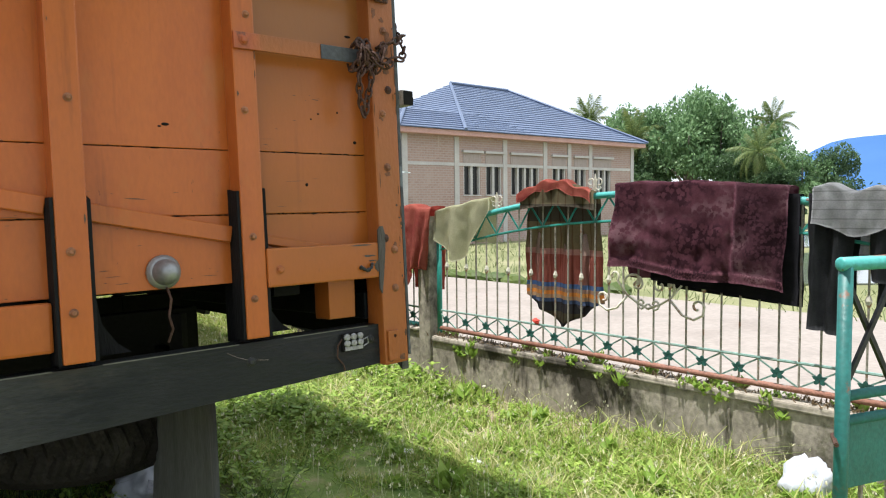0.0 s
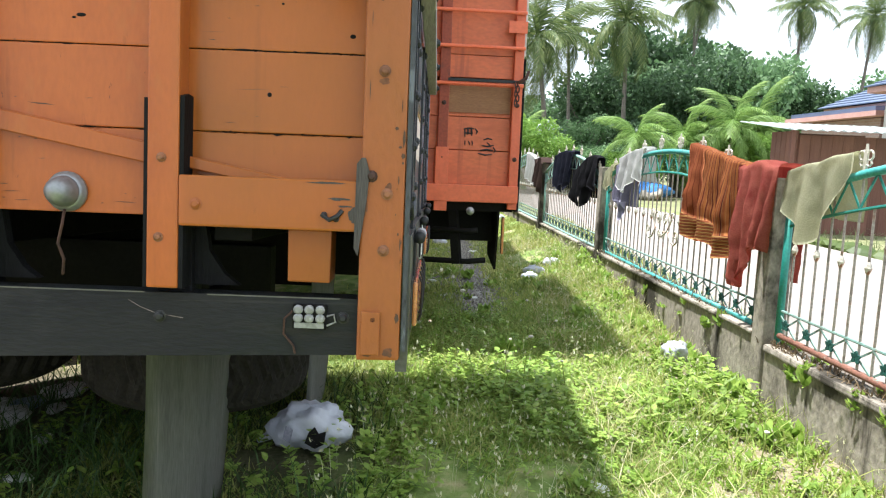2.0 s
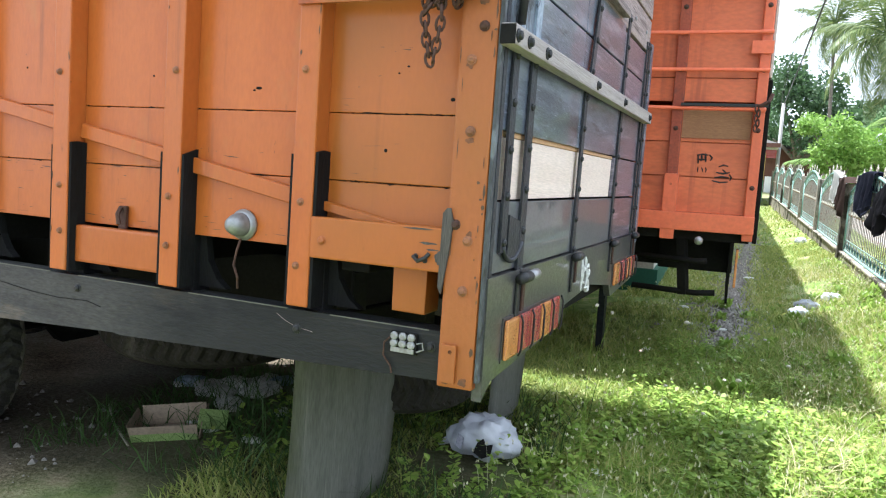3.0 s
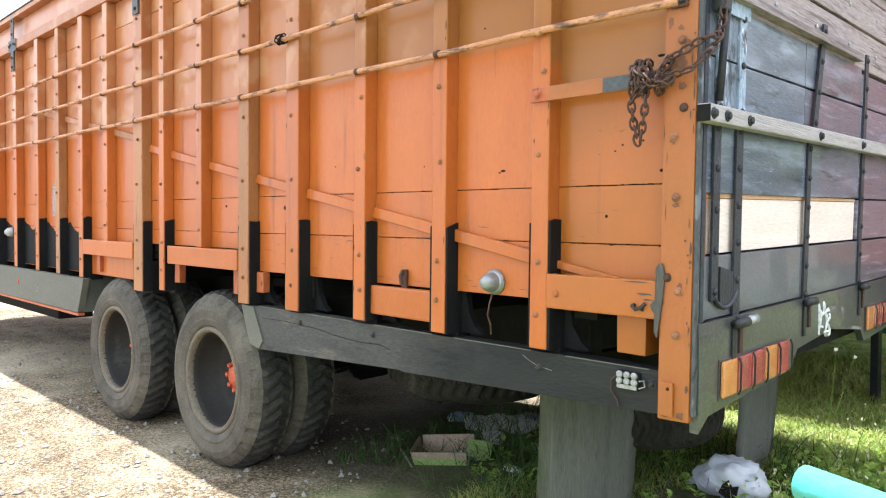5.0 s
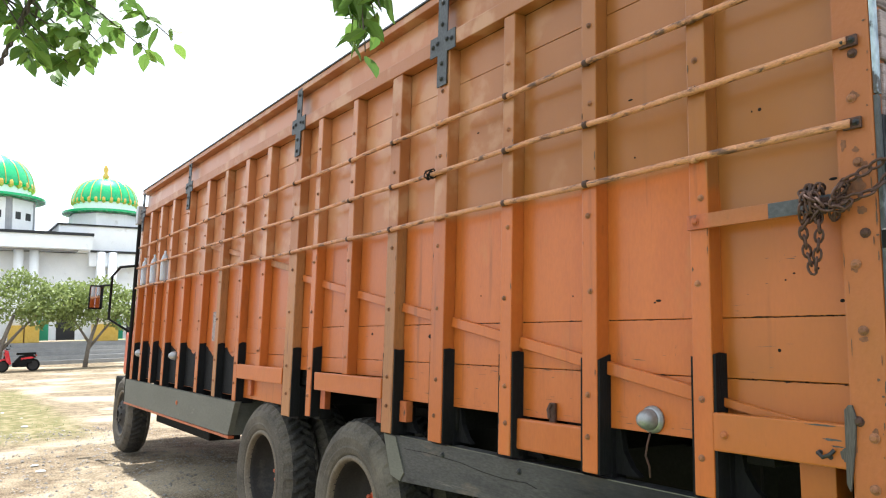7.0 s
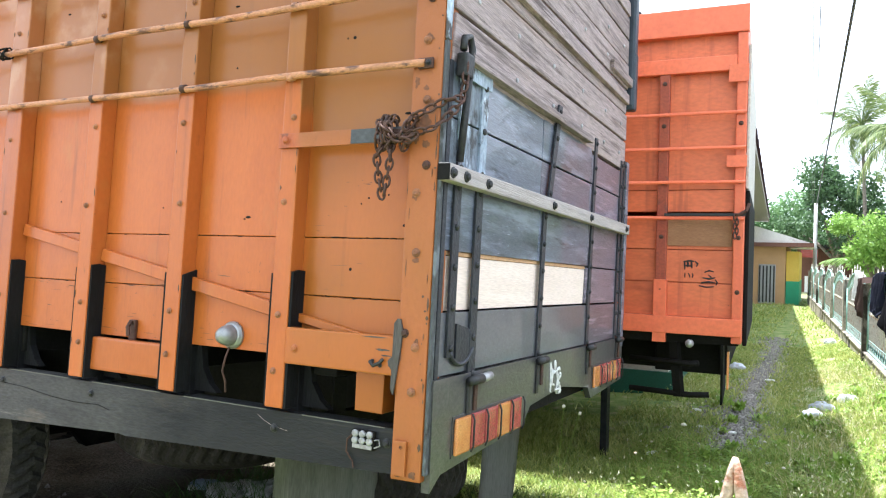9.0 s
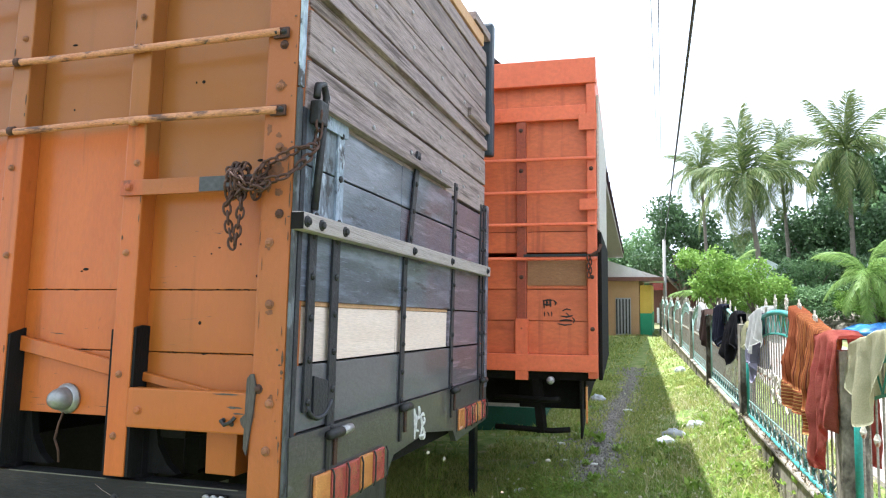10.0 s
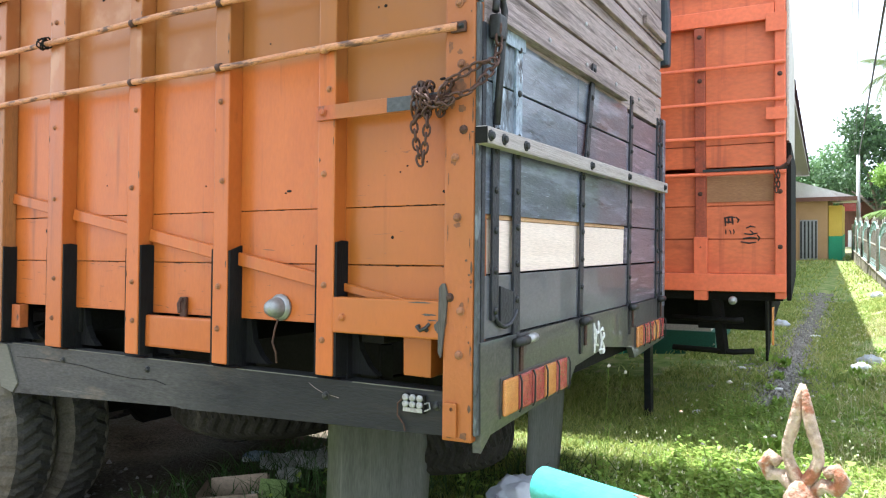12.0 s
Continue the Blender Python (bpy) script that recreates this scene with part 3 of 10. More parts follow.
def bolt(parent, x, y, z, facing, r=0.014, material=None, name="bolt"):
    """A round-headed bolt with a washer; facing is the direction its head looks in."""
    q = Vector(facing).to_track_quat("Z", "Y").to_matrix().to_4x4()
    bm = lathe([(r * 1.35, 0), (r * 1.35, 0.002), (r, 0.003), (r * 0.95, 0.008), (r * 0.55, 0.012)], 10, Matrix.Translation((x, y, z)) @ q)
    return part(name, bm, material or RUST, parent)


def plank(parent, name, x0, x1, y0, y1, z0, z1, material, bev=0.004, label="", wob=0.002):
    return part(name, box(x0, x1, y0, y1, z0, z1, bev, rough=wob), material, parent, label)


# side boards: four courses, in three lengths, with open seams between them
PY0, PY1 = 0.072, 0.094
for x0, x1, low in ((-2.735, -0.05, 1.18), (-4.19, -2.745, 1.30), (-9.28, -4.20, 1.02)):
    for z0, z1 in ((low, 1.3985), (1.4015, 1.608), (1.611, 2.937), (2.940, 3.14)):
        plank(truck, "side_board", x0, x1, PY0, PY1, z0, z1, ORANGE, 0.003, wob=0.0015)
# added black sheet: stands for the dark inside of the box behind the seams
plank(truck, "dark_backing", -9.27, -0.06, PY1 + 0.004, PY1 + 0.02, 1.24, 3.13, CHASSIS, label="black sheet added behind the side boards for the dark interior")

# upright posts with black lower halves
POSTS = ((-0.605, 0.078, 1.0), (-1.138, 0.082, 1.0), (-1.67, 0.082, 1.0), (-2.235, 0.116, 0.995), (-2.73, 0.112, 0.99), (-3.268, 0.072, 1.30),
         (-3.80, 0.075, 0.99), (-4.185, 0.15, 0.96), (-4.79, 0.085, 1.30), (-5.31, 0.085, 0.99), (-5.87, 0.09, 0.99), (-6.43, 0.09, 0.99),
         (-7.10, 0.09, 0.99), (-7.72, 0.09, 0.99), (-8.26, 0.09, 0.99), (-8.77, 0.09, 0.99), (-9.22, 0.11, 0.99))
for i, (x, w, zb) in enumerate(POSTS):
    post = part("post", box(x - w / 2, x + w / 2, 0.0, 0.072, zb, 3.135, 0.006, rough=0.002), ORANGE_POST if i in (4, 7, 10) else ORANGE, truck)
    for z in (1.14 if zb < 1.2 else 1.42, 1.325, 1.71, 2.05, 2.55, 2.9):
        if z > zb + 0.05:
            bolt(post, x + random.uniform(-0.012, 0.012), 0.0, z + random.uniform(-0.02, 0.02), (0, -1, 0), 0.0095, BOLT)
    if zb < 1.2:
        top = 1.47 + random.uniform(-0.015, 0.02)
        for x0, x1, zt in ((x + w / 2 + 0.001, x + w / 2 + 0.012, top), (x - w / 2 - 0.010, x - w / 2 - 0.001, top - 0.01)):
            o = [(0.005, zb), (0.071, zb), (0.071, zt + random.uniform(-0.006, 0.010)), (0.040, zt + random.uniform(-0.004, 0.008)), (0.005, zt + random.uniform(-0.016, 0.004))]
            part("lower_brace", prism(o, x1 - x0, Matrix(((0, 0, 1, x0), (1, 0, 0, 0), (0, 1, 0, 0), (0, 0, 0, 1)))), BLACK_WOOD, post, "black painted lower half of a post")
        part("lower_brace", box(x - w / 2 + 0.004, x + w / 2 + 0.012, 0.0725, 0.16, zb - 0.02, 1.176, 0.003, rough=0.0015), BLACK_WOOD, post)
        if i < 5:
            o = [(x + w / 2 + 0.012, 1.18), (x + w / 2 + 0.012, 1.0), (x + w / 2 + 0.13, 1.0), (x + w / 2 + 0.09, 1.03), (x + w / 2 + 0.05, 1.09), (x + w / 2 + 0.035, 1.18)]
            part("gusset", prism(o, 0.03, Matrix.Translation((0, 0.13, 0)) @ pose(0, 0, 0, 90)), BLACK_WOOD, truck)

# black paint brushed over the lower boards of the front bays
random.seed(29)
for (xb, wb, _), (xa, wa, _) in zip(POSTS[9:], POSTS[10:]):
    x0, x1 = xa + wa / 2 + 0.012, xb - wb / 2 - 0.012
    top = [(x1 - (x1 - x0) * k / 8, 1.36 + 0.09 * abs(2 * k / 8 - 1) + random.uniform(-0.02, 0.02)) for k in range(9)]
    part("black_band", prism([(x0, 1.025), (x1, 1.025)] + top, 0.0015, Matrix.Translation((0, PY0 - 0.0006, 0)) @ pose(0, 0, 0, 90) @ Matrix.Translation((0, 0, -0.0008))), BLACK_WOOD, truck, "black paint brushed over the lower boards")

# chipped paint along the post edges
random.seed(47)
for i, (x, w, zb) in enumerate(POSTS[:12]):
    bm = bmesh.new()
    for k in range(5 if i < 6 else 3):
        e = random.choice((-1, 1))
        ln, wd = random.uniform(0.004, 0.022), random.uniform(0.0012, 0.0035)
        z = random.uniform(zb + 0.02, 2.6)
        xc = x + e * (w / 2 - 0.004 - abs(random.gauss(0, 0.003)))
        o = [(xc - wd, z), (xc - wd * 0.3, z - ln), (xc + wd, z - ln * 0.2), (xc + wd * 0.6, z + ln * 0.7), (xc - wd * 0.4, z + ln)]
        prism(o, 0.0012, Matrix.Translation((0, -0.0012, 0)) @ pose(0, 0, 0, 90) @ Matrix.Translation((0, 0, -0.0012)), bm)
    tagged(part("chipped_paint", bm, CHIP, truck), kind="stuff")
bm = bmesh.new()
for k in range(46):
    z, ln, wd = random.uniform(0.86, 3.3), 0.003 + 0.026 * random.random() ** 3, 0.001 + 0.005 * random.random() ** 2
    xc = -0.004 - abs(random.gauss(0, 0.010)) if k < 40 else -0.106 + abs(random.gauss(0, 0.006))
    o = [(xc - wd, z), (xc - wd * 0.3, z - ln), (min(-0.002, xc + wd), z - ln * 0.2), (min(-0.002, xc + wd * 0.6), z + ln * 0.7), (xc - wd * 0.4, z + ln)]
    prism(o, 0.0012, Matrix.Translation((0, -0.0012, 0)) @ pose(0, 0, 0, 90) @ Matrix.Translation((0, 0, -0.0012)), bm)
tagged(part("chipped_paint", bm, CHIP, truck), kind="stuff")

# corner post at the tail, with its own scars
corner = part("corner_post", box(-0.112, 0.0, 0.0, 0.10, 0.835, 3.47, 0.008, rough=0.002), ORANGE_WORN, truck, "scuffed orange corner post with iron bolts")
for k, (z, dx) in enumerate(((0.94, -0.07), (1.115, -0.05), (1.257, -0.045), (1.30, -0.085), (1.56, -0.06), (1.755, -0.071), (1.845, -0.04), (2.06, -0.05), (2.26, -0.06), (2.40, -0.05), (2.62, -0.06), (2.95, -0.055))):
    bolt(corner, dx, 0.0, z, (0, -1, 0), 0.0115, BOLT if k % 3 else RUST)
part("splinter", prism([(-0.124, 1.12), (-0.114, 1.10), (-0.104, 1.17), (-0.094, 1.25), (-0.090, 1.31), (-0.100, 1.345), (-0.110, 1.345), (-0.122, 1.33)], 0.008, Matrix.Translation((0, -0.001, 0)) @ pose(0, 0, 0, 90)), DARK_GREY_WOOD, truck,
     "grey splintered wooden cleat")
STAIN = mat("rust_and_grime_stain", [(0.115, 0.050, 0.026), (0.19, 0.075, 0.032), (0.06, 0.035, 0.024)], 30, rough=(0.7, 0.9), bump=0.2, grain=0.35)


def stain(parent, x, y, z, w, h, material=None):
    """A thin ragged patch of grime lying on a face that looks to -y."""
    o = []
    for k in range(26):
        a = 2 * math.pi * k / 26
        r = 0.85 + 0.45 * noise.noise(Vector((math.cos(a) * 1.6 + x * 31, math.sin(a) * 1.6, z * 17))) + 0.16 * noise.noise(Vector((math.cos(a) * 6, math.sin(a) * 6 + x * 19, z * 23)))
        o.append((x + w * r * math.cos(a), z + h * r * math.sin(a)))
    part("grime_stain", prism(o, 0.0008, Matrix.Translation((0, y - 0.0004, 0)) @ pose(0, 0, 0, 90) @ Matrix.Translation((0, 0, -0.0004))), material or STAIN, parent)


for x, z, w, h in ((-0.060, 1.985, 0.030, 0.030), (-0.030, 2.035, 0.018, 0.026), (-0.085, 1.945, 0.014, 0.030), (-0.045, 1.915, 0.016, 0.014), (-0.090, 2.12, 0.010, 0.018), (-0.055, 2.10, 0.012, 0.010), (-0.10, 1.235, 0.008, 0.045), (-0.085, 0.852, 0.014, 0.010), (-0.03, 0.856, 0.014, 0.012),
                   (-0.06, 1.535, 0.013, 0.010), (-0.052, 2.265, 0.018, 0.016), (-0.075, 1.745, 0.013, 0.014), (-0.042, 1.27, 0.012, 0.016)):
    stain(corner, x, 0.0, z, w, h)
part("corner_flange", box(-0.10, -0.052, -0.012, -0.001, 0.85, 0.96, 0.003), ORANGE_WORN, truck)
part("corner_strip", box(0.001, 0.012, 0.004, 0.026, 0.86, 2.255, 0.002, rough=0.002), PEEL, truck, "scuffed peeling blue-grey strip along the tail corner")
part("corner_strip", box(0.001, 0.014, 0.002, 0.028, 2.26, 3.40, 0.002, rough=0.002), PEEL_PALE, truck, "peeling pale blue strip along the tail corner")

# low cross board with its block, hanging board, wheel-arch rails
low = plank(truck, "cross_board", -0.565, -0.113, -0.004, 0.045, 1.158, 1.285, ORANGE, 0.006, "orange cross board with scraped black end")
bolt(low, -0.52, -0.004, 1.215, (0, -1, 0), 0.012, ORANGE_WORN)
for x, z, w, h in ((-0.130, 1.200, 0.012, 0.024), (-0.20, 1.279, 0.055, 0.003), (-0.165, 1.240, 0.030, 0.004), (-0.15, 1.222, 0.022, 0.003)):
    stain(low, x, -0.004, z, w, h, DARK_GREY_WOOD)
for dx, dz in ((-0.17, 1.19), (-0.20, 1.2)):
    bolt(low, dx, -0.004, dz, (0, -1, 0), 0.006, STEEL)
part("hook", tube([(-0.205, -0.012, 1.20), (-0.185, -0.022, 1.188), (-0.165, -0.018, 1.198), (-0.155, -0.010, 1.212)], 0.006, 6), STEEL, low)
plank(truck, "wood_block", -0.30, -0.19, 0.06, 0.16, 1.02, 1.157, ORANGE, 0.004, "square orange wooden block")
plank(truck, "hanging_board", -1.62, -1.19, 0.03, 0.07, 1.035, 1.172, ORANGE, 0.01, "small hinged orange board")
latch = part("latch", box(-1.43, -1.395, 0.055, 0.07, 1.165, 1.255, 0.004), RUST, truck, "rusty iron latch")
part("pin", tube([(-1.413, 0.05, 1.25), (-1.413, 0.035, 1.225), (-1.40, 0.03, 1.19)], 0.008, 6), RUST, latch)
plank(truck, "arch_rail", -3.70, -2.79, -0.006, 0.04, 1.178, 1.298, ORANGE, 0.006)
plank(truck, "arch_rail", -5.25, -4.27, -0.006, 0.04, 1.185, 1.305, ORANGE, 0.006)
for x, z0 in ((-2.62, 1.06), (-2.88, 1.03), (-3.66, 1.05), (-4.35, 1.06), (-5.05, 1.05)):
    plank(truck, "peg", x - 0.035, x + 0.035, 0.045, 0.09, z0, 1.176, ORANGE_WORN, 0.004)

# knot holes, nail holes and splits in the boards
def hole(x, z, w, h):
    part("knot_hole", ball((x, PY0 - 0.0005, z), 1.0, seg=10, squash=(w, 0.0025, h)), CHASSIS, truck)


for x, z, w, h in ((-0.842, 1.682, 0.013, 0.005), (-0.86, 1.675, 0.006, 0.003), (-0.15, 1.655, 0.008, 0.006), (-0.16, 2.04, 0.014, 0.005), (-0.14, 2.01, 0.008, 0.006), (-0.36, 1.50, 0.006, 0.006),
                   (-0.40, 2.33, 0.007, 0.006), (-0.43, 2.33, 0.003, 0.004), (-0.97, 2.52, 0.012, 0.004), (-0.95, 2.27, 0.004, 0.004), (-1.32, 2.48, 0.008, 0.003), (-2.40, 1.545, 0.02, 0.012), (-1.95, 1.75, 0.004, 0.004),
                   (-0.30, 1.75, 0.005, 0.003), (-0.33, 1.73, 0.004, 0.003), (-1.30, 1.72, 0.004, 0.004), (-0.22, 1.76, 0.004, 0.004), (-3.05, 1.56, 0.012, 0.008), (-2.00, 2.62, 0.010, 0.004)):
    hole(x, z, w, h)
random.seed(61)
bm = bmesh.new()
for xa, xb, za, zb, k in ((-0.53, -0.16, 1.62, 1.80, 26), (-0.30, -0.13, 1.63, 1.74, 14), (-1.08, -0.80, 1.47, 1.60, 9), (-1.09, -0.70, 1.22, 1.38, 14), (-1.62, -1.22, 1.20, 1.39, 24), (-2.16, -1.76, 1.20, 1.39, 20), (-2.66, -2.32, 1.22, 1.39, 12), (-0.53, -0.30, 1.42, 1.60, 8),
                          (-3.2, -2.8, 1.32, 1.60, 12), (-4.1, -3.3, 1.32, 1.60, 14), (-2.66, -1.76, 1.42, 1.60, 12), (-1.60, -1.22, 1.42, 1.60, 6)):
    for _ in range(k):
        x, z, ln, h = random.uniform(xa, xb), random.choice((za, zb, random.uniform(za, zb))) + random.gauss(0, 0.012), 0.004 + 0.045 * random.random() ** 2.5, random.uniform(0.0006, 0.0016)
        t = random.gauss(0, 0.05)
        o = [(x - ln, z - t * ln), (x - ln * 0.2, z - h), (x + ln, z + t * ln), (x + ln * 0.3, z + h)]
        prism(o, 0.0008, Matrix.Translation((0, PY0 - 0.0004, 0)) @ pose(0, 0, 0, 90) @ Matrix.Translation((0, 0, -0.0004)), bm)
tagged(part("scratches", bm, CHIP, truck), kind="stuff")

# splintered edges along the seams
random.seed(53)
bm = bmesh.new()
for z in (1.40, 1.6095):
    for k in range(95):
        xc, ln, hh = -0.12 - 4.6 * random.random() ** 1.3, 0.006 + 0.045 * random.random() ** 2.5, 0.0012 + 0.0042 * random.random() ** 3
        up = random.choice((-1, 1))
        o = [(xc - ln, z), (xc - ln * 0.3, z + up * hh), (xc + ln * 0.25, z + up * hh * 0.6), (xc + ln, z), (xc, z - up * 0.0012)]
        prism(o, 0.0008, Matrix.Translation((0, PY0 - 0.0004, 0)) @ pose(0, 0, 0, 90) @ Matrix.Translation((0, 0, -0.0004)), bm)
tagged(part("splinters", bm, CHASSIS, truck), kind="stuff")

# slanted batten behind the posts
for a, b in ((-0.56, -0.30), (-1.095, -0.655), (-1.625, -1.19), (-2.17, -1.725), (-2.67, -2.305), (-3.23, -2.79), (-3.76, -3.31), (-4.1, -3.84)):
    za, zb = 1.215 - 0.187 * a, 1.215 - 0.187 * b
    bm = beam((a, 0.060, za), (b, 0.060, zb), 0.022, 0.052 if a < -0.6 else 0.03, 0.003)
    part("slanted_batten", bm, ORANGE, truck)
for a, b in ((-4.74, -4.30), (-5.26, -4.85), (-5.82, -5.37), (-6.38, -5.93)):
    part("slanted_batten", beam((a, 0.060, 1.26 - 0.187 * a), (b, 0.060, 1.26 - 0.187 * b), 0.022, 0.05, 0.003), ORANGE_POST, truck)
plank(truck, "wood_patch", -6.16, -6.03, 0.052, 0.071, 1.50, 1.78, GREY_WOOD, 0.003, "pale patch of wood")

# head rails, the upper band and its cap
plank(truck, "head_rail", -9.28, -0.113, -0.008, 0.07, 3.138, 3.225, ORANGE_POST, 0.006)
plank(truck, "upper_board", -9.28, -0.05, 0.055, 0.085, 3.226, 3.44, ORANGE, 0.003)
plank(truck, "cap_rail", -9.30, -0.02, -0.014, 0.075, 3.442, 3.492, ORANGE_POST, 0.006)
plank(truck, "cap_strip", -9.30, -0.02, -0.02, 0.08, 3.493, 3.505, STEEL, 0.002, "thin dark steel edging")


def corner_iron(x):
    iron = part("corner_iron", prism([(x - 0.045, 2.93), (x + 0.045, 2.93), (x + 0.045, 3.12), (x + 0.12, 3.12), (x + 0.12, 3.235), (x + 0.045, 3.235), (x + 0.045, 3.47),
                                      (x - 0.045, 3.47), (x - 0.045, 3.235), (x - 0.12, 3.235), (x - 0.12, 3.12), (x - 0.045, 3.12)], 0.008,
                                     Matrix.Translation((0, -0.0145, 0)) @ pose(0, 0, 0, 90) @ Matrix.Translation((0, 0, -0.008))), BLUE_STEEL, truck, "blue-grey cross-shaped iron plate")
    for dx, z in ((0, 2.97), (0, 3.06), (-0.09, 3.18), (-0.045, 3.19), (0.045, 3.19), (0.09, 3.18), (0, 3.29), (0, 3.42)):
        bolt(iron, x + dx, -0.0145, z, (0, -1, 0), 0.012, STEEL)


for x in (-2.235, -4.185, -7.10, -9.2):
    corner_iron(x)

# three long pipes along the side
for k, z in enumerate((2.179, 2.437, 2.712)):
    pts = [(-0.06 - 9.2 * i / 40, -0.016 + 0.003 * math.sin(i * 1.7 + k), z + 0.004 * math.sin(i * 0.9 + 2 * k)) for i in range(41)]
    pipe = part("side_pipe", tube(pts, 0.0135, 8), RAIL, truck, "rusted orange pipe along the side boards", True)
    for i, (x, w, zb) in enumerate(POSTS):
        bm = tube([(x - 0.012, -0.016, z), (x + 0.012, -0.016, z)], 0.0165, 8)
        part("clamp", bm, RUST if i % 3 else RAIL, pipe, smooth=True)
    plate = part("end_plate", box(-0.085, -0.03, -0.014, -0.002, z - 0.018, z + 0.018, 0.004), RUST, pipe)
    for dx in (-0.07, -0.045):
        bolt(plate, dx, -0.014, z, (0, -1, 0), 0.008, STEEL)
wire = part("tied_wire", tube([(-2.31 + 0.03 * math.cos(a * 1.3), -0.02 + 0.024 * math.sin(a), 2.437 + 0.026 * math.cos(a)) for a in [k * 0.7 for k in range(40)]], 0.004, 5), CHASSIS, truck, "knot of dark wire round a pipe")

# flat iron strap and chain on the tail bay
strap = part("iron_strap", box(-0.645, -0.19, -0.014, -0.004, 1.922, 1.975, 0.002), ORANGE_WORN, truck, "flat iron strap with flaking orange paint")
part("strap_end", box(-0.33, -0.085, -0.018, -0.0145, 1.924, 1.973, 0.001), BLUE_STEEL, strap, "bare blue-grey steel end")
bolt(strap, -0.61, -0.014, 1.95, (0, -1, 0), 0.013, ORANGE_WORN)
bolt(strap, -0.10, -0.018, 1.95, (0, -1, 0), 0.016)


def chain_link(c, d, twist, s=1.0):
    d = Vector(d).normalized()
    u = d.orthogonal().normalized()
    u = Matrix.Rotation(twist, 3, d) @ u
    a, b = 0.021 * s, 0.0115 * s
    pts = [Vector(c) + d * (a * math.cos(k * math.pi / 5)) + u * (b * math.sin(k * math.pi / 5)) for k in range(10)]
    return tube(pts, 0.0042 * s, 6, closed=True)


chain = part("chain", box(-0.185, -0.13, -0.024, -0.018, 1.935, 1.965, 0.002), RUST, truck, "rusty iron chain wound round the strap")
random.seed(5)
def chain_run(pts, n, s=1.0):
    """n links along a bent line, each turned a quarter against the next."""
    pts = [Vector(p) for p in pts]
    cut = [0.0]
    for a, b in zip(pts, pts[1:]):
        cut.append(cut[-1] + (b - a).length)
    for i in range(n):
        w = cut[-1] * (i + 0.5) / n
        j = max(k for k in range(len(pts) - 1) if cut[k] <= w)
        f = (w - cut[j]) / (cut[j + 1] - cut[j])
        part("link", chain_link(pts[j].lerp(pts[j + 1], f), pts[j + 1] - pts[j], 1.57 * (i % 2) + random.uniform(0.1, 0.6), s), RUST, chain, smooth=True)


for cx, tilt in ((-0.195, 0.25), (-0.178, -0.2), (-0.160, 0.1), (-0.098, 0.35)):
    ring = [(cx + tilt * 0.05 * math.sin(a), -0.026 - 0.030 * math.cos(a), 1.95 + 0.052 * math.sin(a)) for a in [0.52 * k for k in range(13)]]
    chain_run(ring, 9)
chain_run([(-0.20, -0.05, 1.985), (-0.165, -0.06, 1.955), (-0.14, -0.055, 1.925), (-0.165, -0.05, 1.90)], 5)
chain_run([(-0.165, -0.05, 1.915), (-0.20, -0.05, 1.87), (-0.195, -0.04, 1.80), (-0.178, -0.038, 1.735)], 7)
chain_run([(-0.15, -0.05, 1.915), (-0.148, -0.05, 1.86), (-0.162, -0.04, 1.80), (-0.172, -0.036, 1.745)], 6)
chain_run([(-0.165, -0.058, 1.975), (-0.125, -0.062, 1.925), (-0.085, -0.055, 1.915), (-0.055, -0.05, 1.935)], 5)
chain_run([(-0.095, -0.045, 1.965), (-0.055, -0.04, 2.005), (-0.02, -0.035, 2.02), (0.03, -0.015, 2.05), (0.055, 0.05, 2.07)], 6, 1.05)
chain_run([(-0.10, -0.05, 1.935), (-0.05, -0.045, 1.945), (0.0, -0.04, 1.955), (0.035, -0.01, 2.0), (0.055, 0.05, 2.06)], 7, 1.05)
chain_run([(0.05, 0.05, 2.06), (0.05, 0.07, 2.12), (0.045, 0.08, 2.20)], 4, 1.05)

# round marker lamp with its wire
lamp = part("marker_lamp", lathe([(0.0, 0.0), (0.052, 0.0), (0.052, 0.010), (0.045, 0.014), (0.045, 0.022)], 20, Matrix.Translation((-0.874, 0.071, 1.232)) @ pose(0, 0, 0, 90)), GALV, truck,
            "round grey marker lamp with a hanging wire", True)
part("lens", lathe([(0.041, 0.012), (0.040, 0.030), (0.035, 0.052), (0.026, 0.070), (0.014, 0.080), (0.003, 0.083)], 20, Matrix.Translation((-0.874, 0.071, 1.232)) @ pose(0, 0, 0, 90)), GLASS_DOME, lamp, smooth=True)
part("lamp_wire", tube([(-0.872, 0.05, 1.185), (-0.868, 0.03, 1.15), (-0.878, 0.028, 1.10), (-0.866, 0.035, 1.06), (-0.876, 0.05, 1.02)], 0.004, 6), RUST, lamp)
led = part("work_lamp", box(-0.278, -0.19, 0.018, 0.033, 0.905, 0.968, 0.004), CHASSIS, truck, "small six-bulb lamp on the dark frame")
for k in range(6):
    part("bulb", lathe([(0.0125, 0), (0.0125, 0.006), (0.008, 0.010)], 10, Matrix.Translation((-0.262 + 0.028 * (k % 3), 0.018, 0.956 - 0.022 * (k // 3))) @ pose(0, 0, 0, 90)), LED, led)
part("reflector_strip", box(-0.272, -0.196, 0.014, 0.018, 0.908, 0.922, 0.001), LED, led)
part("lamp_wire", tube([(-0.278, 0.024, 0.95), (-0.298, 0.022, 0.93), (-0.30, 0.024, 0.89), (-0.275, 0.026, 0.86), (-0.27, 0.026, 0.84)], 0.003, 5), RUST, led)
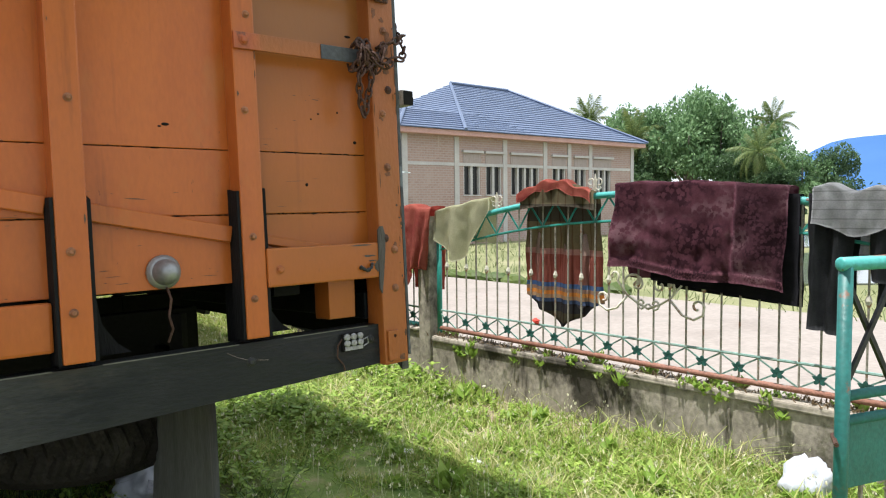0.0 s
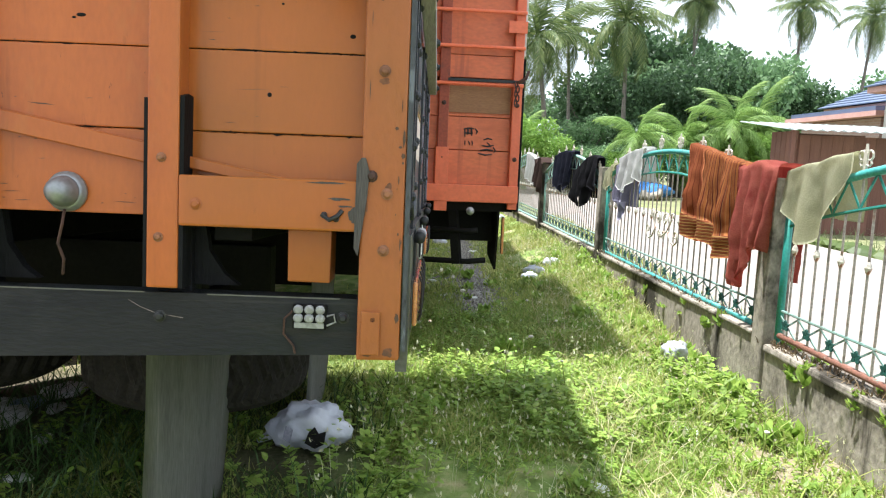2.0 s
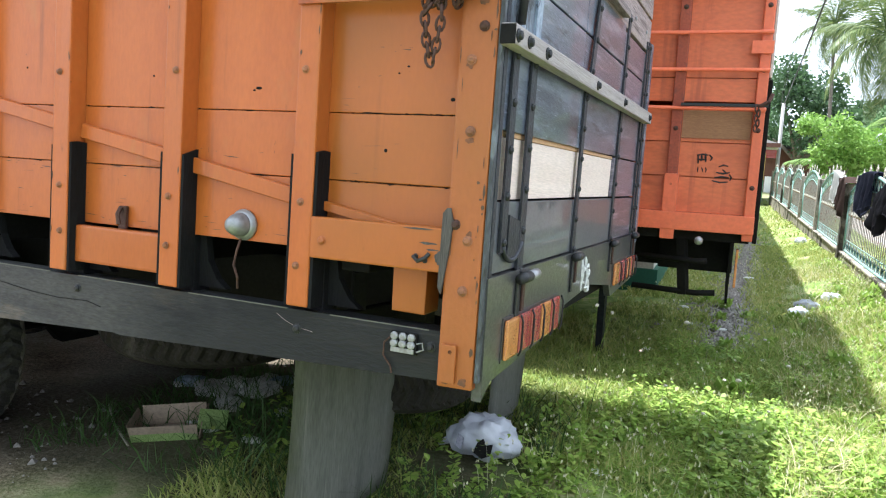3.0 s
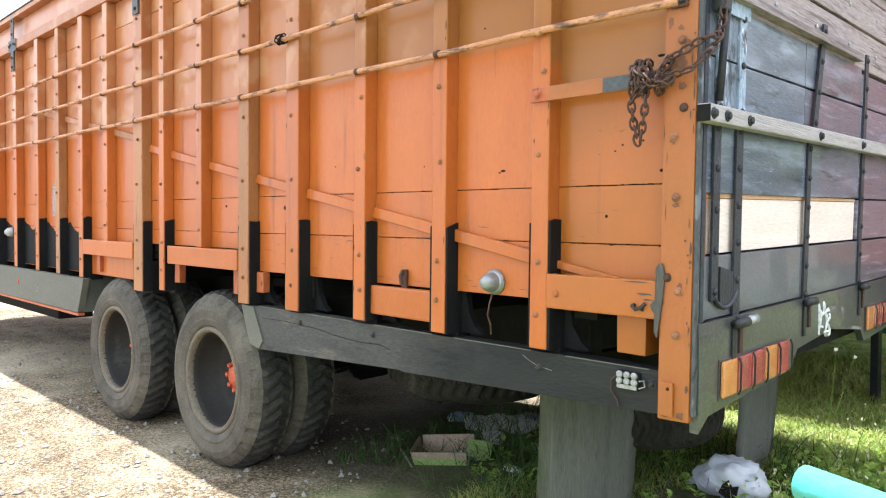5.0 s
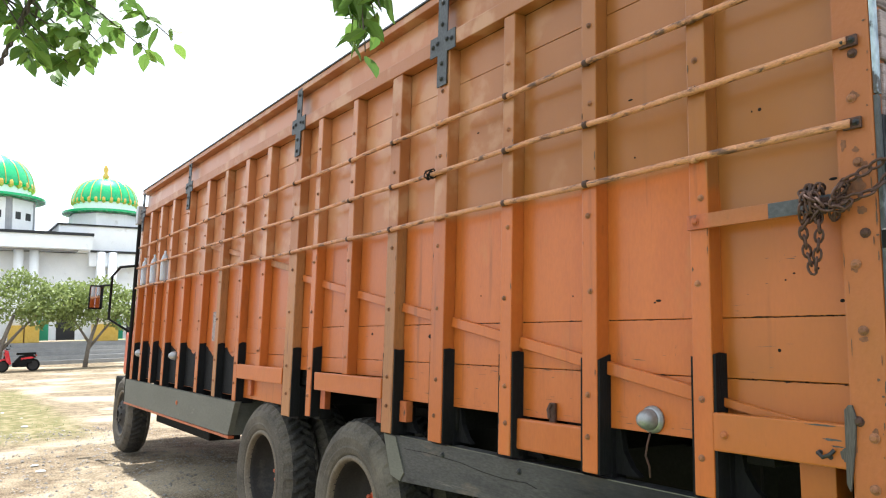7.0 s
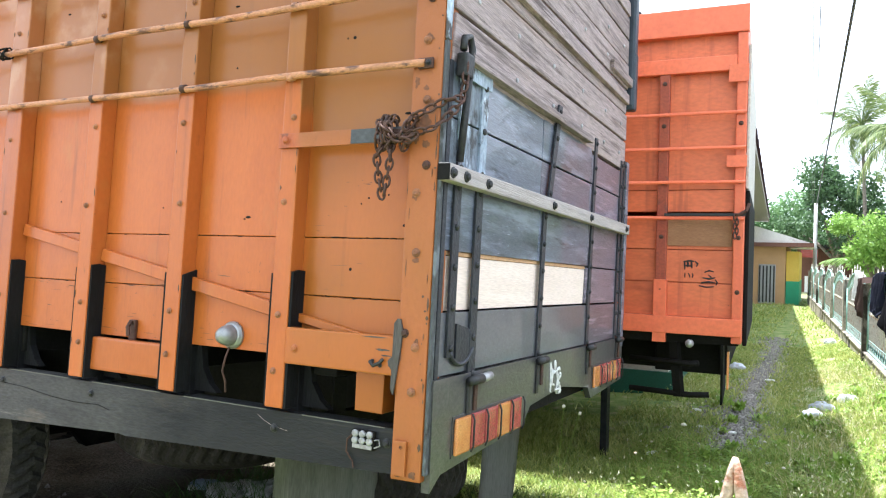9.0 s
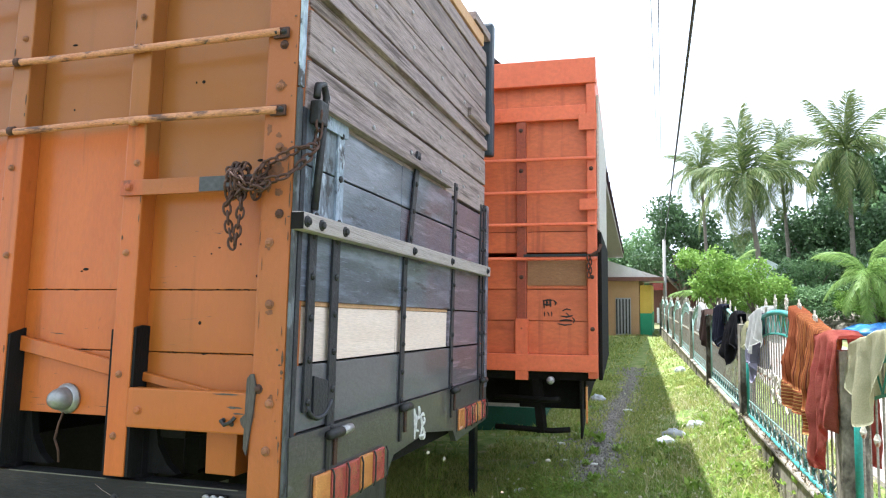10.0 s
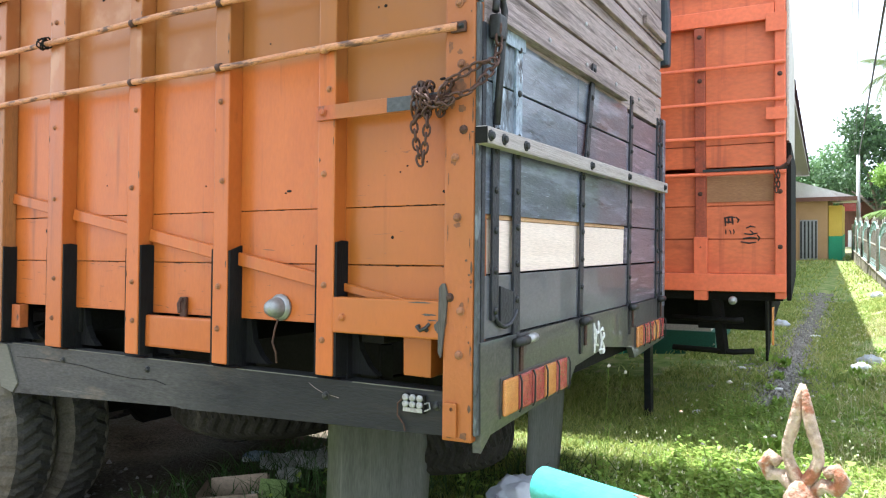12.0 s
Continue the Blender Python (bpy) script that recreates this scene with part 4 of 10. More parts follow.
part("lamp_wire", tube([(-0.19, 0.022, 0.94), (-0.172, 0.020, 0.945), (-0.168, 0.022, 0.925), (-0.19, 0.022, 0.915)], 0.003, 5), LED, led)

# dark frame beam under the side, deeper towards the wheels
o = [(-0.108, 0.995), (-2.79, 0.99), (-2.73, 0.90), (-2.60, 0.747), (-1.417, 0.805), (-1.38, 0.80), (-0.108, 0.85)]
part("frame_beam", prism(o, 0.09, Matrix.Translation((0, 0.034, -0.010)) @ pose(0, 0, 0, 90) @ Matrix.Translation((0, 0, -0.09))), FRAME_WORN, truck, "scuffed frame beam, grey fading to black")
part("beam_plate", prism([(-2.79, 0.992), (-2.66, 0.985), (-2.56, 0.80), (-2.60, 0.75), (-2.70, 0.77)], 0.008, Matrix.Translation((0, 0.033, -0.010)) @ pose(0, 0, 0, 90)), SILL, truck)
for x in (-2.2, -1.6, -0.62, -0.15):
    bolt(truck, x, 0.034, 0.92 + 0.02 * random.random(), (0, -1, 0), 0.012, STEEL)

for pts, r in ((((-2.58, 0.928), (-2.35, 0.934), (-2.05, 0.925), (-1.86, 0.905), (-1.70, 0.898), (-1.55, 0.904), (-1.48, 0.890)), 0.0016), (((-0.70, 0.972), (-0.67, 0.955), (-0.63, 0.940), (-0.56, 0.930)), 0.0009)):
    part("crack", tube([(x, 0.0335, z - 0.010) for x, z in pts], r, 4), CHASSIS if r > 0.0014 else GREY_WOOD, truck)
for x0, x1 in ((-2.62, -2.30), (-2.16, -1.75), (-1.60, -1.20), (-1.07, -0.66), (-0.50, -0.16)):
    part("worn_edge", beam((x0, 0.0345, 0.9832), (x1, 0.0345, 0.9836), 0.004, 0.0035), SILL, truck, "pale edge where the paint has rubbed off")
# grey sill ahead of the wheels, orange strip below
sill = part("sill_board", prism([(-5.17, 0.985), (-9.33, 0.985), (-9.33, 0.695), (-5.30, 0.70)], 0.05, Matrix.Translation((0, -0.03, 0)) @ pose(0, 0, 0, 90) @ Matrix.Translation((0, 0, -0.05))), SILL, truck,
            "long grey tool-box board with orange bottom strip")
part("sill_strip", box(-9.33, -5.28, -0.034, 0.02, 0.672, 0.694, 0.004), ORANGE_WORN, sill)
part("sill_end", prism([(0.02, 0.70), (0.02, 0.985), (0.50, 0.985), (0.50, 0.70)], 0.02, Matrix(((0, 0, 1, -5.31), (1, 0, 0, 0), (0, 1, 0, 0), (0, 0, 0, 1)))), SILL, sill)
bolt(sill, -6.9, -0.03, 0.86, (0, -1, 0), 0.02, ORANGE_WORN, "reflector")
for x in (-7.44, -9.05):
    part("marker_lamp", lathe([(0.05, 0.0), (0.05, 0.012), (0.042, 0.05), (0.02, 0.075), (0.004, 0.08)], 16, Matrix.Translation((x, 0.071, 1.33)) @ pose(0, 0, 0, 90)), GALV, truck, smooth=True)
part("mud_box", box(-8.9, -6.75, 0.28, 0.62, 0.47, 0.70, 0.02), CHASSIS, truck)

# floor, far side, front wall and chassis
part("box_floor", box(-9.28, -0.02, 0.098, 2.46, 1.19, 1.235), CHASSIS, truck)
part("far_side", box(-9.28, -0.03, 2.47, 2.55, 1.19, 3.38, 0.004), ORANGE, truck)
part("far_beam", box(-2.8, -0.60, 2.46, 2.54, 0.82, 1.18, 0.004), FRAME, truck)
part("front_wall", box(-9.30, -9.24, 0.10, 2.46, 1.24, 3.49, 0.004), ORANGE, truck)
part("canvas_roof", box(-9.28, -0.04, 0.09, 2.48, 3.38, 3.40), CHASSIS, truck, "dark cover over the load")
for y in (0.75, 1.70):
    part("chassis_rail", box(-10.9, -0.50, y, y + 0.09, 0.80, 1.058, 0.006), CHASSIS, truck)
part("rail_end", box(-0.50, -0.20, 1.70, 1.79, 0.86, 1.058, 0.006), CHASSIS, truck)
for x in (-0.45, -1.3, -2.2, -3.9, -5.4, -6.6, -7.8):
    part("cross_member", box(x - 0.05, x + 0.05, 0.085, 2.45, 1.06 if x < -0.5 else 1.12, 1.189, 0.006), CHASSIS, truck)
part("tail_beam", box(-0.12, -0.05, 0.105, 2.46, 1.00, 1.10, 0.006), FRAME, truck)


# wheels
def tyre_bm(m, r=0.525, w=0.27, n=88, tread=True):
    """Tyre with rounded shoulders, sidewall ring and lugs, axis along local z, outer face at z = 0."""
    ri = r * 0.56
    prof = [(ri, -0.05), (ri + 0.010, -0.010), (ri + 0.035, 0.012), (r * 0.68, 0.022), (r * 0.70, 0.018), (r * 0.79, 0.024), (r * 0.855, 0.014), (r * 0.885, 0.002), (r * 0.925, -0.014), (r * 0.96, -0.036), (r * 0.983, -0.062), (r * 0.992, -0.095), (r * 0.995, -0.12),
            (r * 0.995, -w / 2 - 0.02), (r * 0.992, -w + 0.085), (r * 0.983, -w + 0.055), (r * 0.96, -w + 0.030), (r * 0.90, -w + 0.004), (r * 0.80, -w - 0.014), (ri + 0.05, -w - 0.006), (ri, -w + 0.05)]
    if not tread:
        return lathe(prof, n, m, close=False)
    bm = bmesh.new()
    rings = []
    n *= 2
    for r0, z in prof:
        ring = []
        for k in range(n):
            rr, a = r0, 2 * math.pi * k / n
            if r * 0.88 < r0 < r * 0.97 and z > -w / 2:
                if k % 6 < 2:
                    z0, rr = z - 0.006, rr - 0.005
                else:
                    z0 = z
            else:
                z0 = z
            if r0 > r * 0.98:
                lobe = (k // 2 + (1 if z < -w / 2 else 0)) % 2
                rr += 0.005 if lobe else -0.009
                a += 0.030 * math.cos((z + w / 2) / w * 9.4)
            ring.append(bm.verts.new(m @ Vector((rr * math.cos(a), rr * math.sin(a), z0))))
        rings.append(ring)
    for a, b in zip(rings, rings[1:]):
        for k in range(n):
            f = bm.faces.new((a[k], a[(k + 1) % n], b[(k + 1) % n], b[k]))
            f.material_index = int(a is not rings[0] and 9 <= rings.index(a) <= 14)
    return bm


def rim_bm(m, r=0.525, deep=True):
    ri = r * 0.56
    if deep:
        prof = [(ri + 0.016, -0.010), (ri + 0.004, 0.002), (ri - 0.012, -0.006), (ri - 0.02, -0.06), (ri - 0.035, -0.19), (ri - 0.075, -0.215), (0.16, -0.225), (0.06, -0.22)]
    else:
        prof = [(ri + 0.016, -0.010), (ri + 0.004, 0.002), (ri - 0.012, -0.006), (ri - 0.03, -0.03), (ri - 0.07, -0.05), (0.14, 0.02), (0.09, 0.03), (0.05, 0.045)]
    return lathe(prof, 40, m, close=False)


def wheel(x, y, z, r=0.525, dual=True, deep=True, side=-1):
    """A wheel with its tyre, rim and hub; side -1 looks to the near side of the truck."""
    m = Matrix.Translation((x, y, z)) @ pose(0, 0, 0, 90 if side < 0 else -90)
    w = part("wheel", rim_bm(m, r, deep), RIM, truck, "dusty steel wheel with red hub" if deep else "dusty steel front wheel", True)
    part("tyre", tyre_bm(m, r), [TYRE, TREAD], w, "dusty black tyre with block tread")
    part("rim_lip", lathe([(r * 0.56 - 0.016, -0.03), (r * 0.56 - 0.012, 0.004), (r * 0.56 + 0.002, 0.010), (r * 0.56 + 0.018, 0.006), (r * 0.56 + 0.022, -0.004)], 48, m, close=False), RIM_LIP, w, "dusty tan rim lip", True)
    if dual:
        part("tyre", tyre_bm(m @ Matrix.Translation((0, 0, -0.31)), r), [TYRE, TREAD], w, "dusty black inner tyre")
    if deep:
        part("hub", lathe([(0.115, -0.225), (0.115, -0.185), (0.105, -0.175), (0.065, -0.17), (0.055, -0.145), (0.02, -0.14)], 24, m), HUB, w, "red painted wheel hub", True)
        for k in range(8):
            a = k * math.pi / 4
            part("wheel_nut", lathe([(0.016, -0.18), (0.016, -0.152), (0.010, -0.146)], 6, m @ Matrix.Translation((0.088 * math.cos(a), 0.088 * math.sin(a), 0))), HUB, w)
    else:
        for k in range(8):
            a = k * math.pi / 4
            part("wheel_nut", lathe([(0.015, 0.0), (0.015, 0.04)], 6, m @ Matrix.Translation((0.12 * math.cos(a), 0.12 * math.sin(a), 0))), RIM, w)
    return w


for x, z in ((-3.14, 0.475), (-4.64, 0.475)):
    wheel(x, 0.02, z, 0.56)
    wheel(x, 2.48, z + 0.06, side=1)
    part("axle", tube([(x, 0.5, z), (x, 1.1, z), (x, 1.2, z), (x, 1.4, z), (x, 1.5, z), (x, 2.1, z + 0.05)], [0.06, 0.06, 0.17, 0.17, 0.06, 0.06], 14), CHASSIS, truck)
wheel(-9.85, 0.06, 0.50, dual=False, deep=False)
wheel(-9.85, 2.40, 0.60, dual=False, deep=False, side=1)

# two spare tyres slung flat under the tail
for x, y, z, r in ((-0.88, 1.2, 0.705, 0.45), (-1.93, 1.12, 0.77, 0.53)):
    m = Matrix.Translation((x, y, z)) @ pose(0, 0, 0, 3, 2, 20)
    sp = part("spare_wheel", rim_bm(m, r), RIM, truck, "spare wheel slung flat under the floor", True)
    part("tyre", tyre_bm(m, r), [SPARE, SPARE], sp)
    part("hanger", tube([(x, y, z - 0.06), (x, y, 0.89)], 0.02, 6), CHASSIS, sp)


# mud flaps
def flap(x0, x1, y0, y1, zb):
    bm = bmesh.new()
    nx, nz = 8, 10
    grid = []
    for j in range(nz + 1):
        k = j / nz
        row = []
        for i in range(nx + 1):
            u = i / nx
            wide = 1.0 + 0.05 * k * k
            y = (y0 + y1) / 2 + (u - 0.5) * (y1 - y0) * wide
            z = 0.87 + (zb - 0.87) * k - 0.02 * k * math.sin(u * 5)
            row.append(bm.verts.new((x0 + (x1 - x0) * u + 0.022 * k * math.sin(u * 3.4 + 0.5) - 0.03 * k * k, y, z)))
        grid.append(row)
    for j in range(nz):
        for i in range(nx):
            bm.faces.new((grid[j][i], grid[j][i + 1], grid[j + 1][i + 1], grid[j + 1][i]))
    bmesh.ops.solidify(bm, geom=bm.faces[:], thickness=0.012)
    fl = part("mud_flap", bm, RUBBER, truck, "wide grey rubber mud flap", True)
    part("flap_bar", beam((x0, y0 - 0.01, 0.89), (x1, y1 + 0.01, 0.89), 0.045, 0.06, 0.004), CHASSIS, fl)
    part("flap_hanger", beam(((x0 + x1) / 2, (y0 + y1) / 2, 0.92), ((x0 + x1) / 2, (y0 + y1) / 2, 1.06), 0.05, 0.05), CHASSIS, fl)


flap(-0.70, -0.65, 0.15, 0.86, 0.08)
flap(-0.50, -0.45, 1.63, 2.07, 0.10)

# ---- tail of the truck, plane x = 0 ----
TK = 0.022


def tpart(name, bm, material, parent=None, label="", smooth=False):
    return part(name, shear(bm, TK), material, parent or truck, label, smooth)


# upper fixed planks, weathered
zs = [2.19, 2.375, 2.545, 2.70, 2.86, 3.02, 3.17, 3.27]
for z0, z1 in zip(zs, zs[1:]):
    tpart("tail_plank", box(-0.035, 0.004 + 0.004 * random.random(), 0.062, 2.47, z0 + 0.0055, z1 - 0.0055, 0.004, rough=0.003), GREY_WOOD)
tpart("tail_batten", box(0.006, 0.030, 0.062, 2.44, 2.60, 2.665, 0.004, rough=0.004), GREY_WOOD)
tpart("tail_top_board", box(-0.03, 0.016, 0.3, 2.36, 3.272, 3.345, 0.004), TAN_WOOD, None, "fresh tan board along the tail top")
tpart("top_block", box(-0.02, 0.03, 2.10, 2.50, 3.347, 3.40, 0.004), GREY_WOOD)
tpart("scrap_board", box(0.010, 0.034, 2.02, 2.52, 2.72, 2.775, 0.004, rough=0.004), GREY_WOOD)
tpart("corner_guard", box(-0.03, 0.045, 2.475, 2.555, 2.60, 3.48, 0.02), NAVY, None, "dark blue-grey corner guard")
tpart("corner_guard", box(-0.02, 0.05, 2.48, 2.56, 2.58, 2.95, 0.02), NAVY)
tpart("tail_stop", ball((0.03, 0.075, 2.66), 0.05, seg=12, squash=(1.1, 1.0, 0.55)), CHASSIS, None, "black rubber stop", True)
for z in (2.28, 2.46, 2.63, 2.78, 2.94):
    for y in (0.22, 0.62, 1.05, 1.5, 1.95, 2.32):
        b = lathe([(0.011, 0), (0.011, 0.003), (0.006, 0.007)], 8, Matrix.Translation((0.0085, y + random.uniform(-0.02, 0.02), z)) @ pose(0, 0, 0, 0, 90))
        tpart("rivet", b, GALV)

# drop gate
gate = part("drop_gate", shear(box(-0.045, -0.035, 0.07, 2.47, 0.90, 2.2), TK), CHASSIS, truck, "grey painted plank drop gate with steel straps")
rows = [(1.158, 1.368), (1.572, 1.80), (1.804, 2.015), (2.019, 2.205)]
seams = [0.065, 0.965, 1.735, 2.475]
for z0, z1 in rows:
    for i, (y0, y1) in enumerate(zip(seams, seams[1:])):
        z1b = z1 - (0.0 if z1 < 2.1 or i < 2 else 0.03)
        if i == 0 and z0 > 1.79:
            tpart("gate_end_board", box(-0.030, 0.006, y0 + 0.004, 0.325, z0 + 0.0015, z1b - 0.0015, 0.003, rough=0.0012), PEEL_GREY, gate, "gate plank end with flaking pale blue paint")
            y0 = 0.329
        tpart("gate_plank", box(-0.030, 0.003 + 0.004 * random.random(), y0 + 0.002, y1 - 0.002, z0 + 0.0015, z1b - 0.0015, 0.003, rough=0.0012), GATE_MAROON if i == 2 or (i == 1 and z0 == 1.804) else GATE_LOW if z0 == 1.158 else GATE, gate)
for y0, y1 in ((0.065, 0.963), (0.967, 1.733)):
    tpart("pale_plank", box(-0.034, -0.010, y0, y1, 1.374, 1.556, 0.003, rough=0.002), PALE_WOOD, gate, "fresh pale plank set into the gate")
tpart("gate_plank", box(-0.030, 0.004, 1.741, 2.473, 1.374, 1.566, 0.003, rough=0.002), GATE_MAROON, gate)
tpart("rough_edge", box(-0.030, -0.006, 0.07, 1.73, 1.558, 1.573, 0.002, rough=0.002), TAN_WOOD, gate)
tpart("gate_cap", box(-0.01, 0.045, 0.14, 1.62, 2.212, 2.248, 0.005, rough=0.004), GREY_WOOD, gate, "grey wooden cap batten")
bar = tpart("cross_bar", box(0.014, 0.058, -0.020, 2.45, 1.79, 1.848, 0.005, rough=0.003), mat("pale_grey_bar", [(0.25, 0.222, 0.205), (0.38, 0.338, 0.315), (0.30, 0.268, 0.25)], 3, (5, 0.4, 8), (0.6, 0.85), bump=0.3, fine=30, grain=0.2), gate,
            "pale grey wooden bar bolted across the gate")
# black cap on the end grain, standing for the shadow there
tpart("bar_end", box(0.0145, 0.0575, -0.024, -0.0215, 1.793, 1.845), CHASSIS, bar, "end grain of the bar, blackened for its shadow")
for y in (0.0, 0.10, 0.28, 1.0, 1.59, 2.36):
    tpart("bolt", lathe([(0.019, 0), (0.019, 0.003), (0.013, 0.005), (0.012, 0.012), (0.006, 0.014)], 10, Matrix.Translation((0.058, y, 1.818)) @ pose(0, 0, 0, 0, 90)), STEEL, bar)


def gate_strap(y, z0, z1, lean=0.0, w=0.05, x=0.006, paint=STRAP):
    pts = [(y - w / 2, z0), (y + w / 2, z0), (y + lean + w / 2, z1), (y + lean - w / 2, z1)]
    bm = prism(pts, 0.008, Matrix(((0, 0, 1, x), (1, 0, 0, 0), (0, 1, 0, 0), (0, 0, 0, 1))))
    st = tpart("steel_strap", bm, paint, gate)
    n = int((z1 - z0) / 0.13)
    for k in range(n + 1):
        z = z0 + 0.03 + (z1 - z0 - 0.06) * k / max(1, n)
        yy = y + lean * (z - z0) / (z1 - z0)
        tpart("rivet", lathe([(0.013, 0), (0.012, 0.005), (0.006, 0.009)], 8, Matrix.Translation((x + 0.008, yy, z)) @ pose(0, 0, 0, 0, 90)), STEEL, st)


gate_strap(0.312, 1.12, 1.82, 0.0, 0.055)
gate_strap(0.135, 1.22, 1.82, 0.0, 0.05)
gate_strap(0.318, 1.825, 2.20, 0.0, 0.055, paint=BLUE_STRAP)
gate_strap(0.145, 1.825, 2.235, 0.0, 0.05, paint=BLUE_STRAP)
tpart("strap_bridge", box(0.0155, 0.021, 0.15, 0.36, 2.165, 2.215, 0.003), BLUE_STRAP, gate)
gate_strap(1.0, 1.14, 1.80, 0.02, 0.045)
gate_strap(1.05, 1.85, 2.30, 0.10, 0.05, 0.012)
gate_strap(1.76, 1.14, 2.27, 0.04, 0.045)
gate_strap(2.36, 1.15, 2.24, 0.02, 0.04)
gate_strap(2.46, 1.15, 2.25, 0.0, 0.05)
# the looped strap end at the near side
tpart("strap_loop", tube([(0.012, 0.135, 1.24)] + [(0.012, 0.135 + 0.177 * k / 8, 1.24 - 0.05 * math.sin(math.pi * k / 8) ** 0.6) for k in range(1, 8)] + [(0.012, 0.312, 1.24)], 0.008, 8), STRAP, gate, smooth=True)
tpart("loop_plate", prism([(0.18, 1.20), (0.30, 1.20), (0.32, 1.30), (0.18, 1.33)], 0.007, Matrix(((0, 0, 1, 0.006), (1, 0, 0, 0), (0, 1, 0, 0), (0, 0, 0, 1)))), STRAP, gate)
tpart("latch_rod", tube([(0.035, 0.075, 2.24), (0.03, 0.09, 2.285), (0.03, 0.13, 2.30), (0.032, 0.15, 2.26), (0.035, 0.115, 2.05), (0.03, 0.10, 1.87)], 0.013, 8), STEEL, gate, "bent steel latch rod", True)
tpart("latch_lock", box(0.015, 0.055, 0.065, 0.125, 2.15, 2.23, 0.008), STEEL, gate)
tpart("side_angle", box(0.004, 0.012, 0.034, 0.060, 1.15, 2.20, 0.002), STRAP, gate)
tpart("side_angle", box(0.0, 0.020, 2.48, 2.54, 1.10, 2.25, 0.003), GATE, gate)

# bottom apron with its hinges, tail lights and cut-outs
ap = [(0.02, 1.155), (2.53, 1.155), (2.53, 0.90), (1.86, 0.865), (1.80, 0.93), (1.35, 0.985), (0.92, 0.955), (0.84, 0.885), (0.10, 0.845), (0.03, 0.80)]
apron = part("tail_apron", shear(prism(ap, 0.03, Matrix(((0, 0, 1, -0.012), (1, 0, 0, 0), (0, 1, 0, 0), (0, 0, 0, 1)))), TK), GATE_OLIVE, truck, "olive grey steel apron under the gate")
for y, z in ((0.31, 1.13), (1.01, 1.14), (1.78, 1.145), (2.40, 1.15)):
    tpart("hinge", tube([(0.035, y - 0.05, z), (0.035, y + 0.05, z)], 0.017, 10), STEEL, apron, smooth=True)
    tpart("hinge_leaf", box(0.019, 0.026, y - 0.045, y - 0.02, z - 0.14, z, 0.002), STEEL, apron)
    tpart("hinge_leaf", box(0.019, 0.026, y + 0.015, y + 0.04, z - 0.11, z, 0.002), RUST, apron)
tpart("hinge_pin", tube([(0.036, 0.36, 1.131), (0.036, 0.43, 1.133)], 0.017, 10), GALV, apron, smooth=True)


def tail_light(y0, y1, z0, z1):
    body = tpart("tail_light", box(0.0185, 0.022, y0 - 0.002, y1 + 0.006, z0 - 0.003, z1 + 0.005, 0.001), GATE_OLIVE, apron, "row of red and amber tail lamps")
    n = 5
    for k, mt in enumerate((LENS_AMBER, LENS_RED, LENS_RED, LENS_AMBER, LENS_RED)):
        a, b = y0 + (y1 - y0) * k / n, y0 + (y1 - y0) * (k + 1) / n
        tpart("lens", box(0.0225, 0.036, a + 0.006, b - 0.003, z0 + 0.004, z1 - 0.002, 0.008), mt, body)
        tpart("guard_wire", tube([(0.038, b - 0.002, z0), (0.046, b - 0.002, z0 + 0.02), (0.046, b - 0.002, z1 - 0.02), (0.038, b - 0.002, z1)], 0.0038, 6), STEEL, body)


tail_light(0.17, 0.78, 0.885, 1.015)
tail_light(1.86, 2.46, 0.915, 1.035)
# sprayed white mark: a cluster of short plain strokes
random.seed(8)
for y, z, dy, dz, bow, w in ((1.165, 1.115, 0.012, -0.135, 0.004, 0.0075), (1.200, 1.085, -0.004, -0.075, -0.006, 0.006), (1.225, 1.120, 0.004, -0.060, 0.006, 0.0075), (1.180, 1.060, 0.080, 0.010, 0.004, 0.006),
                             (1.255, 1.075, 0.006, -0.095, 0.018, 0.007), (1.262, 1.072, 0.050, -0.004, 0.010, 0.006), (1.310, 1.060, -0.030, -0.040, 0.014, 0.0065), (1.285, 1.020, 0.040, -0.030, -0.012, 0.0065),
                             (1.325, 0.990, -0.060, -0.006, -0.008, 0.006), (1.240, 0.985, 0.035, -0.022, 0.006, 0.005), (1.290, 0.965, 0.040, 0.012, -0.006, 0.0055), (1.205, 1.010, 0.030, -0.006, 0.004, 0.0045)):
    mid = (0.0168, y + dy * 0.5 + bow * (abs(dz) > abs(dy)), z + dz * 0.5 + bow * (abs(dz) <= abs(dy)))
    tpart("paint_stroke", tube([(0.0162, y, z), (0.0166, *(Vector(mid) * 0.5 + Vector((0.0166, y, z)) * 0.5)[1:]), mid, (0.0162, y + dy, z + dz)], [w * 0.9, w * 1.5, w * 1.4, w * 0.8], 6), WHITE_SPRAY, apron)

# cab, far ahead
cab_paint = mat("red_cab_paint", [(0.50, 0.075, 0.03), (0.58, 0.11, 0.04)], 3, rough=(0.3, 0.5), bump=0.05)
cab = part("cab", box(-11.3, -9.42, 0.42, 2.40, 0.95, 2.75, 0.10), cab_paint, truck, "red truck cab ahead of the cargo box")
part("fender", box(-10.3, -9.46, 0.12, 0.5, 1.0, 1.62, 0.06), cab_paint, cab)
part("step", box(-11.2, -10.5, 0.22, 0.5, 0.45, 0.95, 0.03), CHASSIS, cab)
part("cab_window", box(-11.0, -10.2, 0.41, 0.43, 1.85, 2.45, 0.02), CHASSIS, cab)
part("corner_tube", tube([(-9.40, 0.0, 0.7), (-9.40, 0.0, 3.1)], 0.025, 8), CHASSIS, truck)
